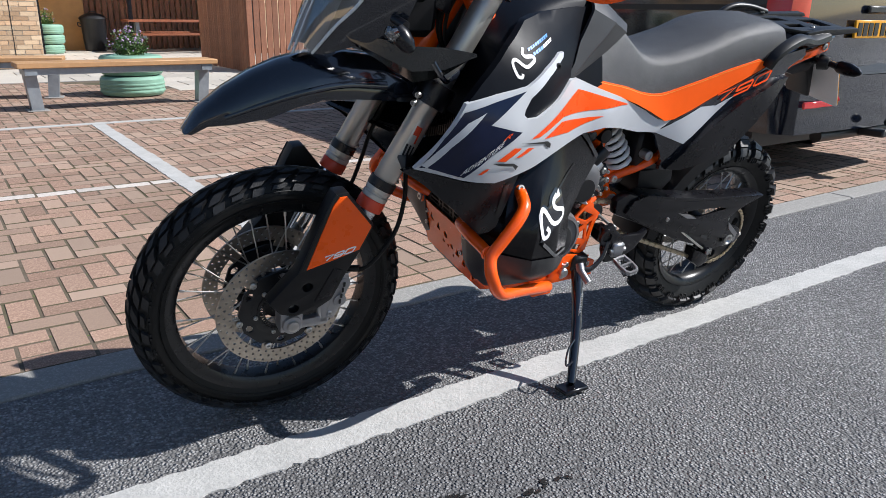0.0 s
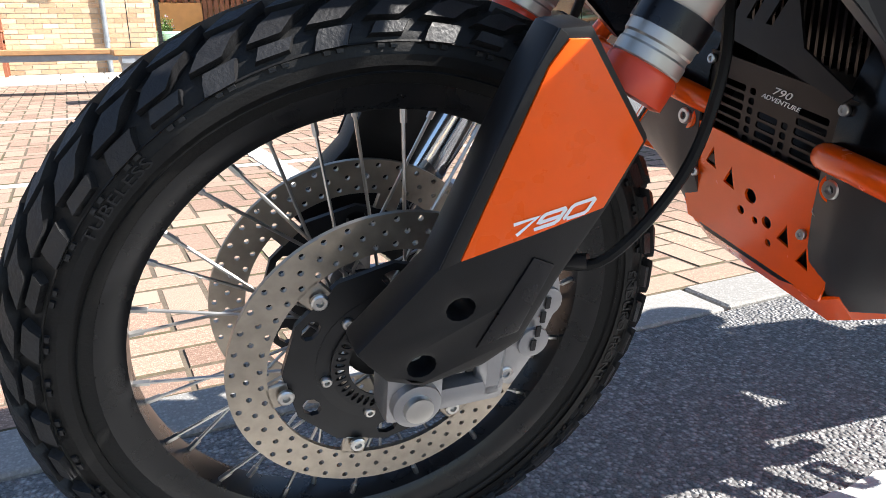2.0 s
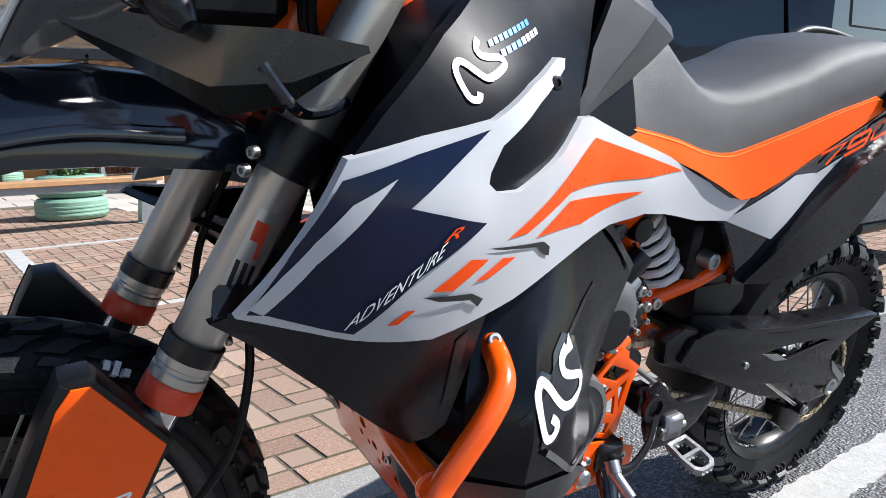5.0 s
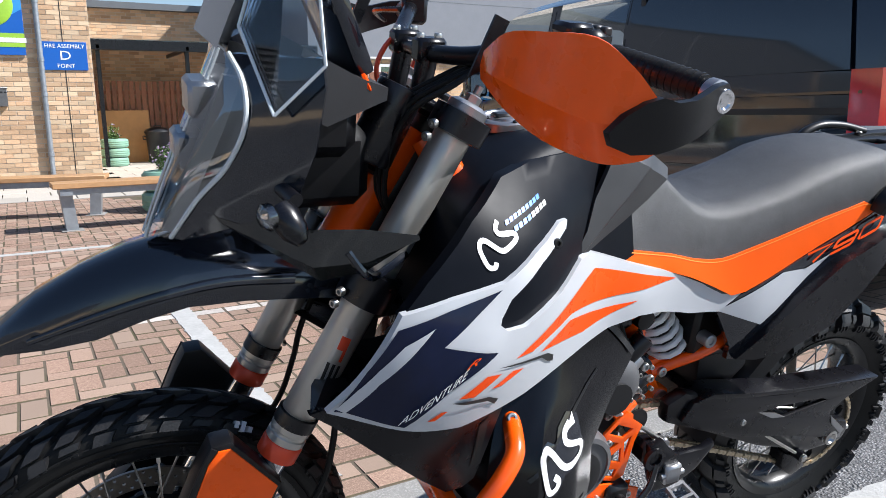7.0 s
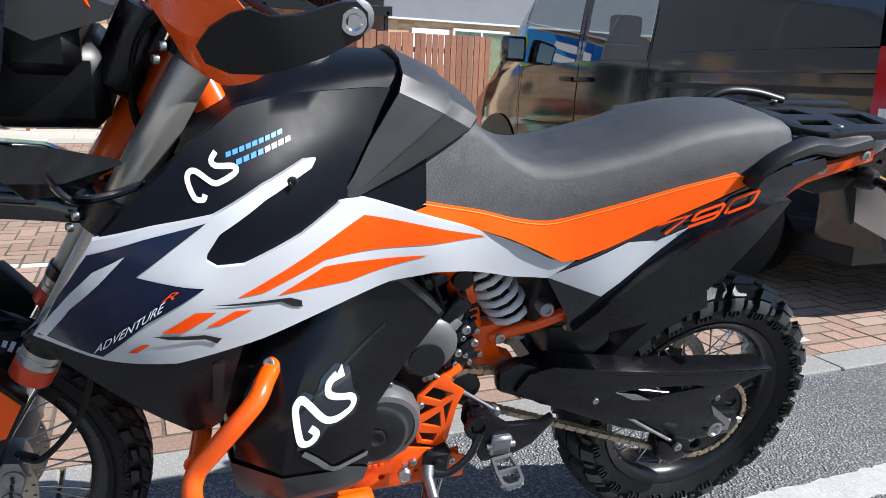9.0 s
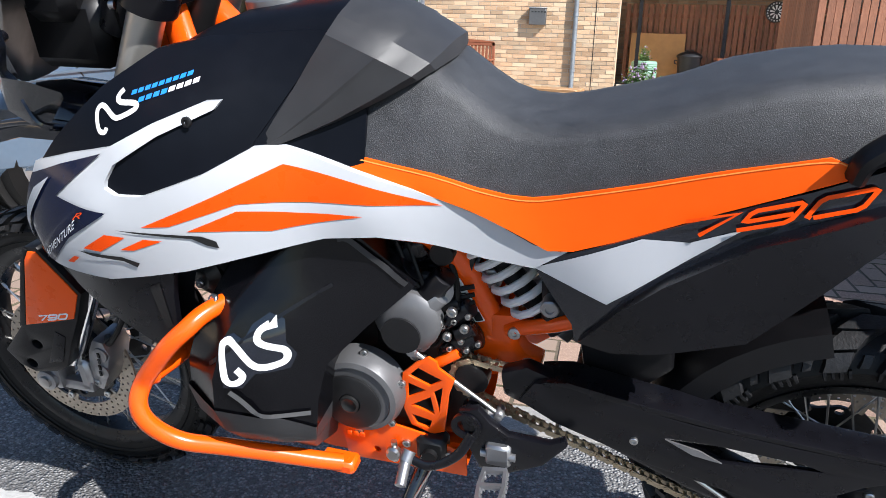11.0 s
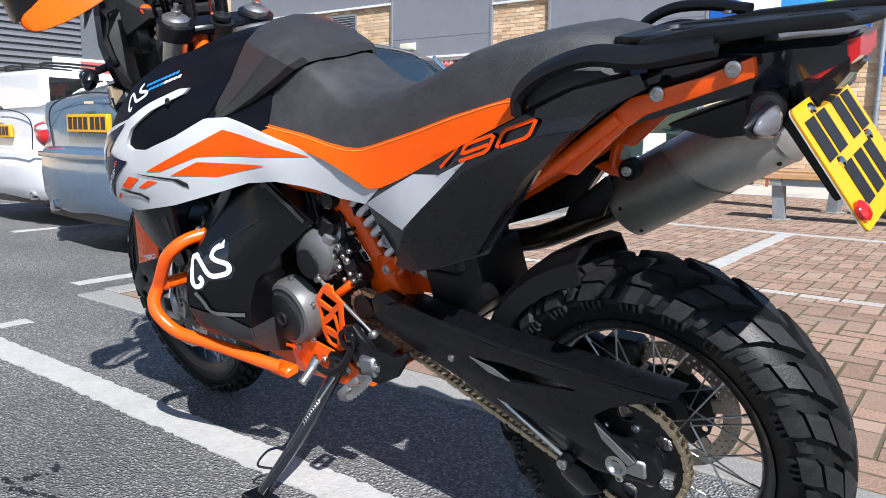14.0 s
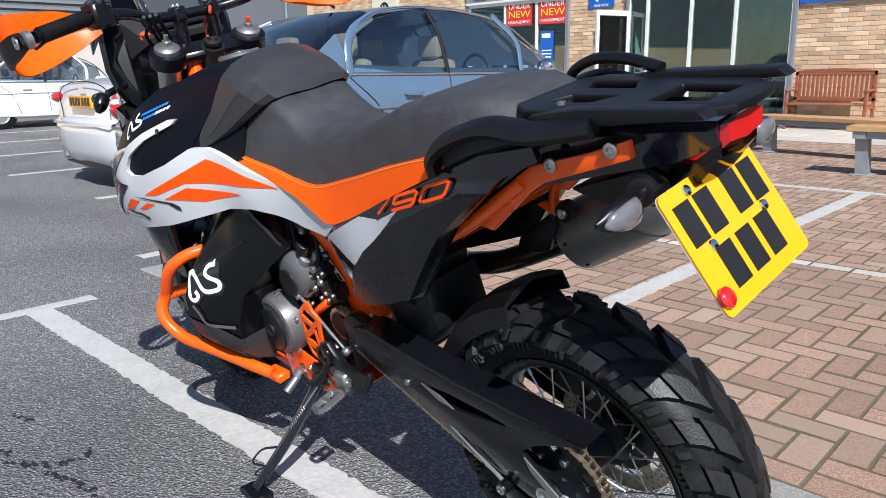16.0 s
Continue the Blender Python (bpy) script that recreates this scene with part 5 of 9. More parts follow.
    for q in ((0.105, s * 0.112, 0.340), (0.152, s * 0.10, 0.447)):
        part("caliper_bolt", bolt(q, (0, s, 0), 0.008), M_STEEL, cal)
    part("brake_hose", tube([(0.15, s * 0.10, 0.45), (0.19, s * 0.13, 0.47), (0.250, s * 0.135, 0.55), (0.275, s * 0.125, 0.64), (0.285, s * 0.10, 0.73), (0.33, s * 0.09, 0.85)], 0.0055, 6, 8), M_RUBBER, cal, "black brake hose")
    part("hose_banjo", cyl((0.145, s * 0.09, 0.448), (0.175, s * 0.12, 0.462), 0.008, segs=12), M_DARKMET, cal)
# fork maker's badge as bars
fk = [o for o in bike.children if o.name == "fork_leg"][0]


def wrap(poly, z0, rad, turn):
    """A decal on a fork tube: (round, along) in metres, about the way `turn` degrees."""
    bm = bmesh.new()
    bm.faces.new([bm.verts.new((a, b, 0)) for a, b in poly])
    xs = [p[0] for p in poly]
    for i in range(1, 8):
        bmesh.ops.bisect_plane(bm, geom=bm.verts[:] + bm.edges[:] + bm.faces[:], plane_co=(min(xs) + (max(xs) - min(xs)) * i / 8, 0, 0), plane_no=(1, 0, 0))
    side = Vector((0, -1, 0))
    fwd = side.cross(fdir).normalized()
    for v in bm.verts:
        a = v.co.x / rad + radians(turn)
        v.co = FK(z0, -0.114) + fdir * v.co.y + (side * math.cos(a) + fwd * math.sin(a)) * rad
    return bm


part("badge_ground", wrap([(-0.017, -0.034), (0.017, -0.034), (0.017, 0.075), (-0.017, 0.075)], 0.768, 0.0288, 0), M_FORK_LO, fk, "pale badge")
for k in range(3):
    part("badge_mark", wrap([(-0.012 + 0.009 * k, -0.022), (-0.007 + 0.009 * k, -0.022), (-0.003 + 0.009 * k, 0.016), (-0.008 + 0.009 * k, 0.016)], 0.768, 0.0292, 0), M_PAINTK, fk)
part("badge_mark", wrap([(-0.0075, -0.022), (0.006, -0.022), (0.006, -0.017), (-0.0065, -0.017)], 0.768, 0.0290, 0), M_PAINTK, fk)
part("badge_mark", wrap([(-0.005, 0.022), (0.0, 0.022), (0.004, 0.062), (-0.001, 0.062)], 0.768, 0.0292, 0), M_RED, fk)
part("badge_mark", wrap([(0.0, 0.040), (0.012, 0.040), (0.014, 0.062), (0.003, 0.062)], 0.768, 0.0290, 0), M_RED, fk)

# steering: triple clamps, bars, clocks
lowc = part("lower_clamp", join(*[lathe([(0.0295, 0), (0.043, 0.002), (0.043, 0.055), (0.0295, 0.057)], FK(0.868, s * 0.114), fdir, 28, closed=True) for s in (-1, 1)], boxm(-0.03, 0.035, -0.10, 0.10, -0.024, 0.026, 0.008, Matrix.Translation(FK(0.893)) @ Matrix.Rotation(radians(27.5), 4, 'Y'))), M_BLACK_SAT, bike, "black lower fork clamp")
topc = part("top_clamp", join(*[lathe([(0.0295, 0), (0.044, 0.002), (0.044, 0.036), (0.0295, 0.038)], FK(1.118, s * 0.114), fdir, 28, closed=True) for s in (-1, 1)], boxm(-0.035, 0.03, -0.10, 0.10, -0.012, 0.014, 0.008, Matrix.Translation(FK(1.134)) @ Matrix.Rotation(radians(27.5), 4, 'Y'))), M_BLACK_SAT, bike, "black upper fork clamp")
for z in (0.880, 0.898):
    part("clamp_screw", bolt(FK(z, -0.130, -0.050), (-0.9, -0.4, 0), 0.007, 0.008), M_STEEL, lowc)
for z in (1.124, 1.142):
    part("clamp_screw", bolt(FK(z, -0.130, -0.050), (-0.9, -0.4, 0), 0.007, 0.008), M_STEEL, topc)
part("steering_stem", cyl(FK(0.87, 0, 0.02), FK(1.14, 0, 0.02), 0.03), M_DARKMET, bike)
part("stem_nut", lathe([(0.022, 0), (0.022, 0.008), (0.012, 0.012), (0.008, 0.004), (0, 0.004)], FK(1.147, 0, 0.02), fdir, 24), M_DARKMET, topc)
part("damper", cyl((0.335, -0.055, 1.07), (0.385, -0.055, 1.18), 0.036, segs=24, bevel=0.006), M_BLACK_SAT, bike, "black cylindrical ignition housing")
BAR = [(0.60, -0.43, 1.245), (0.545, -0.30, 1.262), (0.495, -0.20, 1.255), (0.455, -0.13, 1.235), (0.43, -0.07, 1.228), (0.425, 0, 1.227), (0.43, 0.07, 1.228), (0.455, 0.13, 1.235), (0.495, 0.20, 1.255), (0.545, 0.30, 1.262), (0.60, 0.43, 1.245)]
bars = part("handlebar", tube(BAR, 0.013, 8, 14), M_BLACK_SAT, bike, "black tapered handlebar")
for s in (-1, 1):
    part("bar_riser", join(cyl((0.415, s * 0.045, 1.15), (0.425, s * 0.045, 1.215), 0.016, segs=16), boxm(0.405, 0.45, s * 0.045 - 0.016, s * 0.045 + 0.016, 1.212, 1.248, 0.005)), M_BLACK_SAT, bars)
    for dx in (-0.014, 0.014):
        part("riser_screw", bolt((0.427 + dx, s * 0.045, 1.247), (0, 0, 1), 0.006, 0.007), M_STEEL, bars)
    grip = part("grip", tube([(0.553, s * 0.305, 1.262), (0.575, s * 0.36, 1.255), (0.598, s * 0.42, 1.246)], 0.0165, 8, 16), M_RUBBER, bars, "ribbed black rubber grip")
    for k in range(13):
        part("rib", lathe([(0.0174, -0.002), (0.0174, 0.002)], Vector((0.556, s * 0.312, 1.261)).lerp(Vector((0.596, s * 0.415, 1.247)), k / 12), (0.33, s * 0.93, -0.13), 14), M_RUBBER, grip)
    part("switchgear", join(boxm(-0.022, 0.026, -0.026, 0.026, -0.028, 0.03, 0.007, Matrix.Translation((0.535, s * 0.272, 1.262)) @ Matrix.Rotation(radians(s * -18), 4, 'Z')), boxm(-0.03, 0.012, -0.02, 0.02, 0.02, 0.036, 0.005, Matrix.Translation((0.53, s * 0.262, 1.262)))), M_BLACK_SAT, bars)
    part("switch_button", join(*[boxm(0.545 + 0.002 * i, 0.558 + 0.002 * i, s * (0.25 + 0.018 * j) - 0.006, s * (0.25 + 0.018 * j) + 0.006, 1.278 + 0.006 * i, 1.290 + 0.006 * i, 0.002) for i in range(2) for j in range(3)]), M_GREY_PL, bars)
    part("lever", tube([(0.49, s * 0.22, 1.262), (0.475, s * 0.30, 1.252), (0.51, s * 0.38, 1.235), (0.54, s * 0.42, 1.222)], (0.0075, 0.005), 6, 8, (1, 0.7)), M_BLACK_SAT, bars, "black hand lever")
    part("bar_end", join(lathe([(0.019, 0), (0.019, 0.012), (0.012, 0.016), (0, 0.016)], (0.592, s * 0.436, 1.243), (0.1, s, -0.05), 20)), M_ALU, bars)
    # hand guard: a faceted shield of orange plastic with a black end frame
    HG = [[(0.413, 0.234, 1.222), (0.409, 0.236, 1.238), (0.407, 0.246, 1.258)], [(0.416, 0.290, 1.198), (0.396, 0.300, 1.235), (0.399, 0.308, 1.287)], [(0.430, 0.360, 1.176), (0.401, 0.375, 1.228), (0.403, 0.378, 1.297)], [(0.462, 0.425, 1.166), (0.432, 0.440, 1.216), (0.424, 0.440, 1.300)], [(0.488, 0.458, 1.176), (0.462, 0.466, 1.220), (0.456, 0.464, 1.276)], [(0.502, 0.466, 1.186), (0.478, 0.474, 1.224), (0.483, 0.475, 1.248)]]
    cols = [spline([r[j] for r in HG], 4) for j in range(3)]
    gm, rows = bmesh.new(), []
    for lo, mi, hi in zip(*cols):
        line = [lo.lerp(mi, k / 4) for k in range(4)] + [mi.lerp(hi, k / 4) for k in range(5)]
        rows.append([gm.verts.new((p.x, s * p.y, p.z)) for p in line])
    for ra, rb in zip(rows, rows[1:]):
        for k in range(8):
            gm.faces.new((ra[k], rb[k], rb[k + 1], ra[k + 1]))
    bmesh.ops.recalc_face_normals(gm, faces=gm.faces[:])
    bmesh.ops.solidify(gm, geom=gm.faces[:], thickness=0.003)
    hgo = part("hand_guard", gm, M_ORANGE, bike, "glossy orange hand guard", 22)
    end_w = thin_plate([(0.44, 1.207, 0.462), (0.481, 1.249, 0.482), (0.50, 1.19, 0.474), (0.585, 1.255, 0.464), (0.585, 1.215, 0.462), (0.53, 1.22, 0.482)])
    part("guard_frame", skin([(0.440, 1.209), (0.452, 1.228), (0.470, 1.243), (0.486, 1.249), (0.505, 1.244), (0.530, 1.246), (0.570, 1.258), (0.590, 1.260), (0.602, 1.250), (0.604, 1.236), (0.596, 1.224), (0.560, 1.207), (0.520, 1.194), (0.500, 1.188), (0.470, 1.186), (0.448, 1.194)], end_w, 0.0, 0.010, 0.02, s), M_BLACK_MAT, hgo, "black guard frame", 40)
    part("guard_bolt", lathe([(0.014, 0), (0.013, 0.003), (0.009, 0.003), (0.007, 0.001), (0, 0.001)], (0.587, s * 0.4635, 1.241), (0.05, s, -0.02), 20), M_CHROME, hgo)
    part("wind_flap", slab([(0.395, 1.225), (0.42, 1.235), (0.445, 1.292), (0.425, 1.300)], min(s * 0.232, s * 0.236), max(s * 0.232, s * 0.236)), M_BLACK_SAT, hgo)
for i, (a, b) in enumerate(((0.02, 0.0), (0.035, 0.012), (0.05, 0.03), (0.06, -0.02))):
    part("cable", tube([(0.50, -0.18 + a, 1.24), (0.43, -0.12 + b, 1.20), (0.37, -0.08 + b, 1.14), (0.36, -0.05 + b, 1.02), (0.42, -0.04 + b, 0.93)], 0.0045, 6, 8), M_RUBBER, bars)
part("red_cable", tube([(0.47, 0.02, 1.22), (0.42, 0.05, 1.24), (0.38, 0.04, 1.19), (0.40, 0.03, 1.12)], 0.004, 6, 8), M_RED, bars)
clock = part("instrument_panel", boxm(-0.014, 0.012, -0.085, 0.085, -0.058, 0.058, 0.008, Matrix.Translation((0.298, 0, 1.252)) @ Matrix.Rotation(radians(-24), 4, 'Y'), 2), M_BLACK_GL, bike, "black display panel")
part("display", boxm(0.0125, 0.014, -0.070, 0.070, -0.044, 0.044, 0.002, Matrix.Translation((0.298, 0, 1.252)) @ Matrix.Rotation(radians(-24), 4, 'Y')), surf("display_glass", (0.05, 0.055, 0.06), 0.12, var=0.1), clock)
part("panel_surround", loft([[Vector((0.20, s * 0.11, 1.16)), Vector((0.25, s * 0.13, 1.14)), Vector((0.34, s * 0.11, 1.17)), Vector((0.345, s * 0.10, 1.185)), Vector((0.30, s * 0.115, 1.20)), Vector((0.22, s * 0.12, 1.24))] for s in (-1, -0.4, 0.4, 1)]), M_GREY_PL, clock)
part("socket_cap", lathe([(0.014, 0), (0.014, 0.004), (0.010, 0.006), (0, 0.006)], (0.312, -0.098, 1.190), (0.9, -0.30, 0.45), 20), M_DECAL_OR, clock, "orange socket cover")

# front mask, headlamp and screen
EDGE = [(0.059, 0.048, 0.970), (0.090, 0.092, 1.038), (0.122, 0.126, 1.090), (0.143, 0.144, 1.148), (0.146, 0.122, 1.195), (0.140, 0.064, 1.222)]
BACK = [(0.080, 0.066, 0.973), (0.145, 0.142, 1.018), (0.200, 0.180, 1.066), (0.216, 0.194, 1.124), (0.228, 0.190, 1.199), (0.226, 0.180, 1.235)]
MID = [(0.025, 0.960), (0.050, 1.028), (0.076, 1.092), (0.100, 1.146), (0.122, 1.196), (0.132, 1.222)]
mask = part("front_mask", join(*[loft([[Vector((x, s * y, z)), Vector((0.5 * x + 0.5 * X, s * (0.5 * y + 0.5 * Y + 0.008), 0.5 * z + 0.5 * Z)), Vector((X, s * Y, Z)), Vector((X + 0.006, s * (Y - 0.012), Z)), Vector((x + 0.012, s * (y - 0.010), z))] for (x, y, z), (X, Y, Z) in zip(EDGE, BACK)]) for s in (-1, 1)]), M_BLACK_GL, bike, "glossy black headlamp mask", 30)
part("mask_crown", loft([[Vector((x, y, z)) for y in (-0.095, -0.05, 0, 0.05, 0.095)] for x, z in ((0.118, 1.232), (0.135, 1.275), (0.168, 1.345), (0.20, 1.395), (0.215, 1.390), (0.178, 1.335), (0.145, 1.268), (0.128, 1.228))], closed=False), M_BLACK_GL, mask)
lens = part("headlamp_lens", loft([[Vector((mx + (x - mx) * abs(u) ** 2.2, y * u, mz + (z - mz) * abs(u))) for u in (-1, -0.75, -0.5, -0.25, 0, 0.25, 0.5, 0.75, 1)] for (x, y, z), (mx, mz) in zip(EDGE, MID)], closed=False), M_LENS, mask, "clear headlamp lens", 60)
for s in (-1, 1):
    # light refracted in the clear edge, painted as an opaque pale tube
    part("lens_rim", tube([(x - 0.002, s * y, z) for x, y, z in EDGE], 0.0035, 4, 8), M_LENSRIM, lens, "clear lens edge with its bright refraction painted pale")
    part("lens_rim", tube([(mx + 0.002, s * 0.012, mz) for mx, mz in MID], 0.0030, 4, 8), M_LENSRIM, lens)
lamp = part("headlamp_reflector", join(*[loft([[Vector((x + 0.05, s * (0.012 + w0), z)), Vector((x + 0.028, s * (0.02 + w0), z + 0.004)), Vector((x + 0.028, s * (0.034 + w0), z + 0.004)), Vector((x + 0.05, s * (0.042 + w0), z))] for x, z, w0 in ((0.02, 0.972, 0), (0.05, 1.05, 0.012), (0.08, 1.124, 0.02), (0.105, 1.188, 0.018))]) for s in (-1, 1)], boxm(0.07, 0.11, -0.03, 0.03, 1.06, 1.11, 0.006), boxm(0.09, 0.13, -0.035, 0.035, 1.13, 1.18, 0.006)), M_ALU, mask, "silver light guides inside the headlamp")
part("headlamp_back", loft([[Vector((x + 0.022, -y * 0.96, z)), Vector(((x + mx) / 2 + 0.035, -y * 0.5, (z + mz) / 2)), Vector((mx + 0.040, 0, mz)), Vector(((x + mx) / 2 + 0.035, y * 0.5, (z + mz) / 2)), Vector((x + 0.022, y * 0.96, z))] for (x, y, z), (mx, mz) in zip(EDGE, MID)], closed=False), surf("grey_lamp_housing", (0.20, 0.21, 0.22), 0.3, metal=0.5, var=0.2, scale=40), mask, "grey lamp housing")
for s in (-1, 1):
    scr = bmesh.new()
    pts = [(0.148, 0.112, 1.262), (0.172, 0.190, 1.170), (0.230, 0.200, 1.230), (0.228, 0.172, 1.320), (0.200, 0.128, 1.395), (0.172, 0.106, 1.336)]
    scr.faces.new([scr.verts.new((x - 0.006, s * (y + 0.004), z)) for x, y, z in pts])
    bmesh.ops.triangulate(scr, faces=scr.faces[:])
    bmesh.ops.solidify(scr, geom=scr.faces[:], thickness=0.003)
    sc_ = part("side_screen", scr, M_SCREEN, mask, "clear side screen", 10)
    rim_ = [(x - 0.007, s * (y + 0.004), z) for x, y, z in pts]
    for p0, p1 in zip(rim_, rim_[1:] + rim_[:1]):
        # pale tubes paint the bright refraction along the screen's edges
        part("screen_edge", cyl(p0, p1, 0.0022, segs=6), M_LENSRIM, sc_)
part("wind_screen", loft([[Vector((x - 0.02 * (1 - (y / w) ** 2), y, z)) for y in (-w, -w / 2, 0, w / 2, w)] for x, z, w in ((0.155, 1.345, 0.10), (0.185, 1.40, 0.11), (0.21, 1.44, 0.10), (0.228, 1.465, 0.07))], closed=False), M_SCREEN, mask, "clear wind screen")
for s in (-1, 1):
    part("deflector", loft([[Vector((0.10, s * 0.10, 1.030)), Vector((0.11, s * 0.12, 1.015)), Vector((0.12, s * 0.11, 1.005))], [Vector((0.212, s * 0.200, 1.025)), Vector((0.212, s * 0.206, 0.975)), Vector((0.228, s * 0.186, 0.945))], [Vector((0.275, s * 0.215, 1.026)), Vector((0.28, s * 0.222, 0.982)), Vector((0.285, s * 0.200, 0.958))], [Vector((0.348, s * 0.228, 1.016)), Vector((0.350, s * 0.229, 1.010)), Vector((0.344, s * 0.222, 1.006))]]), surf("smoked_deflector", (0.02, 0.021, 0.02), 0.16, var=0.1, coat=0.5), mask, "smoked plastic deflector", 30)
    part("deflector_stay", tube([(0.255, s * 0.212, 0.995), (0.285, s * 0.216, 0.958), (0.33, s * 0.17, 0.945), (0.37, s * 0.14, 0.95)], 0.006, 6, 8), M_BLACK_GL, mask)
    ind = part("front_indicator", join(cyl((0.175, s * 0.14, 1.075), (0.19, s * 0.20, 1.065), 0.010, segs=14), lathe([(0.0, 0), (0.016, 0.002), (0.020, 0.018), (0.017, 0.040), (0.008, 0.055), (0, 0.057)], (0.165, s * 0.205, 1.062), (0.35, s * 0.5, -0.55), 16)), M_BLACK_SAT, bike, "slim black indicator")
    part("indicator_lens", lathe([(0.0, 0), (0.017, 0.002), (0.018, 0.012), (0.010, 0.02), (0, 0.022)], (0.160, s * 0.215, 1.055), (-1, s * 0.2, -0.25), 14), M_LENS, ind)
part("fairing_stay", join(tube([(0.20, -0.10, 1.16), (0.28, -0.08, 1.10), (0.36, -0.03, 1.05)], 0.012, 4, 8), tube([(0.20, 0.10, 1.16), (0.28, 0.08, 1.10), (0.36, 0.03, 1.05)], 0.012, 4, 8), boxm(0.17, 0.33, -0.095, 0.095, 1.01, 1.13, 0.02), boxm(0.20, 0.30, -0.12, 0.12, 1.09, 1.17, 0.02)), M_BLACK_MAT, bike)

# front mudguard
fend = part("front_mudguard", loft([[Vector((x + ex, y, z - dz)) for y, dz, ex in ((-w, d, 0.012), (-w * 0.92, d * 0.45, 0.005), (-w * 0.5, 0.004, 0), (0, -0.002, 0), (w * 0.5, 0.004, 0), (w * 0.92, d * 0.45, 0.005), (w, d, 0.012), (w * 0.97, d + 0.001, 0.014), (w * 0.86, d * 0.5, 0.01), (w * 0.45, 0.008, 0.003), (0, 0.003, 0.003), (-w * 0.45, 0.008, 0.003), (-w * 0.86, d * 0.5, 0.01), (-w * 0.97, d + 0.001, 0.014))] for x, z, w, d in ((-0.205, 0.800, 0.030, 0.002), (-0.175, 0.842, 0.045, 0.022), (-0.12, 0.884, 0.058, 0.058), (-0.06, 0.918, 0.066, 0.082), (0.0, 0.942, 0.074, 0.082), (0.06, 0.956, 0.080, 0.080), (0.14, 0.962, 0.084, 0.085), (0.22, 0.955, 0.084, 0.085), (0.28, 0.932, 0.080, 0.070), (0.35, 0.895, 0.070, 0.05))]), M_BLACK_GL, bike, "glossy black high front mudguard", 50)
part("side_rib", join(*[tube([(-0.13, s * 0.060, 0.842), (-0.05, s * 0.073, 0.872), (0.03, s * 0.083, 0.897), (0.12, s * 0.087, 0.912), (0.22, s * 0.085, 0.906)], (0.004, 0.009), 6, 8, (0.6, 1)) for s in (-1, 1)]), M_BLACK_GL, fend)

# tank, shrouds and their decals
_side = thin_plate([(0.225, 0.769, 0.232), (0.305, 0.783, 0.300), (0.400, 0.745, 0.288), (0.425, 0.880, 0.312), (0.364, 0.886, 0.298), (0.345, 0.915, 0.286), (0.397, 0.944, 0.279), (0.474, 0.975, 0.278), (0.540, 0.999, 0.248), (0.602, 1.011, 0.204), (0.564, 0.988, 0.232), (0.455, 0.890, 0.290), (0.467, 0.772, 0.281), (0.582, 0.798, 0.243), (0.898, 0.852, 0.148), (0.801, 0.842, 0.184), (0.678, 0.941, 0.180), (1.039, 0.762, 0.141), (1.074, 0.794, 0.146), (0.500, 1.045, 0.205), (0.580, 1.090, 0.135), (0.750, 1.050, 0.120), (0.850, 1.000, 0.120), (0.739, 0.787, 0.185), (0.900, 0.785, 0.146)], 0.003)


def shroud(x, z):
    """The body's half width."""
    return _side(x, z)


def tank_top(x):
    return np.interp(x, (0.42, 0.46, 0.52, 0.58, 0.66, 0.75, 0.79, 0.84, 0.88), (1.02, 1.05, 1.085, 1.108, 1.118, 1.122, 1.108, 1.068, 1.03))


rings = []
for x in np.linspace(0.42, 0.79, 18):
    zt = tank_top(x)
    zb = 0.82 + 0.06 * min(1, max(0, (x - 0.7) / 0.18))
    zs = [zb + (zt - 0.022 - zb) * k / 7 for k in range(8)]
    half = [(max(0.04, shroud(x, z) - 0.008), z) for z in zs]
    w = half[-1][0]
    half += [(w * 0.86, zt - 0.010), (w * 0.55, zt - 0.002), (0.0, zt)]
    rings.append([Vector((x, -a, z)) for a, z in half] + [Vector((x, a, z)) for a, z in reversed(half[:-1])])
tank = part("fuel_tank", loft(rings), M_TANK, bike, "satin black fuel tank", 60)
cap = part("filler_cap", lathe([(0.052, -0.02), (0.052, 0.004), (0.048, 0.007), (0.040, 0.007), (0.038, 0.004), (0.030, 0.004), (0.028, 0.008), (0, 0.009)], (0.60, 0, 1.113), (-0.1, 0, 1), 36), M_ALU, tank, "silver filler cap")
part("cap_flap", boxm(0.575, 0.625, -0.012, 0.012, 1.116, 1.125, 0.003), M_DARKMET, cap)
part("cap_screw", join(*[bolt((0.60 + 0.045 * math.cos(a), 0.045 * math.sin(a), 1.119), (-0.1, 0, 1), 0.004, 0.003) for a in (0.3, 1.35, 2.4, 3.45, 4.5, 5.5)]), M_DARKMET, cap)
WHITE = [(0.224, 0.772), (0.311, 0.925), (0.382, 0.944), (0.457, 0.959), (0.519, 0.989), (0.581, 1.011), (0.601, 1.010), (0.594, 1.000), (0.527, 0.973), (0.465, 0.936), (0.449, 0.912), (0.447, 0.902), (0.461, 0.891), (0.496, 0.888), (0.576, 0.913), (0.638, 0.943), (0.676, 0.941), (0.775, 0.905), (0.863, 0.877), (0.939, 0.846), (0.998, 0.822), (1.089, 0.796), (1.065, 0.779), (1.042, 0.762), (0.966, 0.769), (0.873, 0.792), (0.809, 0.804), (0.730, 0.800), (0.642, 0.780), (0.527, 0.756), (0.405, 0.742), (0.329, 0.757), (0.282, 0.766)]
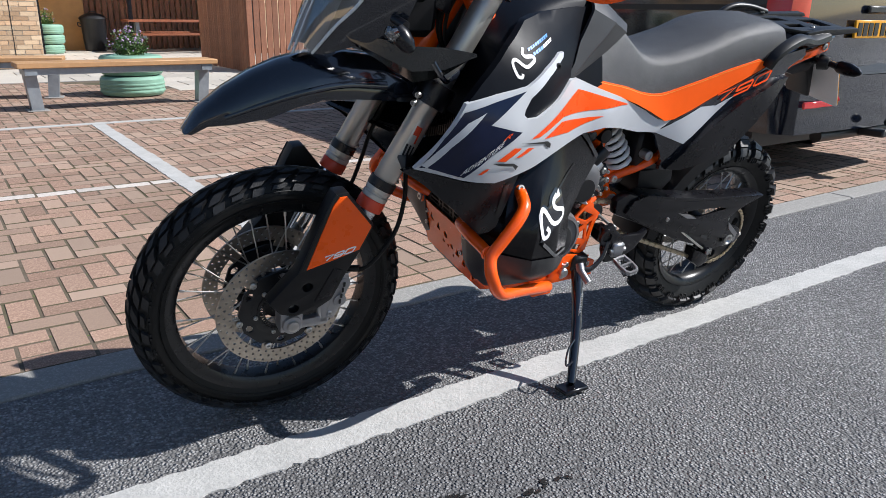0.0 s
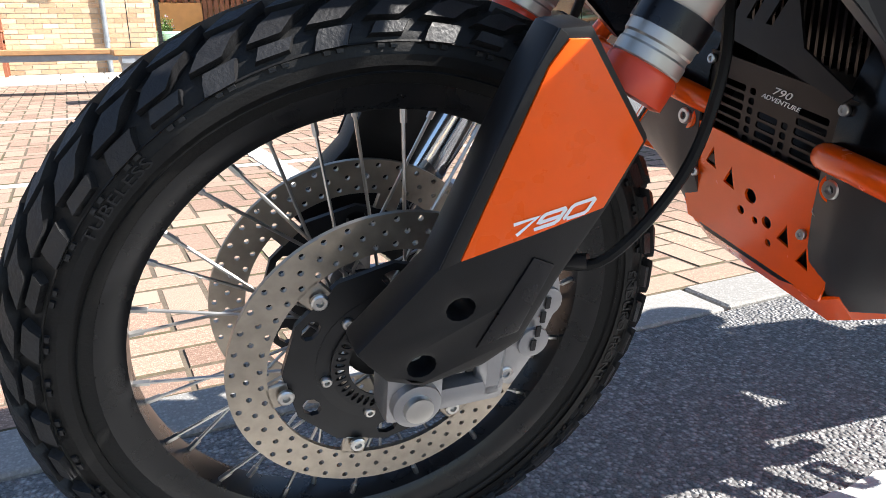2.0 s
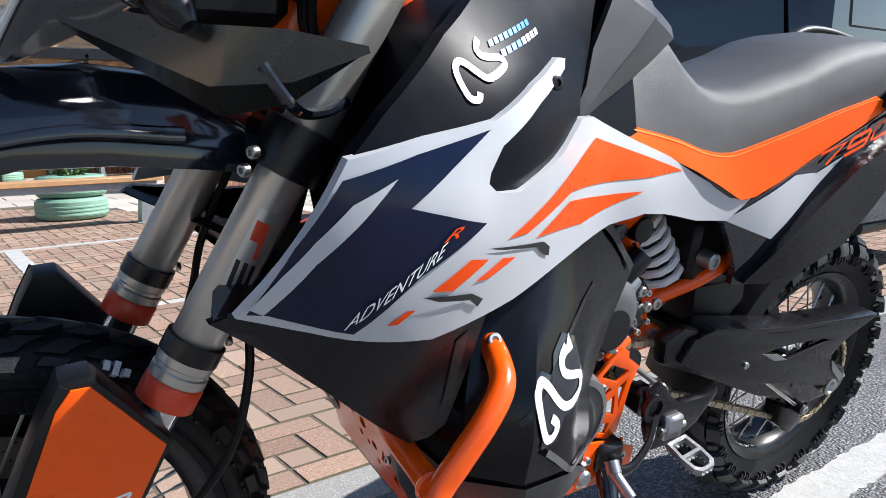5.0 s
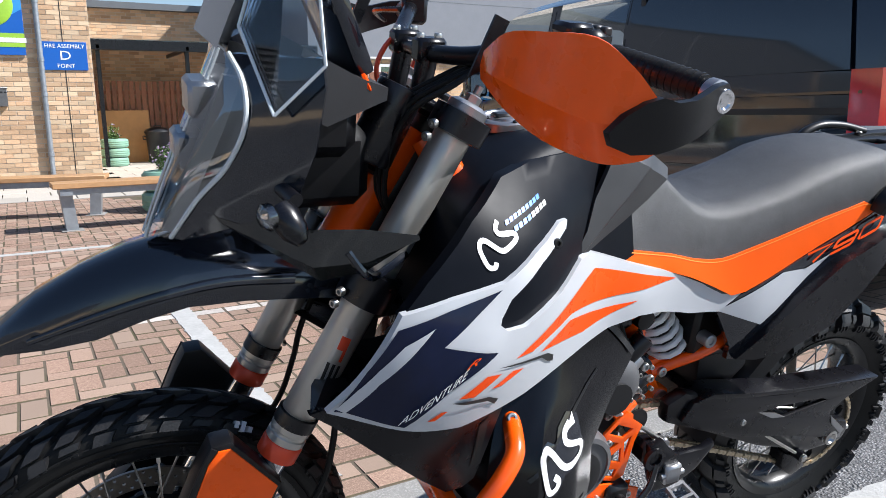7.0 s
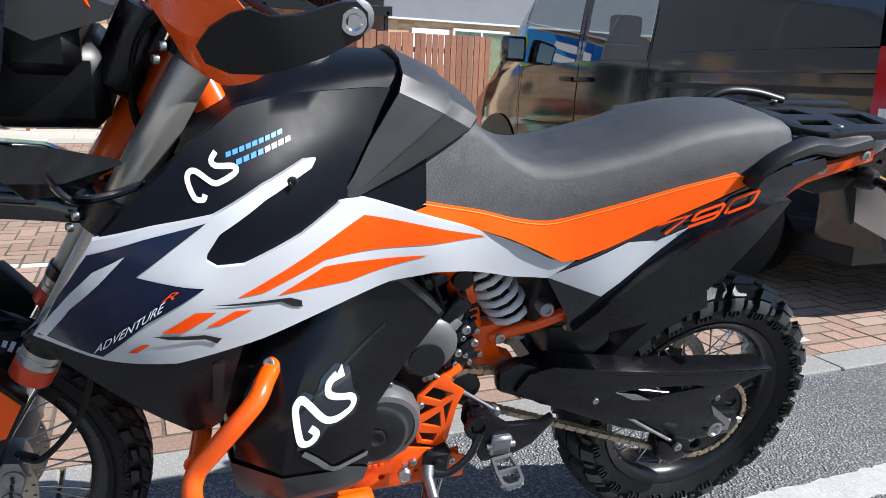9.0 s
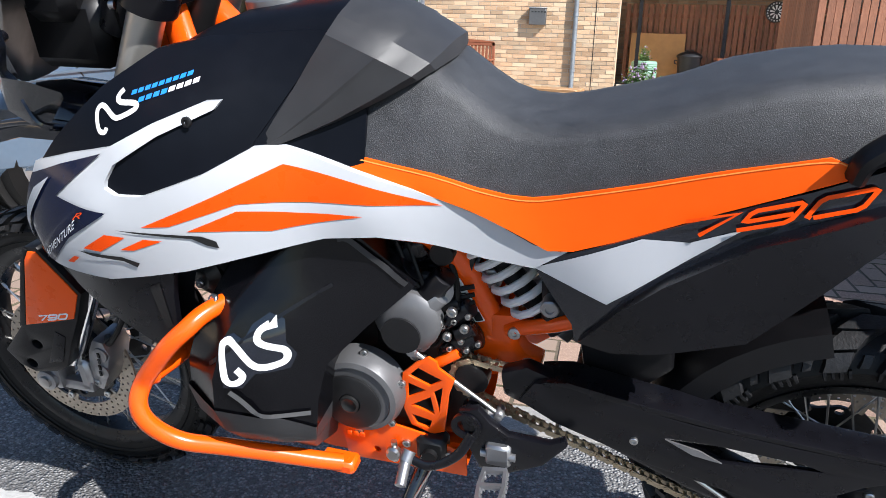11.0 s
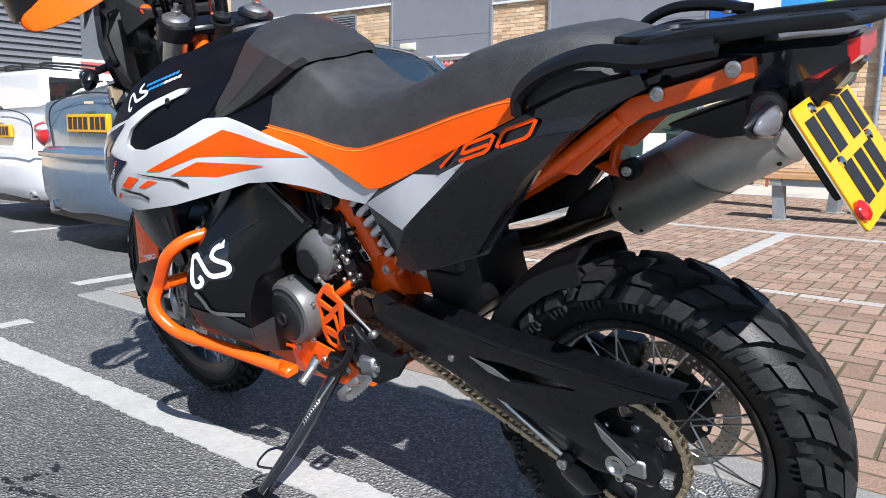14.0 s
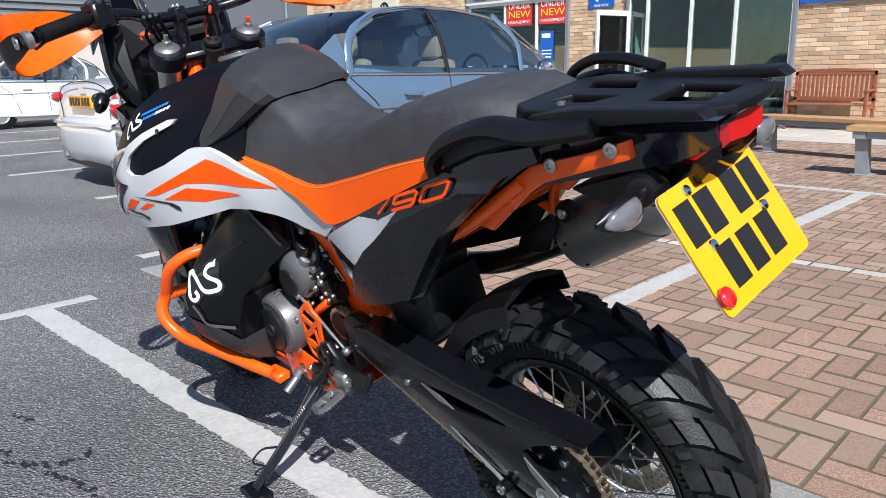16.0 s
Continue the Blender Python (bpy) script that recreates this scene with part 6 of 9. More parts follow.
COWL = [(0.311, 0.918), (0.349, 0.960), (0.426, 1.030), (0.494, 1.074), (0.56, 1.085), (0.70, 1.090), (0.735, 1.088), (0.635, 0.942), (0.64, 0.930), (0.50, 0.87), (0.44, 0.87), (0.40, 0.93)]
# grained cover over the back of the tank: from the black cowl's edge down to the seat, with a crease
front_e = [(0.636, 0.934, 0.180), (0.664, 0.976, 0.166), (0.690, 1.017, 0.152), (0.715, 1.055, 0.139), (0.737, 1.088, 0.126), (0.748, 1.110, 0.100), (0.752, 1.124, 0.055), (0.752, 1.128, 0.0)]
back_e = [(0.652, 0.935, 0.178), (0.702, 0.952, 0.166), (0.756, 0.974, 0.153), (0.812, 1.002, 0.138), (0.864, 1.030, 0.122), (0.884, 1.042, 0.098), (0.892, 1.048, 0.055), (0.893, 1.050, 0.0)]
rings = []
for u, out in ((0.0, -0.012), (0.0, 0.003), (0.3, 0.010), (0.58, 0.015), (0.63, 0.011), (0.80, 0.010), (0.97, 0.006), (1.0, -0.016)):
    half = []
    for (xa, za, ya), (xb, zb, yb) in zip(front_e, back_e):
        x, z, y = xa + (xb - xa) * u, za + (zb - za) * u, ya + (yb - ya) * u
        wide = min(1, (xb - xa) / 0.10)
        up = 1 - y / 0.19
        if y > 0.11:
            y = max(y, min(0.19, shroud(x, z) - 0.002)) if x < 0.79 else y
        o = out * wide if out > 0 else out
        half.append((x, y + o * (1 - up) if y else 0.0, z + o * up))
    rings.append([Vector((x, -y, z)) for x, y, z in half] + [Vector((x, y, z)) for x, y, z in reversed(half[:-1])])
part("rear_cover", loft(rings, closed=False), M_GREY_PL, tank, "grained dark grey cover", 24)
for s in (-1, 1):
    part("tank_cover", skin(COWL, shroud, -0.004, 0.02, 0.03, s), M_TANK, tank, "satin black side cover", 50)
    wh = part("shroud", skin(WHITE, shroud, 0.004, 0.012, 0.018, s), M_WHITE, bike, "white shroud with orange and dark decals", 24)
    D = lambda name, poly, m, off=0.0052, lab="": part(name, skin(poly, shroud, off, 0.0, 0.014, s), m, wh, lab, 24)
    D("dark_decal", [(0.231, 0.778), (0.265, 0.848), (0.304, 0.908), (0.371, 0.931), (0.449, 0.952), (0.404, 0.919), (0.361, 0.886), (0.397, 0.878), (0.444, 0.866), (0.371, 0.822), (0.314, 0.768), (0.277, 0.775), (0.246, 0.780)], M_NAVY, 0.0066, "dark navy decal")
    D("white_spear", [(0.232, 0.785), (0.255, 0.822), (0.280, 0.856), (0.310, 0.889), (0.350, 0.912), (0.317, 0.875), (0.280, 0.836), (0.243, 0.781)], M_WHITE, 0.0098)
    D("orange_stripe", [(0.486, 0.840), (0.588, 0.880), (0.679, 0.917), (0.795, 0.885), (0.906, 0.853), (0.770, 0.858), (0.616, 0.864), (0.522, 0.838)], M_DECAL_OR)
    D("orange_stripe", [(0.544, 0.827), (0.614, 0.853), (0.697, 0.844), (0.793, 0.839), (0.657, 0.817)], M_DECAL_OR)
    D("orange_stripe", [(0.388, 0.804), (0.431, 0.830), (0.459, 0.824), (0.414, 0.799)], M_DECAL_OR)
    D("orange_stripe", [(0.445, 0.802), (0.483, 0.819), (0.508, 0.814), (0.464, 0.800)], M_DECAL_OR)
    D("orange_stripe", [(0.345, 0.774), (0.364, 0.787), (0.373, 0.786), (0.356, 0.773)], M_DECAL_OR)
    D("vent_slot", [(0.450, 0.838), (0.562, 0.818), (0.580, 0.807), (0.582, 0.795), (0.567, 0.801), (0.549, 0.815), (0.478, 0.830)], M_PAINTK, 0.0062)
    D("vent_slot", [(0.377, 0.800), (0.443, 0.789), (0.465, 0.776), (0.459, 0.768), (0.443, 0.781), (0.398, 0.791)], M_PAINTK, 0.0062)
    part("shroud_screw", bolt((0.564, s * (shroud(0.564, 0.988) + 0.004), 0.988), (0, s, 0.2), 0.008, 0.004), M_DARKMET, wh)
    # lettering along the lower edge of the dark decal
    if s < 0:
        word = lettering("ADVENTURE", 0.020, Matrix.Identity(4), 0.0, 0.3, 1.0)
        lo, hi = min(v.co.x for v in word.verts), max(v.co.x for v in word.verts)
        for v in word.verts:
            u = (v.co.x - lo) / (hi - lo)
            x, z = 0.3050 + 0.0890 * u + v.co.y * 0.21, 0.7800 + 0.0690 * u + v.co.y * 0.97
            v.co = Vector((x, -(shroud(x, z) + 0.0096), z))
        part("lettering", word, M_PAINTW, wh, "white lettering", 0)
        word = lettering("R", 0.020, Matrix.Identity(4), 0.0, 0.4, 1.3)
        for v in word.verts:
            x, z = 0.399 + v.co.x * 1.15 + v.co.y * 0.30, 0.861 + v.co.x * 0.30 + v.co.y * 0.75
            v.co = Vector((x, -(shroud(x, z) + 0.0096), z))
        part("lettering", word, M_DECAL_OR, wh, "orange letter", 0)


def stroke(pts, width, f, off, n=6, side=-1):
    """A painted line of even width on the side of the body."""
    line = spline([(x, 0, z) for x, z in pts], n)
    bm, prev = bmesh.new(), None
    for i, p in enumerate(line):
        d = (line[min(i + 1, len(line) - 1)] - line[max(0, i - 1)]).normalized()
        c = Vector((-d.z, 0, d.x)) * width / 2
        row = [bm.verts.new((q.x, side * (f(q.x, q.z) + off), q.z)) for q in (p + c, p, p - c)]
        if prev:
            for k in (0, 1):
                bm.faces.new((prev[k], prev[k + 1], row[k + 1], row[k]))
        prev = row
    return bm


# the sticker on the tank: a winding white mark and coloured bars
mark = [(0.449, 0.982), (0.446, 0.976), (0.436, 0.978), (0.428, 0.996), (0.430, 1.006), (0.439, 1.007), (0.459, 0.995), (0.472, 0.997), (0.489, 1.006), (0.485, 1.012), (0.464, 1.013), (0.458, 1.019), (0.464, 1.028)]
part("tank_sticker", stroke(mark, 0.0065, shroud, -0.0030, 5), M_PAINTW, tank, "white winding mark on a sticker", 0)
for k in range(9):
    a, b = k / 9, (k + 0.78) / 9
    part("sticker_bar", skin([(0.477 + 0.080 * u, 1.021 + 0.022 * u + w) for u, w in ((a, 0), (b, 0), (b, 0.0055), (a, 0.0055))], shroud, -0.003, 0, 0.02), M_PAINTB, tank, "", 0)
    if k < 8:
        part("sticker_bar", skin([(0.490 + 0.078 * u * 9 / 8, 1.0125 + 0.022 * u * 9 / 8 + w) for u, w in ((a, 0), (b, 0), (b, 0.0060), (a, 0.0060))], shroud, -0.003, 0, 0.02), M_PAINTB if k < 4 else M_PAINTW, tank, "", 0)



# lower shroud and radiator duct
duct_w = thin_plate([(0.21, 0.765, 0.224), (0.40, 0.738, 0.282), (0.385, 0.707, 0.274), (0.433, 0.589, 0.246), (0.467, 0.591, 0.246), (0.317, 0.68, 0.258), (0.50, 0.75, 0.260), (0.472, 0.736, 0.264)])
rad = part("radiator", join(boxm(-0.018, 0.018, -0.165, 0.165, -0.10, 0.10, 0.004, Matrix.Translation((0.498, 0, 0.715)) @ Matrix.Rotation(radians(-14), 4, 'Y'))), M_DARKMET, bike, "black finned radiator")
for i in range(30):
    yy = -0.158 + 0.316 * i / 29
    part("fin", boxm(-0.026, -0.017, yy - 0.0018, yy + 0.0018, -0.095, 0.095, 0, Matrix.Translation((0.498, 0, 0.715)) @ Matrix.Rotation(radians(-14), 4, 'Y')), M_BLACK_SAT, rad)
for s in (-1, 1):
    du = part("lower_shroud", skin([(0.205, 0.761), (0.222, 0.768), (0.344, 0.741), (0.40, 0.739), (0.50, 0.758), (0.485, 0.70), (0.466, 0.600), (0.448, 0.586), (0.420, 0.584), (0.37, 0.628), (0.317, 0.678), (0.25, 0.733)], duct_w, 0.0, 0.012, 0.03, s), M_BLACK_SAT, bike, "satin black lower shroud with an air duct", 30)
    outer = spline([(0.207, s * 0.220, 0.761), (0.25, s * 0.242, 0.733), (0.317, s * 0.257, 0.678), (0.37, s * 0.254, 0.628), (0.420, s * 0.244, 0.584)], 5)
    inner = spline([(0.30, s * 0.03, 0.748), (0.345, s * 0.10, 0.728), (0.385, s * 0.165, 0.702), (0.410, s * 0.195, 0.665), (0.435, s * 0.216, 0.596)], 5)
    part("duct_lip", loft([[o, o.lerp(i, 0.35) + Vector((-0.012, 0, 0.006)), i, i + Vector((0.012, 0, 0.004)), o.lerp(i, 0.4) + Vector((0.01, 0, 0.008)), o + Vector((0.006, 0, 0.006))] for o, i in zip(outer, inner)]), M_BLACK_SAT, du, smooth=35)
    part("duct_wall", loft([[i, i.lerp(Vector((0.47, i.y * 0.95, i.z + 0.01)), 0.98)] for i in inner], closed=False), M_BLACK_MAT, du)
    part("duct_slot", skin([(0.452, 0.72), (0.470, 0.728), (0.466, 0.64), (0.452, 0.63)], duct_w, 0.0012, 0, 0.03, s), M_PAINTK, du, "", 0)
part("horn_bracket", slab([(-0.10, 0.630), (-0.075, 0.700), (0.012, 0.712), (0.05, 0.640), (0.125, 0.612), (0.115, 0.600), (0.03, 0.615)], 0.0, 0.004, [[(-0.07 + 0.03 * k, 0.652), (-0.06 + 0.03 * k, 0.652), (-0.045 + 0.03 * k, 0.690), (-0.055 + 0.03 * k, 0.690)] for k in range(3)], 0, Matrix(((0, 1, 0, 0.448), (-1, 0, 0, 0), (0, 0, 1, 0), (0, 0, 0, 1)))), M_DARKMET, rad, "dark slotted bracket", 0)

# engine, its side covers, grille and skid plate
# each section: height, then (x, half width) from the inner front edge round to the rear
TANK = [(0.338, (0.560, 0.10), (0.550, 0.125), (0.562, 0.195), (0.62, 0.215), (0.655, 0.220), (0.676, 0.215)),
        (0.375, (0.520, 0.10), (0.515, 0.130), (0.530, 0.215), (0.60, 0.238), (0.66, 0.240), (0.684, 0.235)),
        (0.425, (0.495, 0.10), (0.488, 0.135), (0.505, 0.246), (0.58, 0.278), (0.65, 0.268), (0.696, 0.245)),
        (0.475, (0.482, 0.10), (0.474, 0.140), (0.488, 0.258), (0.56, 0.297), (0.64, 0.285), (0.702, 0.250)),
        (0.525, (0.474, 0.10), (0.466, 0.140), (0.480, 0.262), (0.55, 0.304), (0.63, 0.294), (0.708, 0.245)),
        (0.580, (0.470, 0.10), (0.464, 0.140), (0.484, 0.258), (0.556, 0.302), (0.64, 0.274), (0.718, 0.222)),
        (0.640, (0.480, 0.10), (0.476, 0.135), (0.500, 0.234), (0.570, 0.276), (0.655, 0.250), (0.780, 0.180)),
        (0.700, (0.510, 0.10), (0.508, 0.130), (0.530, 0.198), (0.60, 0.228), (0.68, 0.208), (0.850, 0.142)),
        (0.745, (0.540, 0.10), (0.540, 0.125), (0.560, 0.176), (0.63, 0.196), (0.70, 0.184), (0.815, 0.150)),
        (0.795, (0.570, 0.10), (0.572, 0.120), (0.60, 0.160), (0.66, 0.170), (0.71, 0.168), (0.765, 0.160))]


def panel_w(x, z):
    """The engine cover's half width."""
    rows = []
    for h, *pts in TANK:
        rows.append(np.interp(x, [p[0] for p in pts[2:]], [p[1] for p in pts[2:]]))
    return float(np.interp(z, [q[0] for q in TANK], rows))


def tank_loft(grow, top=9.0):
    rings = []
    for h, *pts in TANK:
        lift = 0.58 * max(0.0, 0.45 - h) / 0.112
        q = [Vector((x - grow * (1 if i < 3 else 0), w + grow * (0 if i < 2 else 1), h + lift * max(0.0, w - 0.12))) for i, (x, w) in enumerate(pts)]
        line = [a.lerp(b, k / 3) for a, b in zip(q, q[1:]) for k in range(3)] + [q[-1]]
        rings.append(line + [Vector((pts[-1][0] - 0.004, 0.10, h))])
    return rings


for s in (-1, 1):
    cov = part("engine_cover", loft([[Vector((p.x, s * p.y, p.z)) for p in r] for r in tank_loft(0.0)]), M_COVER, bike, "black engine side cover with a white mark", 32)
    low = loft([[Vector((p.x, s * p.y, p.z)) for p in r] for r in tank_loft(0.004)[:7]])
    for co, no in (((0.555, 0, 0.578), (-0.50, 0, 1)), ((0.555, 0, 0.578), (0.72, 0, 1)), ((0.63, 0, 0.512), (0.12, 0, 1))):
        geom = bmesh.ops.bisect_plane(low, geom=low.verts[:] + low.edges[:] + low.faces[:], plane_co=co, plane_no=no, clear_outer=True)
    part("lower_cover", low, M_GREY_PL, cov, "dark grey scuffed lower cover", 32)
    part("cover_edge", stroke([(0.738, 0.788), (0.757, 0.786), (0.80, 0.748), (0.840, 0.708)], 0.010, panel_w, 0.004, 4, s), M_GREY_PL, cov, "", 0)
    # the sun's highlight on the chamfer, painted as a light grey stroke
    part("chamfer_glint", stroke([(0.582, 0.560), (0.60, 0.545), (0.632, 0.518), (0.66, 0.511), (0.698, 0.506)], 0.009, panel_w, 0.0052, 5, s), M_GLINT_LABEL, cov, "sunlit highlight painted grey along the chamfer", 0)
    part("cover_ridge", stroke([(0.545, 0.600), (0.60, 0.640), (0.68, 0.688), (0.73, 0.715)], 0.006, panel_w, 0.0022, 5, s), M_BLACK_SAT, cov, "", 0)
    if s < 0:
        big = [(0.594, 0.597), (0.604, 0.586), (0.597, 0.576), (0.584, 0.575), (0.576, 0.588), (0.571, 0.630), (0.579, 0.642), (0.590, 0.636), (0.622, 0.601), (0.659, 0.602), (0.669, 0.612), (0.663, 0.625), (0.636, 0.634), (0.625, 0.642), (0.627, 0.654), (0.641, 0.664)]
        part("sticker_ground", skin([(0.572, 0.566), (0.602, 0.565), (0.622, 0.588), (0.672, 0.590), (0.682, 0.613), (0.668, 0.635), (0.663, 0.669), (0.639, 0.679), (0.614, 0.663), (0.604, 0.642), (0.586, 0.652), (0.572, 0.646)], panel_w, 0.0022, 0, 0.02, s), M_BLACK_GL, cov, "", 24)
        part("sticker_mark", stroke(big, 0.0108, panel_w, 0.0034, 5, s), M_PAINTW, cov, "white winding mark", 0)
        part("mark_head", skin([(0.633, 0.654), (0.650, 0.676), (0.654, 0.659)], panel_w, 0.0034, 0, 0.02, s), M_PAINTW, cov, "", 0)
eng = part("engine", join(boxm(0.53, 0.94, -0.10, 0.10, 0.36, 0.57, 0.03, segs=2), boxm(0.56, 0.78, -0.11, 0.11, 0.54, 0.80, 0.03, Matrix.Identity(4), 2), cyl((0.80, -0.10, 0.58), (0.80, 0.05, 0.58), 0.09, segs=28), boxm(0.78, 0.93, -0.08, 0.05, 0.55, 0.70, 0.02)), M_DARKMET, bike, "dark parallel-twin engine")
eng.matrix_basis = bike_in((-0.020, 0.012, -0.016))
gen = part("generator_cover", join(lathe([(0.080, 0), (0.080, 0.03), (0.073, 0.048), (0.064, 0.051), (0.062, 0.048), (0.0, 0.048)], (0.775, -0.125, 0.505), (0, -1, 0), 40)), M_CASE, bike, "grey round engine cover")
gen.matrix_basis = bike_in((-0.033, -0.004, -0.022))
part("inner_disc", lathe([(0.056, 0), (0.056, 0.004), (0.052, 0.006), (0.02, 0.006), (0.018, 0.003), (0.010, 0.003), (0, 0.003)], (0.765, -0.1752, 0.495), (0, -1, 0), 36), M_DARKMET, gen)
part("cover_plug", lathe([(0.018, 0), (0.018, 0.005), (0.014, 0.006), (0.008, 0.002), (0, 0.002)], (0.765, -0.180, 0.495), (0, -1, 0), 24), M_PAINTK, gen)
part("orange_badge", join(*[boxm(0.752 + 0.012 * k, 0.761 + 0.012 * k, -0.1785, -0.1755, 0.420, 0.429, 0.001) for k in range(3)]), M_DECAL_OR, gen)
for a in (20, 80, 140, 200, 260, 310):
    part("case_bolt", bolt((0.775 + 0.084 * math.cos(radians(a)), -0.150, 0.505 + 0.084 * math.sin(radians(a))), (0, -1, 0), 0.007, 0.006), M_STEEL, gen)
pump = part("pump_cover", join(lathe([(0.058, 0), (0.058, 0.03), (0.050, 0.04), (0.03, 0.046), (0, 0.046)], (0.825, -0.105, 0.632), (0, -1, 0), 32), boxm(0.79, 0.86, -0.14, -0.10, 0.57, 0.62, 0.01)), M_CASE, bike, "grey upper engine cover")
pump.matrix_basis = bike_in((0.004, 0.002, -0.006))
part("pump_disc", lathe([(0.034, 0), (0.034, 0.004), (0.0, 0.004)], (0.820, -0.152, 0.615), (0, -1, 0), 24), M_DARKMET, pump)
for x, z, r in ((0.872, 0.600, 0.009), (0.855, 0.565, 0.008), (0.90, 0.64, 0.010), (0.925, 0.665, 0.009), (0.885, 0.668, 0.008), (0.915, 0.615, 0.008), (0.945, 0.635, 0.008)):
    part("engine_bolt", bolt((x, -0.132, z), (0, -1, 0), r, 0.008), M_STEEL, eng)
for p0, p1, r in (((0.86, -0.12, 0.66), (0.915, -0.13, 0.73), 0.020), ((0.88, -0.11, 0.61), (0.95, -0.11, 0.665), 0.018), ((0.79, -0.10, 0.72), (0.88, -0.10, 0.77), 0.024), ((0.90, -0.10, 0.57), (0.96, -0.10, 0.60), 0.022), ((0.82, -0.11, 0.70), (0.86, -0.115, 0.735), 0.028)):
    part("hose", cyl(p0, p1, r, segs=16, bevel=0.003), M_BLACK_SAT, eng)
part("throttle_body", join(cyl((0.86, -0.06, 0.75), (0.95, -0.06, 0.73), 0.035), boxm(0.80, 0.90, -0.105, -0.05, 0.74, 0.79, 0.008), boxm(0.83, 0.86, -0.112, -0.09, 0.755, 0.775, 0.003)), M_BLACK_MAT, eng)
part("hose_clip", join(lathe([(0.028, 0), (0.028, 0.008), (0.016, 0.008), (0.016, 0)], (0.895, -0.115, 0.693), (0.2, -1, 0.2), 24, closed=True)), M_ALU, eng)
for s in (-1, 1):
    part("wiring", tube([(0.86, s * 0.115, 0.60), (0.89, s * 0.125, 0.585), (0.91, s * 0.12, 0.62), (0.93, s * 0.115, 0.69), (0.91, s * 0.10, 0.76)], 0.005, 6, 8), M_RUBBER, eng)
    part("radiator_hose", tube([(0.50, s * 0.13, 0.66), (0.55, s * 0.16, 0.68), (0.58, s * 0.15, 0.73)], 0.018, 6, 12), M_RUBBER, eng)
part("horn", join(lathe([(0.035, 0), (0.038, 0.01), (0.02, 0.025), (0, 0.025)], (0.505, -0.165, 0.700), (-0.3, -1, 0), 20)), M_DARKMET, eng)
part("mount_bolt", bolt((0.495, -0.188, 0.692), (0, -1, 0), 0.008, 0.006), M_STEEL, eng)

for p0, p1, r, m in (((0.872, -0.135, 0.655), (0.905, -0.130, 0.690), 0.016, M_ALU), ((0.885, -0.128, 0.545), (0.93, -0.120, 0.575), 0.010, M_ORANGE_PC), ((0.925, -0.118, 0.610), (0.955, -0.112, 0.625), 0.014, M_BLACK_SAT), ((0.905, -0.112, 0.660), (0.935, -0.115, 0.672), 0.012, M_DARKMET), ((0.845, -0.128, 0.600), (0.868, -0.138, 0.612), 0.011, M_ALU)):
    part("fitting", cyl(p0, p1, r, segs=14, bevel=0.002), m, eng)
for k, (x, z) in enumerate(((0.905, 0.628), (0.925, 0.640), (0.895, 0.650), (0.935, 0.600), (0.915, 0.585), (0.950, 0.655), (0.880, 0.632), (0.945, 0.585), (0.868, 0.560), (0.965, 0.600))):
    part("small_bolt", bolt((x, -0.120 - 0.002 * (k % 3), z), (0, -1, 0.1 * (k % 2)), 0.0055, 0.008), M_STEEL, eng)
for k in range(4):
    part("lead", tube([(0.79 + 0.02 * k, -0.118, 0.775), (0.82 + 0.02 * k, -0.124 - 0.003 * k, 0.735 - 0.01 * k), (0.86 + 0.015 * k, -0.122, 0.705 - 0.012 * k), (0.90, -0.115, 0.69 - 0.02 * k), (0.955, -0.105, 0.70 - 0.015 * k)], 0.0042, 5, 7), M_RUBBER, eng)
for k in range(5):
    part("connector", boxm(0.79 + 0.020 * k, 0.805 + 0.020 * k, -0.128, -0.112, 0.752 - 0.012 * k, 0.772 - 0.012 * k, 0.002), M_BLACK_SAT if k % 2 else M_GREY_PL, eng)
grille = bmesh.new()
gx = slab([(-0.112, 0.0), (0.106, 0.004), (0.106, 0.140), (-0.117, 0.141)], -0.0015, 0.0015, [[(cx - w, cz - 0.0022), (cx - w + 0.002, cz - 0.004), (cx + w - 0.002, cz - 0.004), (cx + w, cz - 0.0022), (cx + w, cz + 0.0022), (cx + w - 0.002, cz + 0.004), (cx - w + 0.002, cz + 0.004), (cx - w, cz + 0.0022)] for i in range(9) for cx, w in ((-0.066, 0.022), (-0.030, 0.0048), (-0.003, 0.016), (0.026, 0.0048), (0.060, 0.022)) for cz in (0.018 + 0.0115 * i,) if not (i > 6 and cx < 0.02 and cx > -0.05)])
for v in gx.verts:
    v.co = Vector((0.494 - 0.018 * v.co.z / 0.14 + v.co.y - 0.004, v.co.x, 0.456 + v.co.z * 1.03))
gr = part("radiator_grille", gx, M_BLACK_MAT, bike, "black slotted radiator guard", 0)
gm_ = Matrix.Translation((0.4715, -0.018, 0.580)) @ Matrix(((0, 0, -1, 0), (-1, 0, 0, 0), (0, 1, 0, 0), (0, 0, 0, 1)))
part("lettering", lettering("790", 0.0125, gm_, 0.0004, 0.3, 1.5), M_PAINTW, gr, "white lettering", 0)
part("lettering", lettering("ADVENTURE", 0.0078, Matrix.Translation((0.4730, -0.018, 0.5700)) @ Matrix(((0, 0, -1, 0), (-1, 0, 0, 0), (0, 1, 0, 0), (0, 0, 0, 1))), 0.0004, 0.3, 1.3), M_PAINTW, gr, "white lettering", 0)
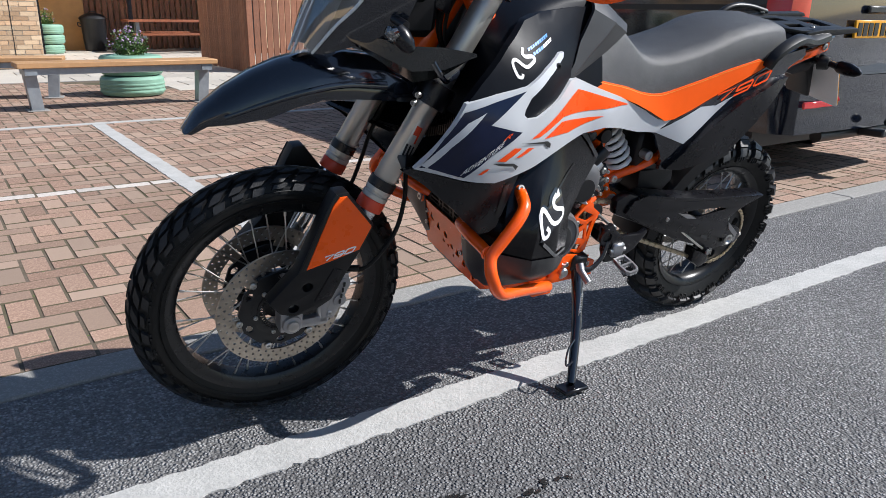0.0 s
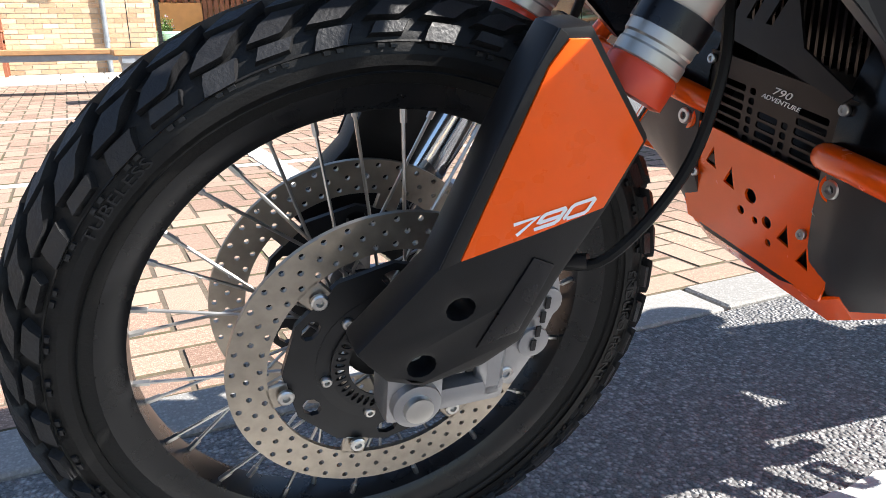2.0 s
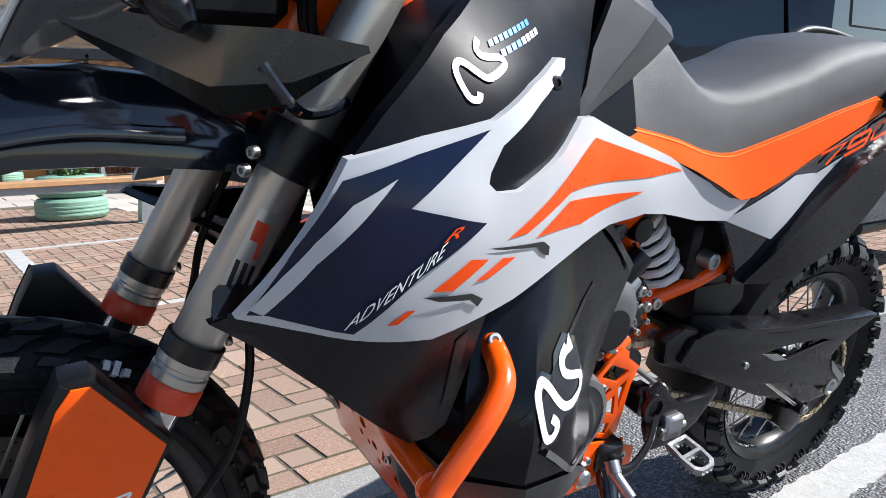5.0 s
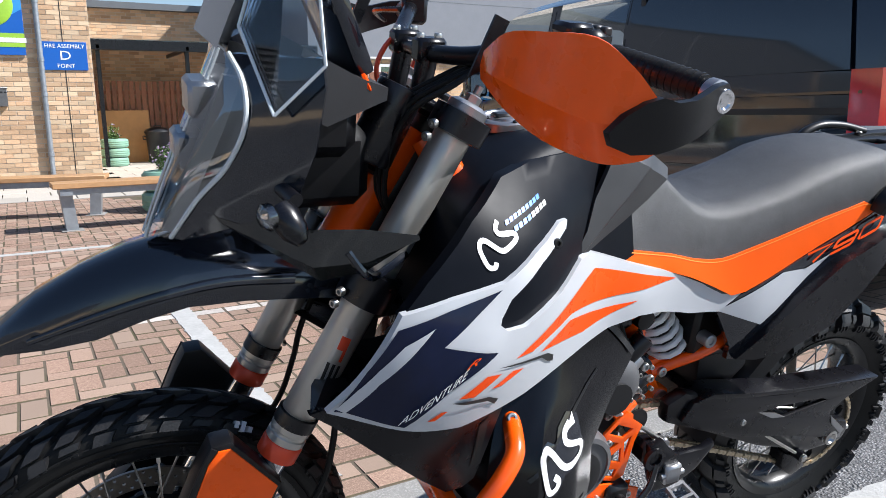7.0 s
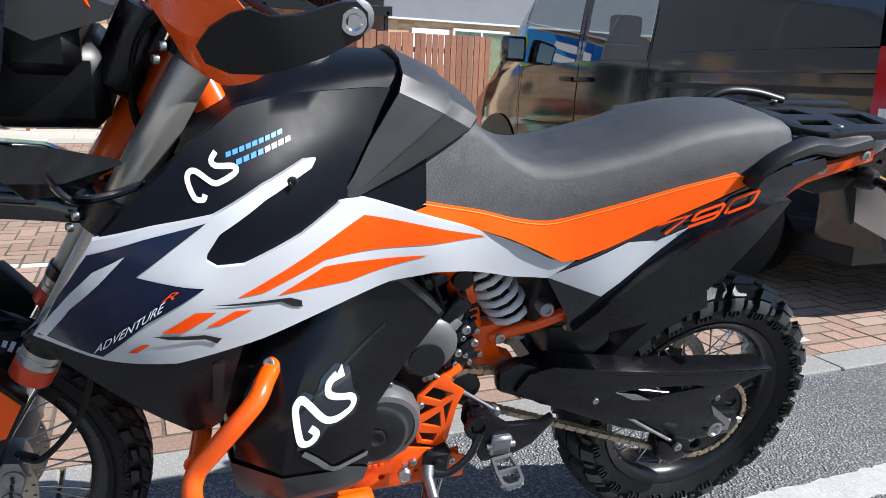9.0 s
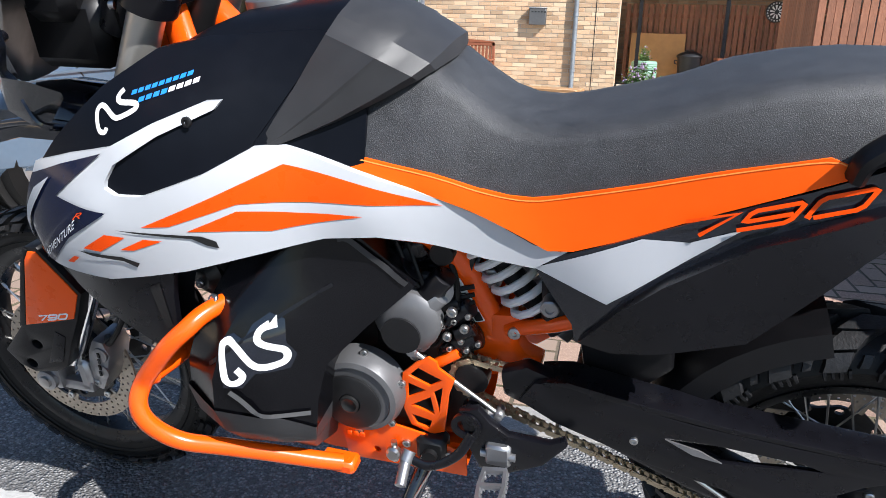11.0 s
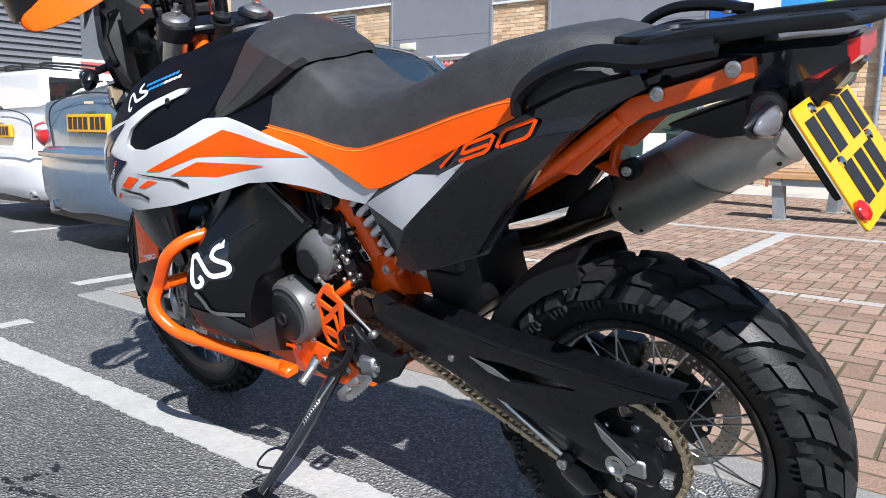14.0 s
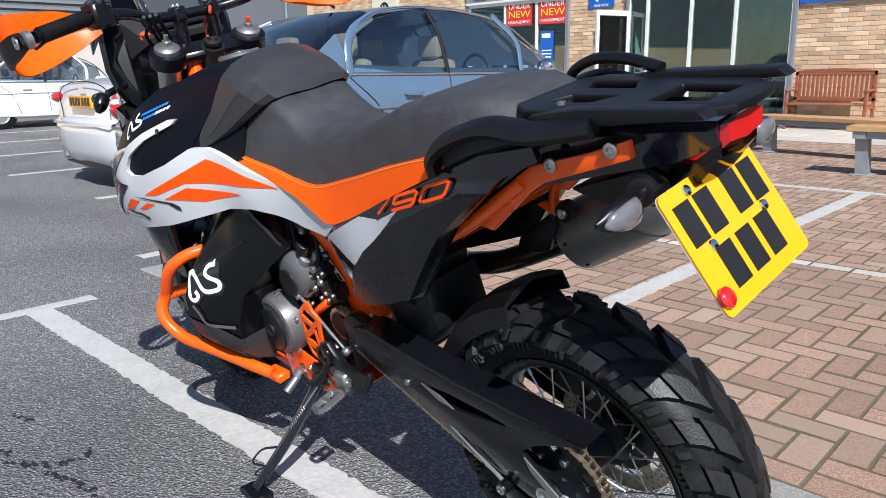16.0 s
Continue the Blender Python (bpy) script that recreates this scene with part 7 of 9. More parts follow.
for yy, zz in ((0.098, 0.60), (-0.106, 0.60), (0.098, 0.482), (-0.104, 0.482), (-0.09, 0.445), (0.10, 0.445)):
    part("guard_screw", bolt((0.489 - 0.13 * (zz - 0.47) - 0.003, yy, zz - 0.010), (-1, 0, 0.1), 0.0065, 0.005), M_STEEL, gr)
tri = lambda cx, cz, a: [(cx, cz), (cx + a, cz + 0.004), (cx + a * 0.3, cz + a * 1.5)]
rnd = lambda cx, cz, r: [(cx + r * math.cos(c), cz + r * math.sin(c)) for c in (2 * math.pi * k / 10 for k in range(10))]
skp = slab([(-0.150, 0.128), (-0.120, 0.0), (0.120, 0.0), (0.150, 0.128), (0.118, 0.150), (-0.118, 0.150)], -0.002, 0.002, [tri(-0.10, 0.030, 0.02), tri(-0.068, 0.045, 0.02), rnd(-0.03, 0.062, 0.008), rnd(-0.035, 0.035, 0.005), rnd(0.0, 0.085, 0.010), rnd(-0.01, 0.055, 0.005), rnd(0.015, 0.058, 0.006), tri(0.03, 0.080, 0.02), tri(0.065, 0.095, 0.02)])
for v in skp.verts:
    v.co = Vector((0.516 - 0.27 * v.co.z + v.co.y, v.co.x, 0.358 + v.co.z))
bash = part("skid_plate", skp, M_ORANGE_PC, bike, "orange powder-coated skid plate", 0)
part("bottom_plate", join(loft([[Vector((x, y, z)) for y, z in ((-0.135, z0 + 0.075), (-0.140, z0 + 0.02), (-0.11, z0), (0.11, z0), (0.140, z0 + 0.02), (0.135, z0 + 0.075), (0.132, z0 + 0.075), (0.136, z0 + 0.022), (0.108, z0 + 0.003), (-0.108, z0 + 0.003), (-0.136, z0 + 0.022), (-0.132, z0 + 0.075))] for x, z0 in ((0.52, 0.352), (0.56, 0.315), (0.66, 0.300), (0.80, 0.296), (0.92, 0.305))])), M_ORANGE_PC, bash, smooth=30)
part("side_plate", slab([(0.70, 0.315), (0.93, 0.32), (0.93, 0.37), (0.86, 0.40), (0.78, 0.415), (0.71, 0.43), (0.695, 0.38)], -0.152, -0.147, [rnd(0.76, 0.345, 0.007), rnd(0.83, 0.35, 0.005), rnd(0.88, 0.35, 0.006)], 0.001), M_ORANGE_PC, bash)
for x, z in ((0.73, 0.385), (0.82, 0.375), (0.90, 0.365)):
    part("plate_bolt", bolt((x, -0.152, z), (0, -1, 0), 0.008, 0.006), M_STEEL, bash)

# crash bars
for s in (-1, 1):
    cb = part("crash_bar", tube([(0.575, s * 0.150, 0.672), (0.548, s * 0.205, 0.672), (0.528, s * 0.252, 0.670), (0.513, s * 0.282, 0.658), (0.485, s * 0.298, 0.632), (0.450, s * 0.303, 0.590), (0.424, s * 0.306, 0.556), (0.417, s * 0.322, 0.528), (0.425, s * 0.330, 0.500), (0.445, s * 0.324, 0.468), (0.478, s * 0.310, 0.440), (0.530, s * 0.286, 0.420), (0.600, s * 0.258, 0.397), (0.670, s * 0.228, 0.370), (0.715, s * 0.208, 0.354)], 0.0155, 6, 16), M_ORANGE_PC, bike, "orange tubular crash bar")
    part("front_arm", tube([(0.482, s * 0.098, 0.532), (0.455, s * 0.114, 0.543), (0.440, s * 0.17, 0.549), (0.432, s * 0.24, 0.552), (0.424, s * 0.300, 0.556)], 0.0150, 6, 16), M_ORANGE_PC, cb)
    part("mount_tab", join(cyl((0.490, s * 0.118, 0.508), (0.472, s * 0.122, 0.508), 0.017, segs=20), boxm(0.475, 0.488, s * 0.118 - 0.014, s * 0.118 + 0.014, 0.515, 0.55, 0.004)), M_ORANGE_PC, cb)
    part("mount_bolt", bolt((0.472, s * 0.122, 0.508), (-1, 0, 0), 0.011, 0.008), M_STEEL, cb)
    part("top_bolt", bolt((0.536, s * 0.228, 0.684), (-0.2, s, 0.9), 0.009, 0.006), M_STEEL, cb)
    part("weld", lathe([(0.0165, -0.004), (0.019, 0), (0.0165, 0.004)], (0.425, s * 0.288, 0.556), (0, 1, 0), 16), M_ORANGE_PC, cb)
    part("rubber_stop", cyl((0.560, s * 0.16, 0.682), (0.575, s * 0.15, 0.682), 0.018, segs=16), M_RUBBER, cb)
    part("foot_flange", boxm(0.665, 0.735, s * 0.190 - 0.020, s * 0.190 + 0.020, 0.324, 0.350, 0.006), M_ORANGE_PC, cb)

# frame
frame_ = part("frame", join(tube([(0.435, -0.045, 1.10), (0.475, -0.085, 1.02), (0.462, -0.100, 0.955), (0.55, -0.12, 0.87), (0.68, -0.12, 0.80), (0.80, -0.108, 0.79), (0.872, -0.095, 0.772), (0.908, -0.070, 0.70), (0.938, -0.052, 0.62), (0.970, -0.045, 0.54)], 0.0235, 6, 14, (0.8, 1.15)), tube([(0.435, 0.045, 1.10), (0.475, 0.085, 1.02), (0.462, 0.100, 0.955), (0.55, 0.12, 0.87), (0.68, 0.12, 0.80), (0.80, 0.108, 0.79), (0.872, 0.095, 0.772), (0.908, 0.070, 0.70), (0.938, 0.052, 0.62), (0.970, 0.045, 0.54)], 0.0235, 6, 14, (0.8, 1.15)), cyl((0.42, 0, 1.11), (0.30, 0, 0.90), 0.036)), M_ORANGE_PC, bike, "orange tubular frame")
for s in (-1, 1):
    a, b = sorted((s * 0.066, s * 0.030))
    part("pivot_plate", slab([(0.920, 0.56), (0.925, 0.505), (0.945, 0.492), (1.020, 0.496), (1.044, 0.516), (1.046, 0.534), (1.016, 0.546), (1.002, 0.567), (1.008, 0.585), (1.026, 0.598), (1.018, 0.620), (0.985, 0.618), (0.950, 0.615)], a, b, (), 0.006), M_ORANGE_PC, frame_)
    part("pivot_bolt", join(lathe([(0.018, 0), (0.018, 0.006), (0.012, 0.010), (0, 0.010)], (1.023, s * 0.066, 0.519), (0, s, 0), 12)), M_STEEL, frame_)
    part("frame_bolt", bolt((0.999, s * 0.078, 0.594), (0, s, 0), 0.011, 0.007), M_STEEL, frame_)
    part("subframe_strut", tube([(0.985, s * 0.062, 0.588), (1.02, s * 0.075, 0.606), (1.102, s * 0.104, 0.652), (1.28, s * 0.110, 0.746), (1.45, s * 0.108, 0.840), (1.575, s * 0.10, 0.922)], 0.0130, 4, 12), M_ORANGE_PC, frame_)
    part("tail_rail", slab([(1.455, 0.836), (1.48, 0.854), (1.57, 0.933), (1.595, 0.950), (1.695, 0.974), (1.766, 0.998), (1.769, 0.972), (1.695, 0.949), (1.615, 0.924), (1.585, 0.906), (1.495, 0.830)], min(s * 0.105, s * 0.09), max(s * 0.105, s * 0.09), (), 0.004), M_ORANGE_PC, frame_, "orange tail rail")
    for x, z in ((1.637, 0.955), (1.742, 0.984)):
        part("rail_bolt", bolt((x, s * 0.105, z), (0, s, 0), 0.011, 0.006), M_STEEL, frame_)
part("rubber_plug", cyl((0.889, -0.090, 0.750), (0.889, -0.119, 0.750), 0.020, segs=24, bevel=0.003), M_BLACK_MAT, frame_)
tilt = Matrix(((1, 0, 0, 0), (0, 1, -0.22, 0.143), (0, 0, 1, 0), (0, 0, 0, 1)))
lab = part("data_label", slab([(0.893, 0.692), (0.911, 0.697), (0.947, 0.607), (0.930, 0.601)], -0.0850, -0.0825, (), 0, tilt), M_PAINTW, frame_, "white data label with dark print")
for k in range(6):
    part("label_print", slab([(0.898 + 0.0045 * k, 0.686 - 0.0105 * k), (0.9105 + 0.0045 * k, 0.689 - 0.0105 * k), (0.9112 + 0.0045 * k, 0.6868 - 0.0105 * k), (0.8988 + 0.0045 * k, 0.6838 - 0.0105 * k)], -0.0858, -0.0848, (), 0, tilt), M_PAINTK, lab)
part("label_print", slab([(0.926, 0.624), (0.939, 0.628), (0.945, 0.609), (0.932, 0.604)], -0.0858, -0.0848, (), 0, tilt), M_PAINTK, lab)
for x, y, z, r in ((0.955, -0.050, 0.679, 0.018), (1.064, -0.122, 0.681, 0.015)):
    part("round_cap", lathe([(r, -0.02), (r, 0.006), (r * 0.85, 0.008), (r * 0.5, 0.008), (r * 0.45, 0.005), (0, 0.005)], (x, y, z), (0, -1, 0), 24), M_ALU, frame_)

# rear suspension
sh0, sh1 = Vector((0.918, -0.045, 0.775)), Vector((1.068, -0.045, 0.590))
shock = part("shock_absorber", join(cyl(sh0, sh1, 0.020), cyl(sh0 + Vector((0, 0, 0.01)), sh0.lerp(sh1, 0.1), 0.032), cyl((0.90, 0.05, 0.76), (1.0, 0.06, 0.64), 0.026)), M_DARKMET, bike, "rear shock absorber with a white spring")
coil = [sh0.lerp(sh1, 0.08 + 0.78 * k / 84) + (Vector((0.777, 0, 0.63)) * math.cos(k * 2 * math.pi / 12) + Vector((0, 1, 0)) * math.sin(k * 2 * math.pi / 12)) * 0.040 for k in range(85)]
part("spring", tube(coil, 0.0072, 1, 8), M_SPRING, shock, "white coil spring")

# swing arm, chain and guards
for s in (-1, 1):
    a, b = sorted((s * 0.130, s * 0.098))
    sw = part("swing_arm", slab([(0.985, 0.545), (1.03, 0.565), (1.12, 0.535), (1.32, 0.455), (1.50, 0.385), (1.615, 0.365), (1.63, 0.335), (1.615, 0.305), (1.50, 0.300), (1.30, 0.365), (1.10, 0.455), (0.99, 0.50)], a, b, (), 0.010), M_BLACK_SAT, bike, "black aluminium swing arm")
    part("axle_block", boxm(1.537, 1.602, min(s * 0.134, s * 0.12), max(s * 0.134, s * 0.12), 0.318, 0.352, 0.004), M_ALU, sw)
    part("axle_end", lathe([(0.020, 0), (0.020, 0.008), (0.014, 0.010), (0.009, 0.002), (0, 0.002)], (BASE, s * 0.134, REAR_R), (0, s, 0), 20), M_STEEL, sw)
    part("adjuster", cyl((1.600, s * 0.114, 0.335), (1.645, s * 0.114, 0.330), 0.007, segs=8), M_STEEL, sw)
    if s < 0:
        guard_o = [(1.02, 0.505), (1.045, 0.545), (1.10, 0.550), (1.146, 0.537), (1.30, 0.512), (1.45, 0.499), (1.661, 0.490), (1.58, 0.462), (1.545, 0.445), (1.514, 0.421), (1.518, 0.408), (1.59, 0.354), (1.575, 0.340), (1.50, 0.350), (1.374, 0.385), (1.24, 0.414), (1.08, 0.470)]
        cg = part("chain_guard", slab(guard_o, -0.142, -0.130, [[(1.256, 0.475), (1.300, 0.453), (1.345, 0.445), (1.486, 0.462), (1.46, 0.470), (1.33, 0.478)]], 0.003), M_BLACK_SAT, sw, "matt black chain guard")
        part("guard_ledge", slab([(1.05, 0.547), (1.10, 0.556), (1.22, 0.535), (1.35, 0.517), (1.50, 0.504), (1.662, 0.492), (1.50, 0.496), (1.35, 0.507), (1.22, 0.523), (1.10, 0.543)], -0.142, -0.080, (), 0.003), M_BLACK_SAT, cg)
        part("silver_edge", slab([(1.256, 0.476), (1.300, 0.453), (1.345, 0.446), (1.31, 0.464)], -0.1440, -0.141), M_ALU, cg)
        part("silver_edge", slab([(1.518, 0.410), (1.588, 0.355), (1.577, 0.345), (1.530, 0.383)], -0.1440, -0.141), M_ALU, cg)
        part("guard_screw", bolt((1.209, -0.142, 0.462), (0, -1, 0), 0.007, 0.005), M_STEEL, cg)
        part("small_label", slab([(1.416, 0.381), (1.451, 0.367), (1.449, 0.347), (1.414, 0.361)], -0.1315, -0.1295), M_GLINT_LABEL, sw, "small grey label")
        part("stay", tube([(1.215, -0.135, 0.462), (1.33, -0.135, 0.385), (1.45, -0.135, 0.309)], 0.004, 4, 8), M_STEEL, sw)
        part("chain_guide", join(slab([(1.42, 0.309), (1.48, 0.289), (1.51, 0.249), (1.47, 0.229), (1.425, 0.259)], -0.125, -0.08, (), 0.006), cyl((1.45, -0.15, 0.309), (1.45, -0.12, 0.309), 0.013, segs=16)), M_BLACK_SAT, sw)
        part("guide_bolt", bolt((1.45, -0.150, 0.309), (0, -1, 0), 0.010, 0.006), M_STEEL, sw)
    else:
        part("rear_caliper", boxm(1.42, 1.50, 0.06, 0.115, 0.40, 0.46, 0.01), M_DARKMET, sw)
part("swing_bridge", boxm(1.10, 1.17, -0.11, 0.11, 0.46, 0.53, 0.015), M_BLACK_SAT, bike)
C1, R1, C2, R2 = Vector((0.93, 0, 0.503)), 0.036, Vector((BASE, 0, REAR_R)), 0.108
dd = C2 - C1
base_a, gap = math.atan2(dd.z, dd.x), math.acos((R1 - R2) / dd.length)
loop = []
a_up, a_dn = base_a + gap, base_a - gap
pt = lambda c, r, a: Vector((c.x + r * math.cos(a), -0.0945, c.z + r * math.sin(a)))
loop = [pt(C2, R2, a_up + (a_dn - a_up) * k / 24) for k in range(25)]
loop += [pt(C1, R1, a_dn - (2 * math.pi - (a_up - a_dn)) * k / 10) for k in range(11)]
seg = [0.0]
for p, q in zip(loop, loop[1:] + loop[:1]):
    seg.append(seg[-1] + (q - p).length)
LINKS = round(seg[-1] / 0.01588)


def on_loop(d):
    d %= seg[-1]
    i = max(k for k in range(len(loop)) if seg[k] <= d)
    p, q = loop[i], loop[(i + 1) % len(loop)]
    return p.lerp(q, (d - seg[i]) / max(1e-9, seg[i + 1] - seg[i]))


def link_mesh(gapy):
    out = []
    for s in (-1, 1):
        pl = [(0.0079 * k + 0.0072 * math.cos(radians(a)), 0.0072 * math.sin(radians(a))) for k, angs in ((1, (-60, 0, 60)), (-1, (120, 180, 240))) for a in angs]
        pl = pl[:3] + [(0, 0.0048)] + pl[3:] + [(0, -0.0048)]
        out.append(slab(pl, s * gapy - 0.0009, s * gapy + 0.0009))
    out += [cyl((k * 0.0079, -gapy - 0.002, 0), (k * 0.0079, gapy + 0.002, 0), 0.0036, segs=8) for k in (-1, 1)]
    return mesh_of("chain_link", join(*out), M_CHAIN)


chain = part("chain", cyl(pt(C1, 0.0, 0) + Vector((0, -0.012, 0)), pt(C1, 0.0, 0) + Vector((0, 0.012, 0)), 0.030, segs=18), M_DARKMET, bike, "gold-coloured drive chain on its front sprocket")
lm = (link_mesh(0.0085), link_mesh(0.0060))
for i in range(LINKS):
    p, q = on_loop(seg[-1] * i / LINKS), on_loop(seg[-1] * (i + 1) / LINKS)
    ob = part("link", lm[i % 2], None, chain)
    c, d = (p + q) / 2, q - p
    ob.matrix_basis = Matrix.Translation(c) @ Matrix.Rotation(-math.atan2(d.z, d.x), 4, 'Y')
sg = [(0.862, 0.560), (0.885, 0.592), (0.905, 0.610), (0.918, 0.600), (0.920, 0.585), (0.945, 0.560), (0.935, 0.52), (0.930, 0.47), (0.925, 0.415), (0.905, 0.402), (0.870, 0.42), (0.860, 0.46), (0.858, 0.51)]
spc = part("sprocket_cover", slab(sg, -0.148, -0.142, [[(0.872, 0.555), (0.888, 0.578), (0.925, 0.555), (0.905, 0.535)], [(0.870, 0.535), (0.898, 0.522), (0.868, 0.495)], [(0.910, 0.52), (0.925, 0.535), (0.918, 0.47)], [(0.872, 0.475), (0.905, 0.505), (0.910, 0.46)], [(0.872, 0.450), (0.905, 0.440), (0.900, 0.418), (0.880, 0.425)]], 0.0012), M_ORANGE_PC, bike, "orange lattice sprocket cover")
spc.matrix_basis = bike_in((-0.147, 0.004, 0.072)) @ Matrix.Diagonal((1.12, 1, 0.81, 1))
J0, J1 = Vector((0.837, -0.138, 0.572)), Vector((0.986, -0.138, 0.464))
part("shift_rod", cyl(J0, J1, 0.0045, segs=10), M_STEEL, bike, "steel gear linkage rod")
for p in (J0, J1):
    part("rod_joint", join(ball(p, 0.010), cyl(p + Vector((0, -0.010, 0)), p + Vector((0, 0.018, 0)), 0.0075, segs=10)), M_ALU, bike)
part("shift_arm", tube([(0.837, -0.112, 0.569), (0.850, -0.108, 0.590), (0.868, -0.10, 0.612)], 0.009, 4, 10), M_DARKMET, bike)

# footrest, gear lever and side stand
rest = part("footrest_bracket", join(slab([(0.93, 0.515), (0.965, 0.525), (0.985, 0.50), (1.015, 0.478), (1.085, 0.475), (1.110, 0.490), (1.115, 0.475), (1.075, 0.425), (1.02, 0.395), (0.965, 0.395), (0.945, 0.44)], -0.178, -0.160, (), 0.006), boxm(0.93, 0.97, -0.17, -0.12, 0.46, 0.51, 0.01)), M_BLACK_SAT, bike, "black footrest bracket and heel guard")
rest.matrix_basis = bike_in((-0.008, 0.010, -0.032))
part("hole_ring", lathe([(0.026, 0), (0.026, 0.008), (0.016, 0.008), (0.016, 0)], (0.945, -0.176, 0.487), (0, -1, 0), 24, closed=True), M_BLACK_SAT, rest)
rim_o = [(-0.028, -0.045), (0.028, -0.045), (0.032, 0.0), (0.030, 0.035), (0.018, 0.048), (-0.018, 0.048), (-0.030, 0.035), (-0.032, 0.0)]
rim_i = [[(-0.021, -0.036), (0.021, -0.036), (0.024, -0.004), (-0.024, -0.004)], [(-0.024, 0.004), (0.024, 0.004), (0.022, 0.030), (0.012, 0.040), (-0.012, 0.040), (-0.022, 0.030)]]
pm = Matrix.Translation((1.000, -0.230, 0.412)) @ Matrix.Rotation(radians(-10), 4, 'Y') @ Matrix.Rotation(radians(10), 4, 'X') @ Matrix.Rotation(radians(90), 4, 'X') @ Matrix.Scale(0.76, 4)
pegb = slab(rim_o, -0.008, 0.008, rim_i)
teeth = []
for lp in [rim_o] + rim_i:
    for k in range(len(lp)):
        (x0, z0), (x1, z1) = lp[k], lp[(k + 1) % len(lp)]
        n = max(1, int(math.hypot(x1 - x0, z1 - z0) / 0.011))
        for j in range(n):
            t = (j + 0.5) / n
            teeth.append(cyl((x0 + (x1 - x0) * t * 0.97, -0.014, (z0 + (z1 - z0) * t) * 0.97), (x0 + (x1 - x0) * t * 0.97, -0.006, (z0 + (z1 - z0) * t) * 0.97), 0.001, 0.0042, 5))
peg = part("footpeg", moved(pegb, pm), M_ALU, rest, "toothed silver footpeg", 20)
for b in teeth:
    part("tooth", moved(b, pm), M_ALU, peg)
part("peg_hinge", join(boxm(0.978, 1.022, -0.190, -0.165, 0.415, 0.460, 0.005), cyl((0.97, -0.182, 0.437), (1.03, -0.182, 0.437), 0.007, segs=10)), M_ALU, rest)
part("gear_lever", tube([(0.955, -0.180, 0.470), (0.93, -0.195, 0.430), (0.885, -0.205, 0.405), (0.842, -0.205, 0.415)], 0.0075, 6, 10, (0.7, 1.2)), M_BLACK_SAT, rest, "black gear lever")
part("lever_tip", join(cyl((0.842, -0.205, 0.415), (0.845, -0.250, 0.392), 0.010, segs=14), cyl((0.846, -0.198, 0.425), (0.842, -0.212, 0.412), 0.012, segs=12)), M_ALU, rest)
top, footp = Vector((0.865, -0.150, 0.365)), Vector((0.752, -0.352, 0.110))
stand = part("side_stand", tube([top, top.lerp(footp, 0.5) + Vector((0.01, 0.0, 0.0)), footp], (0.017, 0.0125), 6, 14), M_BLACK_GL, bike, "black side stand")
part("stand_foot", boxm(-0.042, 0.042, -0.026, 0.026, -0.007, 0.005, 0.003, Matrix.Translation(footp + Vector((0.0, -0.006, -0.010))) @ Matrix.Rotation(radians(-12.84), 4, 'X')), M_BLACK_SAT, stand)
part("stand_pivot", join(boxm(0.84, 0.895, -0.165, -0.125, 0.345, 0.40, 0.008), cyl((0.868, -0.175, 0.37), (0.868, -0.12, 0.37), 0.013, segs=16)), M_DARKMET, stand)
sp0, sp1 = Vector((0.875, -0.178, 0.352)), top.lerp(footp, 0.42) + Vector((0.006, -0.018, 0))
part("stand_spring", join(tube([sp0.lerp(sp1, k / 120) + Vector((math.cos(k * 0.9), 0.3 * math.sin(k * 0.9), math.sin(k * 0.9))) * 0.0055 for k in range(60, 121)], 0.0014, 1, 6), tube([sp0, sp0.lerp(sp1, 0.5)], 0.002, 1, 6)), M_STEEL, stand, "steel return spring")
part("stand_tang", tube([top.lerp(footp, 0.62) + Vector((-0.005, -0.012, 0)), top.lerp(footp, 0.66) + Vector((-0.04, -0.028, 0)), top.lerp(footp, 0.78) + Vector((-0.045, -0.028, 0.0)), top.lerp(footp, 0.80) + Vector((-0.004, -0.01, 0))], 0.003, 6, 6), M_BLACK_GL, stand)
part("stand_bolt", join(lathe([(0.014, 0), (0.014, 0.01), (0.009, 0.014), (0, 0.014)], (0.80, -0.165, 0.36), (0, -1, 0.2), 12), cyl((0.80, -0.165, 0.34), (0.80, -0.165, 0.385), 0.006, segs=8)), M_STEEL, stand)

# seat
ST = [(0.665, 0.926, 0.948, 0.168, 0.150), (0.69, 0.922, 0.955, 0.166, 0.145), (0.72, 0.915, 0.972, 0.163, 0.136), (0.76, 0.906, 0.994, 0.161, 0.126), (0.82, 0.892, 1.022, 0.157, 0.114), (0.86, 0.881, 1.036, 0.153, 0.106), (0.885, 0.875, 1.034, 0.15, 0.104), (0.93, 0.858, 1.0, 0.147, 0.104), (0.965, 0.842, 0.976, 0.145, 0.108), (1.0, 0.822, 0.963, 0.147, 0.112), (1.04, 0.802, 0.96, 0.148, 0.115), (1.08, 0.795, 0.965, 0.148, 0.118), (1.15, 0.817, 0.981, 0.146, 0.121), (1.22, 0.853, 1.0, 0.143, 0.122), (1.29, 0.882, 1.027, 0.142, 0.122), (1.36, 0.912, 1.042, 0.141, 0.121), (1.43, 0.94, 1.05, 0.138, 0.117), (1.5, 0.968, 1.052, 0.128, 0.106), (1.55, 0.98, 1.04, 0.112, 0.09), (1.585, 0.985, 1.015, 0.09, 0.07)]
sx = [q[0] for q in ST]


def seat_at(x):
    return [np.interp(x, sx, [q[k] for q in ST]) for k in (1, 2, 3, 4)]


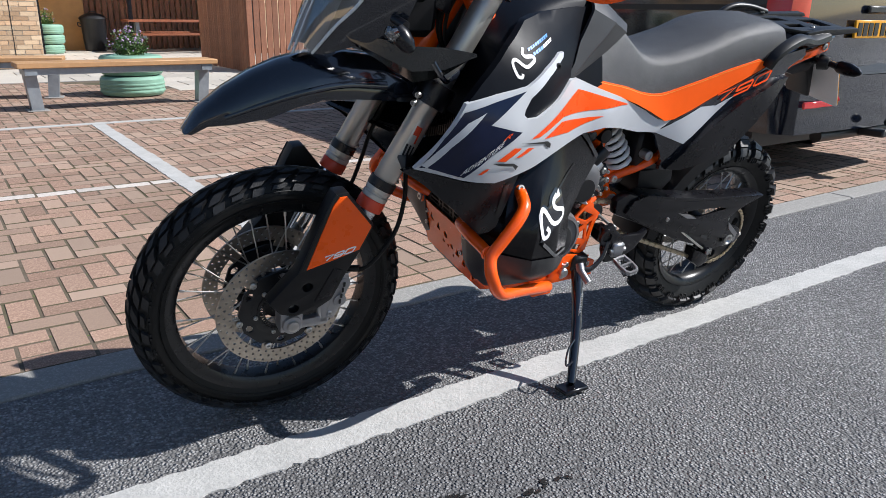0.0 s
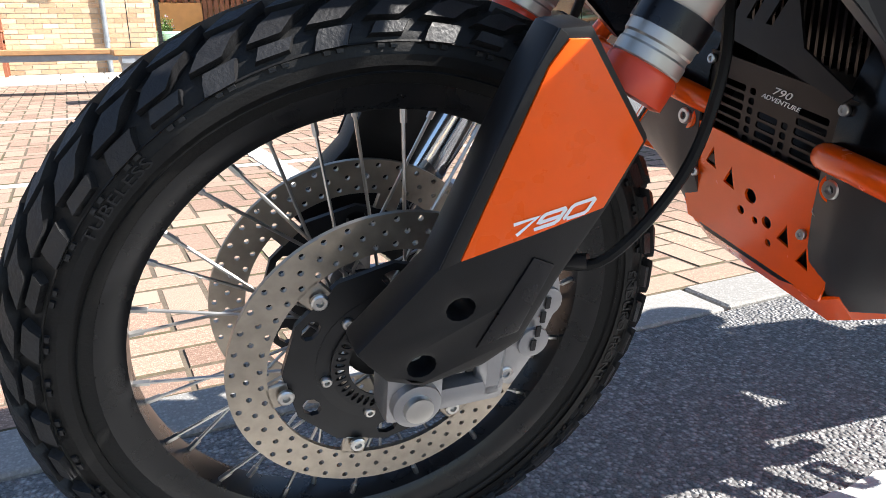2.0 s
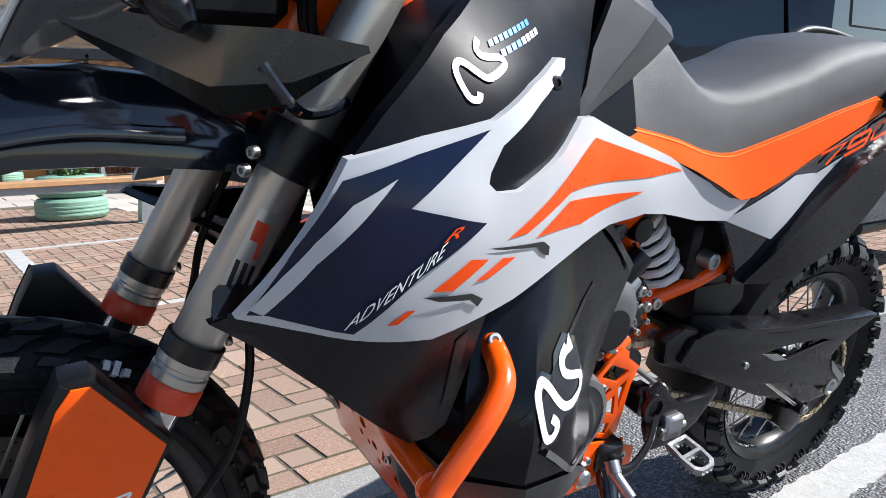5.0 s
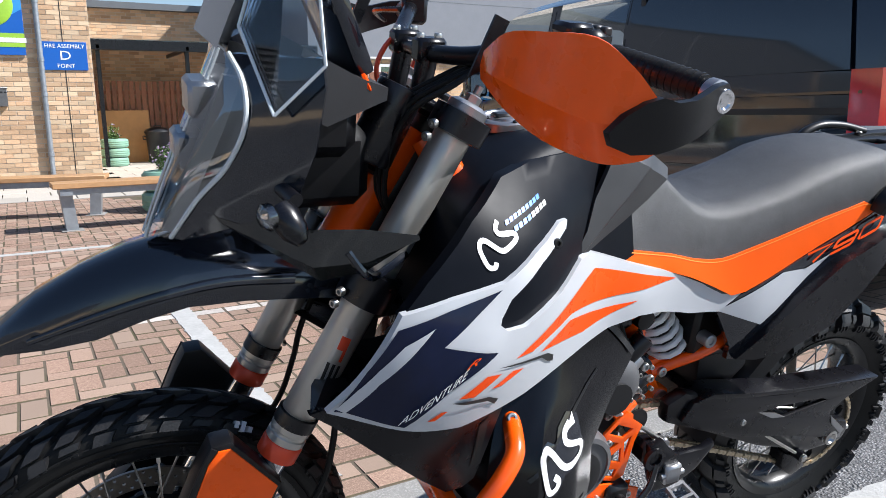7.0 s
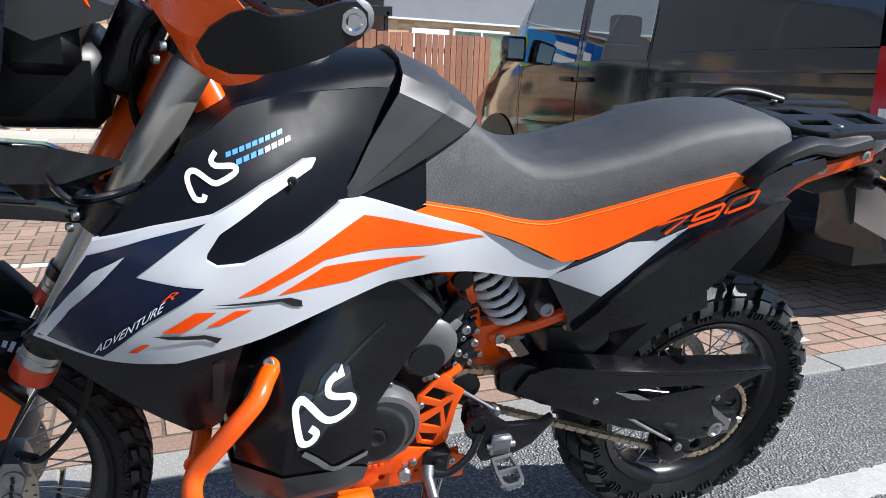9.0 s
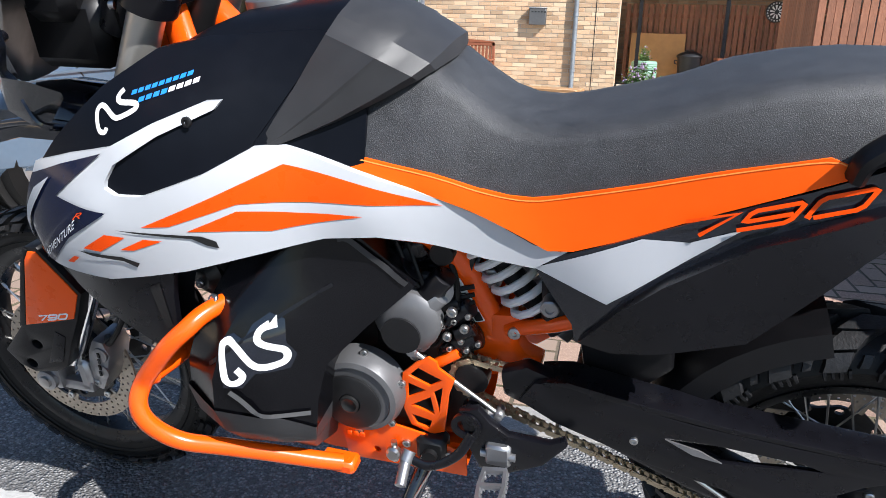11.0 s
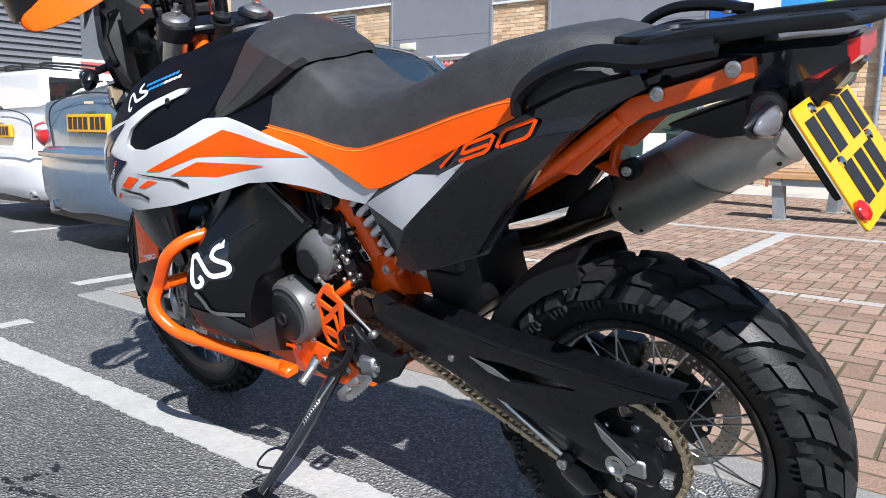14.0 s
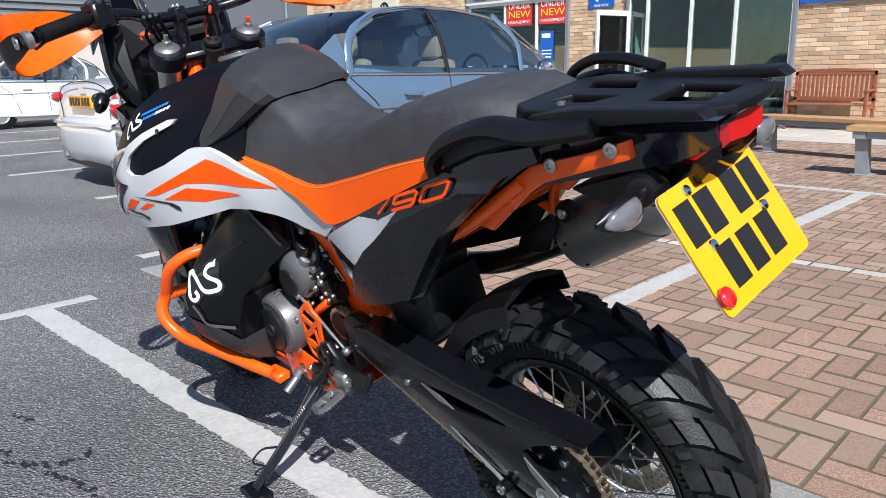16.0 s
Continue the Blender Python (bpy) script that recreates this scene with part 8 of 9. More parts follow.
def seat_w(x, z):
    zl, zt, wl, wt = seat_at(x)
    return wl + (wt - wl) * min(1, max(0, (z - zl) / max(0.02, zt - 0.022 - zl)))


rings = []
for x, zl, zt, wl, wt in ST:
    zm = zl + (zt - 0.022 - zl) * 0.5
    half = [(wl - 0.012, zl - 0.008), (wl, zl), ((wl + wt) / 2, zm), (wt, zt - 0.022), (wt * 0.90, zt - 0.008), (wt * 0.6, zt - 0.001), (0, zt)]
    rings.append([Vector((x, -a, z)) for a, z in half] + [Vector((x, a, z)) for a, z in reversed(half[:-1])])
seat = part("seat", loft(rings), M_SEAT, bike, "grained black seat with orange side panels", 40)
ORS = [(0.668, 0.942), (0.72, 0.933), (0.788, 0.920), (0.888, 0.899), (0.956, 0.879), (1.001, 0.871), (1.035, 0.870), (1.070, 0.876), (1.187, 0.905), (1.288, 0.933), (1.403, 0.959), (1.442, 0.946), (1.433, 0.936), (1.29, 0.878), (1.166, 0.824), (1.097, 0.799), (1.061, 0.796), (1.001, 0.824), (0.944, 0.848), (0.862, 0.876), (0.766, 0.903), (0.670, 0.928)]
for s in (-1, 1):
    part("orange_side", skin(ORS, seat_w, 0.003, 0.004, 0.03, s), M_SEAT_OR, seat, "orange vinyl side panel", 40)
    part("stitching", stroke([(0.68, 0.936), (0.72, 0.929), (0.788, 0.916), (0.888, 0.895), (0.956, 0.875), (1.001, 0.867), (1.035, 0.866), (1.070, 0.872), (1.187, 0.901), (1.288, 0.929), (1.400, 0.954), (1.435, 0.944)], 0.0018, seat_w, 0.0040, 4, s), surf("orange_thread", (0.95, 0.30, 0.05), 0.5), seat, "", 0)

# rear side panels, tail, rack, lamps and plate
rear_w = thin_plate([(1.039, 0.762, 0.141), (1.142, 0.724, 0.160), (1.235, 0.838, 0.150), (1.312, 0.864, 0.152), (1.11, 0.645, 0.142), (1.20, 0.672, 0.162), (1.47, 0.935, 0.138), (1.60, 0.975, 0.125), (1.35, 0.72, 0.158), (1.52, 0.86, 0.150)])
flare_w = thin_plate([(1.112, 0.648, 0.158), (1.165, 0.722, 0.180), (1.23, 0.665, 0.182), (1.33, 0.850, 0.182), (1.34, 0.705, 0.186), (1.455, 0.845, 0.188), (1.47, 0.905, 0.172), (1.54, 0.915, 0.160)])
for s in (-1, 1):
    rp = part("side_panel", skin([(1.035, 0.775), (1.085, 0.792), (1.15, 0.818), (1.29, 0.876), (1.43, 0.932), (1.52, 0.968), (1.62, 0.985), (1.63, 0.965), (1.56, 0.935), (1.46, 0.850), (1.345, 0.70), (1.23, 0.660), (1.155, 0.638), (1.105, 0.640), (1.10, 0.672), (1.045, 0.755)], rear_w, 0.0, 0.012, 0.03, s), M_BLACK_GL, bike, "glossy black rear side panel", 24)
    part("white_decal", skin([(1.040, 0.762), (1.10, 0.790), (1.190, 0.831), (1.252, 0.833), (1.318, 0.861), (1.150, 0.725)], rear_w, 0.0016, 0, 0.03, s), M_WHITE, rp, "white decal", 24)
    part("matt_inset", skin([(1.165, 0.722), (1.225, 0.777), (1.33, 0.848), (1.47, 0.905), (1.53, 0.912), (1.455, 0.845), (1.34, 0.705), (1.23, 0.665), (1.16, 0.645), (1.112, 0.648)], flare_w, 0.0, 0.045, 0.03, s), M_BLACK_SAT, rp, "satin black raised panel", 24)
    if s < 0:
        for line, w in numerals("790"):
            part("numeral", ribbon([(1.230 + 0.216 * u + 0.014 * v, 0.838 + 0.064 * u + 0.027 * v) for u, v in line], 0.0058, lambda x, z: Vector((x, -(rear_w(x, z) + 0.0070), z))), M_DECAL_OR, rp, "orange numeral", 0)
under = part("tail_unit", join(loft([[Vector((x, y, z)) for y, z in ((-w, zt - 0.012), (-w * 0.9, zt), (w * 0.9, zt), (w, zt - 0.012), (w * 0.85, zb), (-w * 0.85, zb))] for x, zt, zb, w in ((1.20, 0.86, 0.78, 0.115), (1.40, 0.94, 0.86, 0.115), (1.58, 0.99, 0.905, 0.088), (1.70, 1.005, 0.935, 0.086), (1.80, 1.012, 0.955, 0.07), (1.86, 1.012, 0.98, 0.055))] )), M_BLACK_GL, bike, "glossy black tail unit", 30)
rack = part("luggage_rack", join(slab([(1.56, -0.075), (1.60, -0.105), (1.68, -0.110), (1.74, -0.085), (1.85, -0.080), (1.885, -0.050), (1.89, 0.0), (1.885, 0.050), (1.85, 0.080), (1.74, 0.085), (1.68, 0.110), (1.60, 0.105), (1.56, 0.075)], -1.034, -1.022, [[(1.60, -0.06), (1.68, -0.06), (1.70, -0.02), (1.62, -0.02)], [(1.60, 0.06), (1.62, 0.02), (1.70, 0.02), (1.68, 0.06)], [(1.76, -0.045), (1.84, -0.04), (1.85, 0.04), (1.76, 0.045)]], 0.003, Matrix(((1, 0, 0, 0), (0, 0, 1, 0), (0, -1, 0, 0), (0, 0, 0, 1))))), M_BLACK_MAT, bike, "black moulded luggage rack")
for s in (-1, 1):
    part("grab_handle", tube([(1.430, s * 0.148, 0.938), (1.440, s * 0.152, 0.968), (1.485, s * 0.150, 0.998), (1.555, s * 0.140, 1.016), (1.63, s * 0.126, 1.008), (1.72, s * 0.106, 1.018)], (0.015, 0.023), 6, 8, (0.75, 1.15)), M_BLACK_MAT, rack, "black grab handle")
    part("rack_edge", slab([(1.60, 1.005), (1.62, 1.030), (1.70, 1.040), (1.87, 1.044), (1.885, 1.032), (1.72, 1.018), (1.64, 0.998)], min(s * 0.118, s * 0.088), max(s * 0.118, s * 0.088), (), 0.004), M_BLACK_MAT, rack)
    part("rack_bolt", bolt((1.66, s * 0.095, 1.040), (0, 0, 1), 0.007, 0.004), M_STEEL, rack)
part("rear_loop", tube([(1.52, 0.125, 0.99), (1.50, 0.130, 1.025), (1.55, 0.128, 1.052), (1.62, 0.120, 1.054), (1.69, 0.105, 1.042)], 0.011, 6, 12, (1, 0.8)), M_BLACK_MAT, rack)
tl = part("tail_lamp", loft([[Vector((x, y, z)) for y, z in ((-w, z0), (-w, z1), (0, z1 + 0.006), (w, z1), (w, z0), (0, z0 - 0.006))] for x, z0, z1, w in ((1.80, 0.955, 0.990, 0.055), (1.84, 0.955, 1.000, 0.050), (1.872, 0.985, 1.008, 0.042))]), M_REDLENS, bike, "red and smoked tail lamp", 30)
part("lamp_glass", loft([[Vector((x, y, z)) for y, z in ((-w, z0), (-w, z1), (0, z1 + 0.006), (w, z1), (w, z0), (0, z0 - 0.006))] for x, z0, z1, w in ((1.795, 0.925, 0.962, 0.058), (1.83, 0.925, 0.96, 0.054), (1.862, 0.965, 0.985, 0.046))]), M_SMOKE, tl)
holder = part("plate_bracket", join(slab([(1.72, 0.945), (1.79, 0.955), (1.812, 0.935), (1.860, 0.80), (1.850, 0.795), (1.785, 0.895), (1.74, 0.915)], -0.045, 0.045, (), 0.006), slab([(1.62, 0.90), (1.76, 0.945), (1.80, 0.93), (1.78, 0.89), (1.70, 0.88)], -0.06, 0.06, (), 0.01)), M_BLACK_MAT, bike, "black number plate bracket")
pn = Matrix.Translation((1.861, -0.015, 0.863)) @ Matrix.Rotation(radians(2), 4, 'X') @ Matrix.Rotation(radians(-31), 4, 'Y') @ Matrix(((0, 0, 1, 0), (1, 0, 0, 0), (0, 1, 0, 0), (0, 0, 0, 1)))
# in the plate's own plane: x across, y up, z out to the rear
rr = 0.010
outline = [(sx_ * (0.114 - rr) + rr * math.cos(radians(a)), sy_ * (0.087 - rr) + rr * math.sin(radians(a))) for sx_, sy_, a0 in ((1, 1, 0), (-1, 1, 90), (-1, -1, 180), (1, -1, 270)) for a in (a0, a0 + 30, a0 + 60, a0 + 90)]
plm = pn @ Matrix(((1, 0, 0, 0), (0, 0, 1, 0), (0, 1, 0, 0), (0, 0, 0, 1)))
plate = part("number_plate", slab(outline, 0.0, 0.003, (), 0, plm), M_YELLOW, holder, "yellow number plate with black bars", 20)
part("plate_back", slab(outline, -0.002, -0.0004, (), 0, plm), M_SPRING, plate, "white back of the plate", 20)
for cx, cy in ((-0.080, 0.036), (-0.034, 0.036), (0.034, 0.036), (0.080, 0.036), (-0.050, -0.036), (0.0, -0.036), (0.050, -0.036)):
    part("plate_bar", boxm(cx - 0.018, cx + 0.018, cy - 0.029, cy + 0.029, 0.003, 0.0042, 0, pn), M_PAINTK, plate, "", 0)
for q in ((-0.057, 0.074, 0.003), (0.057, 0.074, 0.003), (-0.068, -0.002, 0.003), (0.068, -0.002, 0.003)):
    part("plate_bolt", lathe([(0.008, 0), (0.0075, 0.004), (0.005, 0.005), (0, 0.005)], pn @ Vector(q), pn.to_3x3() @ Vector((0, 0, 1)), 14), M_CHROME, plate)
part("reflector", lathe([(0.014, 0), (0.014, 0.006), (0.010, 0.010), (0, 0.012)], pn @ Vector((-0.102, -0.062, 0.003)), pn.to_3x3() @ Vector((0, 0, 1)), 20), M_REDLENS, plate, "red reflector")
for s in (-1, 1):
    ri = part("rear_indicator", join(tube([(1.77, s * 0.05, 0.925), (1.785, s * 0.10, 0.932), (1.79, s * 0.14, 0.930)], 0.010, 4, 10), loft([[Vector((1.795 + r * 0.6 * math.cos(a) + dx, s * y, 0.930 + r * math.sin(a))) for a in (2 * math.pi * k / 14 for k in range(14))] for y, r, dx in ((0.130, 0.010, 0), (0.145, 0.020, 0.004), (0.175, 0.021, 0.006), (0.205, 0.015, 0.004), (0.222, 0.004, 0))])), M_BLACK_SAT, bike, "slim black rear indicator", 50)
    part("indicator_lens", loft([[Vector((1.806 + r * 0.5 * math.cos(a) + dx, s * y, 0.930 + r * math.sin(a))) for a in (2 * math.pi * k / 14 for k in range(14))] for y, r, dx in ((0.150, 0.012, 0), (0.160, 0.018, 0.004), (0.18, 0.018, 0.006), (0.205, 0.012, 0.002), (0.218, 0.003, 0))]), surf("smoked_clear_lens", (0.16, 0.16, 0.17), 0.15, metal=0.3, coat=0.8), ri, "", 60)
    part("indicator_boot", cyl((1.775, s * 0.085, 0.93), (1.785, s * 0.115, 0.932), 0.026, 0.020, 18, 0.003), M_BLACK_MAT, ri)

# exhaust and hugger
E0, E1 = Vector((1.425, 0.185, 0.692)), Vector((1.710, 0.187, 0.852))
ed = (E1 - E0).normalized()
sil = [[E0.lerp(E1, t) + (Vector((0, 1, 0)) * math.cos(a) * w + ed.cross(Vector((0, 1, 0))).normalized() * math.sin(a) * h) for a in (2 * math.pi * k / 28 for k in range(28))] for t, w, h in ((-0.05, 0.030, 0.034), (0.0, 0.056, 0.062), (0.02, 0.059, 0.066), (1.0, 0.060, 0.068), (1.10, 0.050, 0.056), (1.17, 0.036, 0.038), (1.16, 0.028, 0.030), (1.05, 0.026, 0.028))]
muf = part("silencer", loft(sil), M_TITAN, bike, "brushed titanium silencer", 40)
perp = ed.cross(Vector((0, 1, 0))).normalized()
around = lambda u, a, g: E0.lerp(E1, u) + Vector((0, 1, 0)) * math.cos(a) * (0.0595 + g) + perp * math.sin(a) * (0.0670 + g)
ANG = [2 * math.pi * k / 36 for k in range(36)]
part("silencer_band", loft([[around(u, a, 0.0022) for a in ANG] for u in (0.985, 1.0)]), M_STEEL, muf, "steel end band")
# a darker shell paints the tail's slanting shadow onto the silencer
part("silencer_shade", loft([[around(u + (0.06 - 0.10 * math.sin(a)) * k, a, 0.0018) for a in ANG] for u, k in ((0.02, 0), (0.22, 0.5), (0.45, 1))], caps=False), surf("shaded_titanium", (0.30, 0.29, 0.27), 0.42, metal=0.6, var=0.12, scale=60), muf, "front of the silencer with the tail's shadow painted darker", 60)
# steel line added along the edge of that painted shadow
part("silencer_shade_edge", loft([[around(0.45 - 0.10 * math.sin(a) + 0.06 + d, a, 0.0030) for a in ANG] for d in (0, 0.008)], caps=False), M_STEEL, muf, smooth=60)
part("heat_shield", slab([(1.325, 0.672), (1.340, 0.705), (1.425, 0.768), (1.440, 0.745), (1.415, 0.690), (1.400, 0.682)], 0.112, 0.122, (), 0.003), M_BLACK_MAT, muf, "black heat shield")
for t in (0.07, 0.94):
    for a in (2.2, math.pi, 4.1):
        part("rivet", bolt(around(t, a, 0.001), around(t, a, 1.0) - around(t, a, 0), 0.004, 0.003), M_DARKMET, muf)
part("exhaust_pipe", tube([(0.60, 0.10, 0.40), (0.85, 0.14, 0.36), (1.02, 0.15, 0.50), (1.10, 0.135, 0.585), (1.25, 0.15, 0.620), (1.42, 0.183, 0.690)], 0.026, 8, 18), M_PIPE, bike, "heat-tinted exhaust pipe")
part("pipe_bend", lathe([(0.05, -0.05), (0.062, 0), (0.05, 0.05)], (1.06, 0.02, 0.60), (0.4, 0.5, 0.6), 24), M_ALU, bike, "polished exhaust junction")
mount = part("silencer_mount", join(slab([(1.41, 0.790), (1.43, 0.800), (1.485, 0.806), (1.500, 0.795), (1.495, 0.776), (1.46, 0.772), (1.44, 0.776)], 0.098, 0.106, (), 0.002), tube([(1.48, 0.10, 0.86), (1.455, 0.102, 0.82), (1.45, 0.102, 0.79)], 0.010, 4, 10)), M_ORANGE_PC, bike, "orange silencer bracket")
part("rubber_bush", lathe([(0.018, 0), (0.020, 0.008), (0.020, 0.022), (0.012, 0.026), (0, 0.026)], (1.487, 0.080, 0.790), (0, 1, 0), 20), M_RUBBER, mount)
part("bush_bolt", bolt((1.487, 0.080, 0.790), (0, -1, 0), 0.010, 0.006), M_STEEL, mount)
hug = []
for a in np.linspace(radians(55), radians(178), 16):
    r = 0.362 + 0.01 * math.cos(a)
    c = Vector((BASE - r * math.sin(a - math.pi / 2) * 0 + r * math.cos(a), 0, REAR_R + r * math.sin(a)))
    hug.append(c)
hug = [p for p in hug if p.x < 1.47]
part("rear_hugger", loft([[Vector((p.x, y, p.z)) + (p - Vector((BASE, 0, REAR_R))).normalized() * e for y, e in ((-0.088, -0.05), (-0.082, -0.012), (-0.05, 0.004), (0, 0.008), (0.05, 0.004), (0.082, -0.012), (0.088, -0.05), (0.083, -0.05), (0.076, -0.016), (0, 0.003), (-0.076, -0.016), (-0.083, -0.05))] for p in hug]), M_BLACK_MAT, bike, "black rear mudguard", 40)
part("battery_box", join(boxm(1.045, 1.16, -0.100, 0.085, 0.63, 0.745, 0.01), boxm(1.09, 1.22, -0.09, 0.09, 0.60, 0.70, 0.02), slab([(1.10, 0.64), (1.24, 0.66), (1.26, 0.56), (1.20, 0.50), (1.12, 0.50)], -0.075, 0.075, (), 0.01)), M_BLACK_MAT, bike)

# ---- parked vehicles ----
M_CARGLASS = clear("car_window", (0.36, 0.42, 0.44), 0.01, 0.16)
M_VANGLASS = surf("dark_privacy_glass", (0.006, 0.008, 0.010), 0.03, var=0.05, coat=1.0)
M_TRIM = surf("black_car_trim", (0.012, 0.012, 0.013), 0.4)


def car_wheel(parent, x, y, r, w, side, m_rim):
    t = part("wheel", lathe([(r * 0.66, -w / 2), (r * 0.75, -w * 0.52), (r * 0.95, -w * 0.48), (r, -w * 0.36), (r, w * 0.36), (r * 0.95, w * 0.48), (r * 0.75, w * 0.52), (r * 0.66, w / 2)], (x, y, r), (1, 0, 0), 40, closed=True), M_RUBBER, parent, "black car tyre on a silver rim")
    f = x + side * w * 0.40
    rim = part("rim", join(lathe([(r * 0.67, 0), (r * 0.66, 0.02), (r * 0.60, 0.012), (r * 0.58, -0.03)], (f, y, r), (side, 0, 0), 40), lathe([(0, 0.012), (r * 0.20, 0.014), (r * 0.22, 0.0)], (f, y, r), (side, 0, 0), 24)), m_rim, t)
    for k in range(7):
        a = 2 * math.pi * k / 7
        sp = boxm(-0.006, 0.014, -r * 0.085, r * 0.085, r * 0.16, r * 0.62, 0.005)
        part("rim_spoke", moved(sp, Matrix.Translation((f, y, r)) @ Matrix.Rotation(a, 4, 'X') @ (Matrix.Identity(4) if side > 0 else Matrix.Rotation(math.pi, 4, 'Z'))), m_rim, rim)
    part("brake_drum", lathe([(0, 0), (r * 0.56, 0), (r * 0.56, -0.04)], (f - side * 0.03, y, r), (side, 0, 0), 24), M_DARKMET, rim)


def smoothring(w, z0, zm, zb, zt, crown):
    """Half of a car's cross-section, sill to middle: (half width, height)."""
    return [(w * 0.93, z0), (w * 0.985, z0 + 0.05), (w, zm), (w * 0.985, (zm + zb) / 2), (w * 0.955, zb), (w * 0.90, zb + (zt - zb) * 0.75), (w * 0.55, zt - crown * 0.25), (0, zt)]


def car_body(parent, cx, y0, stations, paint, label, dirn=1):
    rings = []
    for v, w, z0, zm, zb, zt, crown in stations:
        half = smoothring(w, z0, zm, zb, zt, crown)
        rings.append([Vector((cx - a, y0 + v, z)) for a, z in half] + [Vector((cx + a, y0 + v, z)) for a, z in reversed(half[:-1])])
    return part("body", loft(rings), paint, parent, label, 40)


def arch(parent, x, y, r, side):
    part("wheel_arch", lathe([(r + 0.05, 0), (r + 0.05, 0.012), (0, 0.012)], (x, y, r + 0.02), (side, 0, 0), 36), M_PAINTK, parent, "", 0)


def saloon(name, cx, y0, L, W, H, paint, label, rim, seats=False, fast=False):
    """A four-door car with its tail at y0 and its nose towards +y."""
    car = tagged(new(name), label, "car")
    w = W / 2
    k = L / 4.9
    st = [(0.00, w * 0.78, 0.40, 0.55, 0.72, 0.80, 0.05), (0.05, w * 0.90, 0.30, 0.56, 0.86, 0.98, 0.05), (0.25, w * 0.96, 0.26, 0.58, 0.92, 1.03, 0.05), (0.9, w * 1.0, 0.22, 0.60, 0.95, 1.05, 0.06), (1.5, w * 1.0, 0.20, 0.60, 0.95, 1.02, 0.04), (2.4, w * 1.0, 0.20, 0.58, 0.94, 1.00, 0.04), (3.3, w * 0.99, 0.20, 0.57, 0.92, 1.00, 0.06), (3.9, w * 0.97, 0.22, 0.56, 0.86, 0.96, 0.08), (4.5, w * 0.92, 0.24, 0.52, 0.74, 0.84, 0.08), (4.82, w * 0.80, 0.30, 0.48, 0.62, 0.70, 0.06), (4.90, w * 0.62, 0.36, 0.46, 0.55, 0.60, 0.04)]
    body = car_body(car, cx, y0, [(v * k, a, b, c, d, e, f) for v, a, b, c, d, e, f in st], paint, "painted car body")
    zb, zr = 0.955, H
    G = [(0.62 if fast else 0.72, 0.80, zb + 0.06, zb + 0.07), (1.05, 0.76, zb - 0.01, zr - 0.20), (1.45, 0.72, zb - 0.01, zr - 0.06), (1.95, 0.70, zb - 0.02, zr), (2.45, 0.70, zb - 0.02, zr), (2.90, 0.72, zb - 0.03, zr - 0.07), (3.35, 0.78, zb - 0.03, zr - 0.28), (3.62, 0.82, zb - 0.01, zb + 0.05)]
    rows = []
    for v, t, zl, zt in G:
        half = [(w * 0.95, zl), (w * (0.95 + t) / 2 + 0.01, (zl + zt) / 2), (w * t, zt - 0.03), (w * t * 0.8, zt), (0, zt + 0.012)]
        rows.append([Vector((cx - a, y0 + v * k, z)) for a, z in half] + [Vector((cx + a, y0 + v * k, z)) for a, z in reversed(half[:-1])])
    roof = bmesh.new()
    rv = [[roof.verts.new(p) for p in r] for r in rows]
    gl = bmesh.new()
    gv_ = [[gl.verts.new(p) for p in r] for r in rows]
    m_ = len(rows[0])
    for i in range(len(rows) - 1):
        for j in range(m_ - 1):
            side_win = j in (0, 1, m_ - 3, m_ - 2)
            ends = i in (0, len(rows) - 2) or (i == 1 and not side_win) or (i == len(rows) - 3 and not side_win)
            win = (side_win and 0 < i < len(rows) - 2) or (ends and not side_win)
            b_, vv = (gl, gv_) if win else (roof, rv)
            b_.faces.new((vv[i][j], vv[i][j + 1], vv[i + 1][j + 1], vv[i + 1][j]))
    for b_ in (roof, gl):
        bmesh.ops.delete(b_, geom=[v for v in b_.verts if not v.link_faces], context='VERTS')
    part("roof", roof, paint, body, "", 60)
    glass = part("glazing", gl, M_CARGLASS if seats else M_CARGLASS, body, "tinted car glass", 60)
    glass.visible_shadow = False
    for s in (-1, 1):
        X = cx + s * w
        for v in (1.0, 2.02, 2.98):
            lo, hi = rows[1], rows[3]
            part("pillar", tube([(cx + s * w * 0.955, y0 + v * k * 1.0 + 0.03, zb - 0.01), (cx + s * w * 0.845, y0 + v * k * (1.02 if v > 1.5 else 1.12), (zb + zr) / 2 + 0.0), (cx + s * w * 0.725, y0 + v * k * (1.0 if 1.5 < v < 2.5 else (1.42 if v < 1.5 else 0.95)), zr - (0.105 if v < 1.5 else 0.05))], 0.026, 4, 8, (1.4, 0.6)), M_TRIM if v == 2.02 else paint, body)
        part("waist_trim", tube([(X * 1 - s * w * 0.042, y0 + 1.0 * k, zb + 0.0), (X - s * w * 0.040, y0 + 2.2 * k, zb - 0.008), (X - s * w * 0.048, y0 + 3.35 * k, zb - 0.02)], 0.010, 4, 8), M_CHROME, body)
        part("roof_trim", tube([(X - s * w * 0.05, y0 + 1.0 * k, zb + 0.02), (X - s * w * 0.15, y0 + 1.12 * k, zr - 0.26), (X - s * w * 0.262, y0 + 1.5 * k, zr - 0.07), (X - s * w * 0.285, y0 + 2.2 * k, zr - 0.018), (X - s * w * 0.265, y0 + 2.9 * k, zr - 0.09), (X - s * w * 0.21, y0 + 3.3 * k, zr - 0.27), (X - s * w * 0.06, y0 + 3.55 * k, zb + 0.02)], 0.010, 4, 8), M_CHROME if seats else M_TRIM, body)
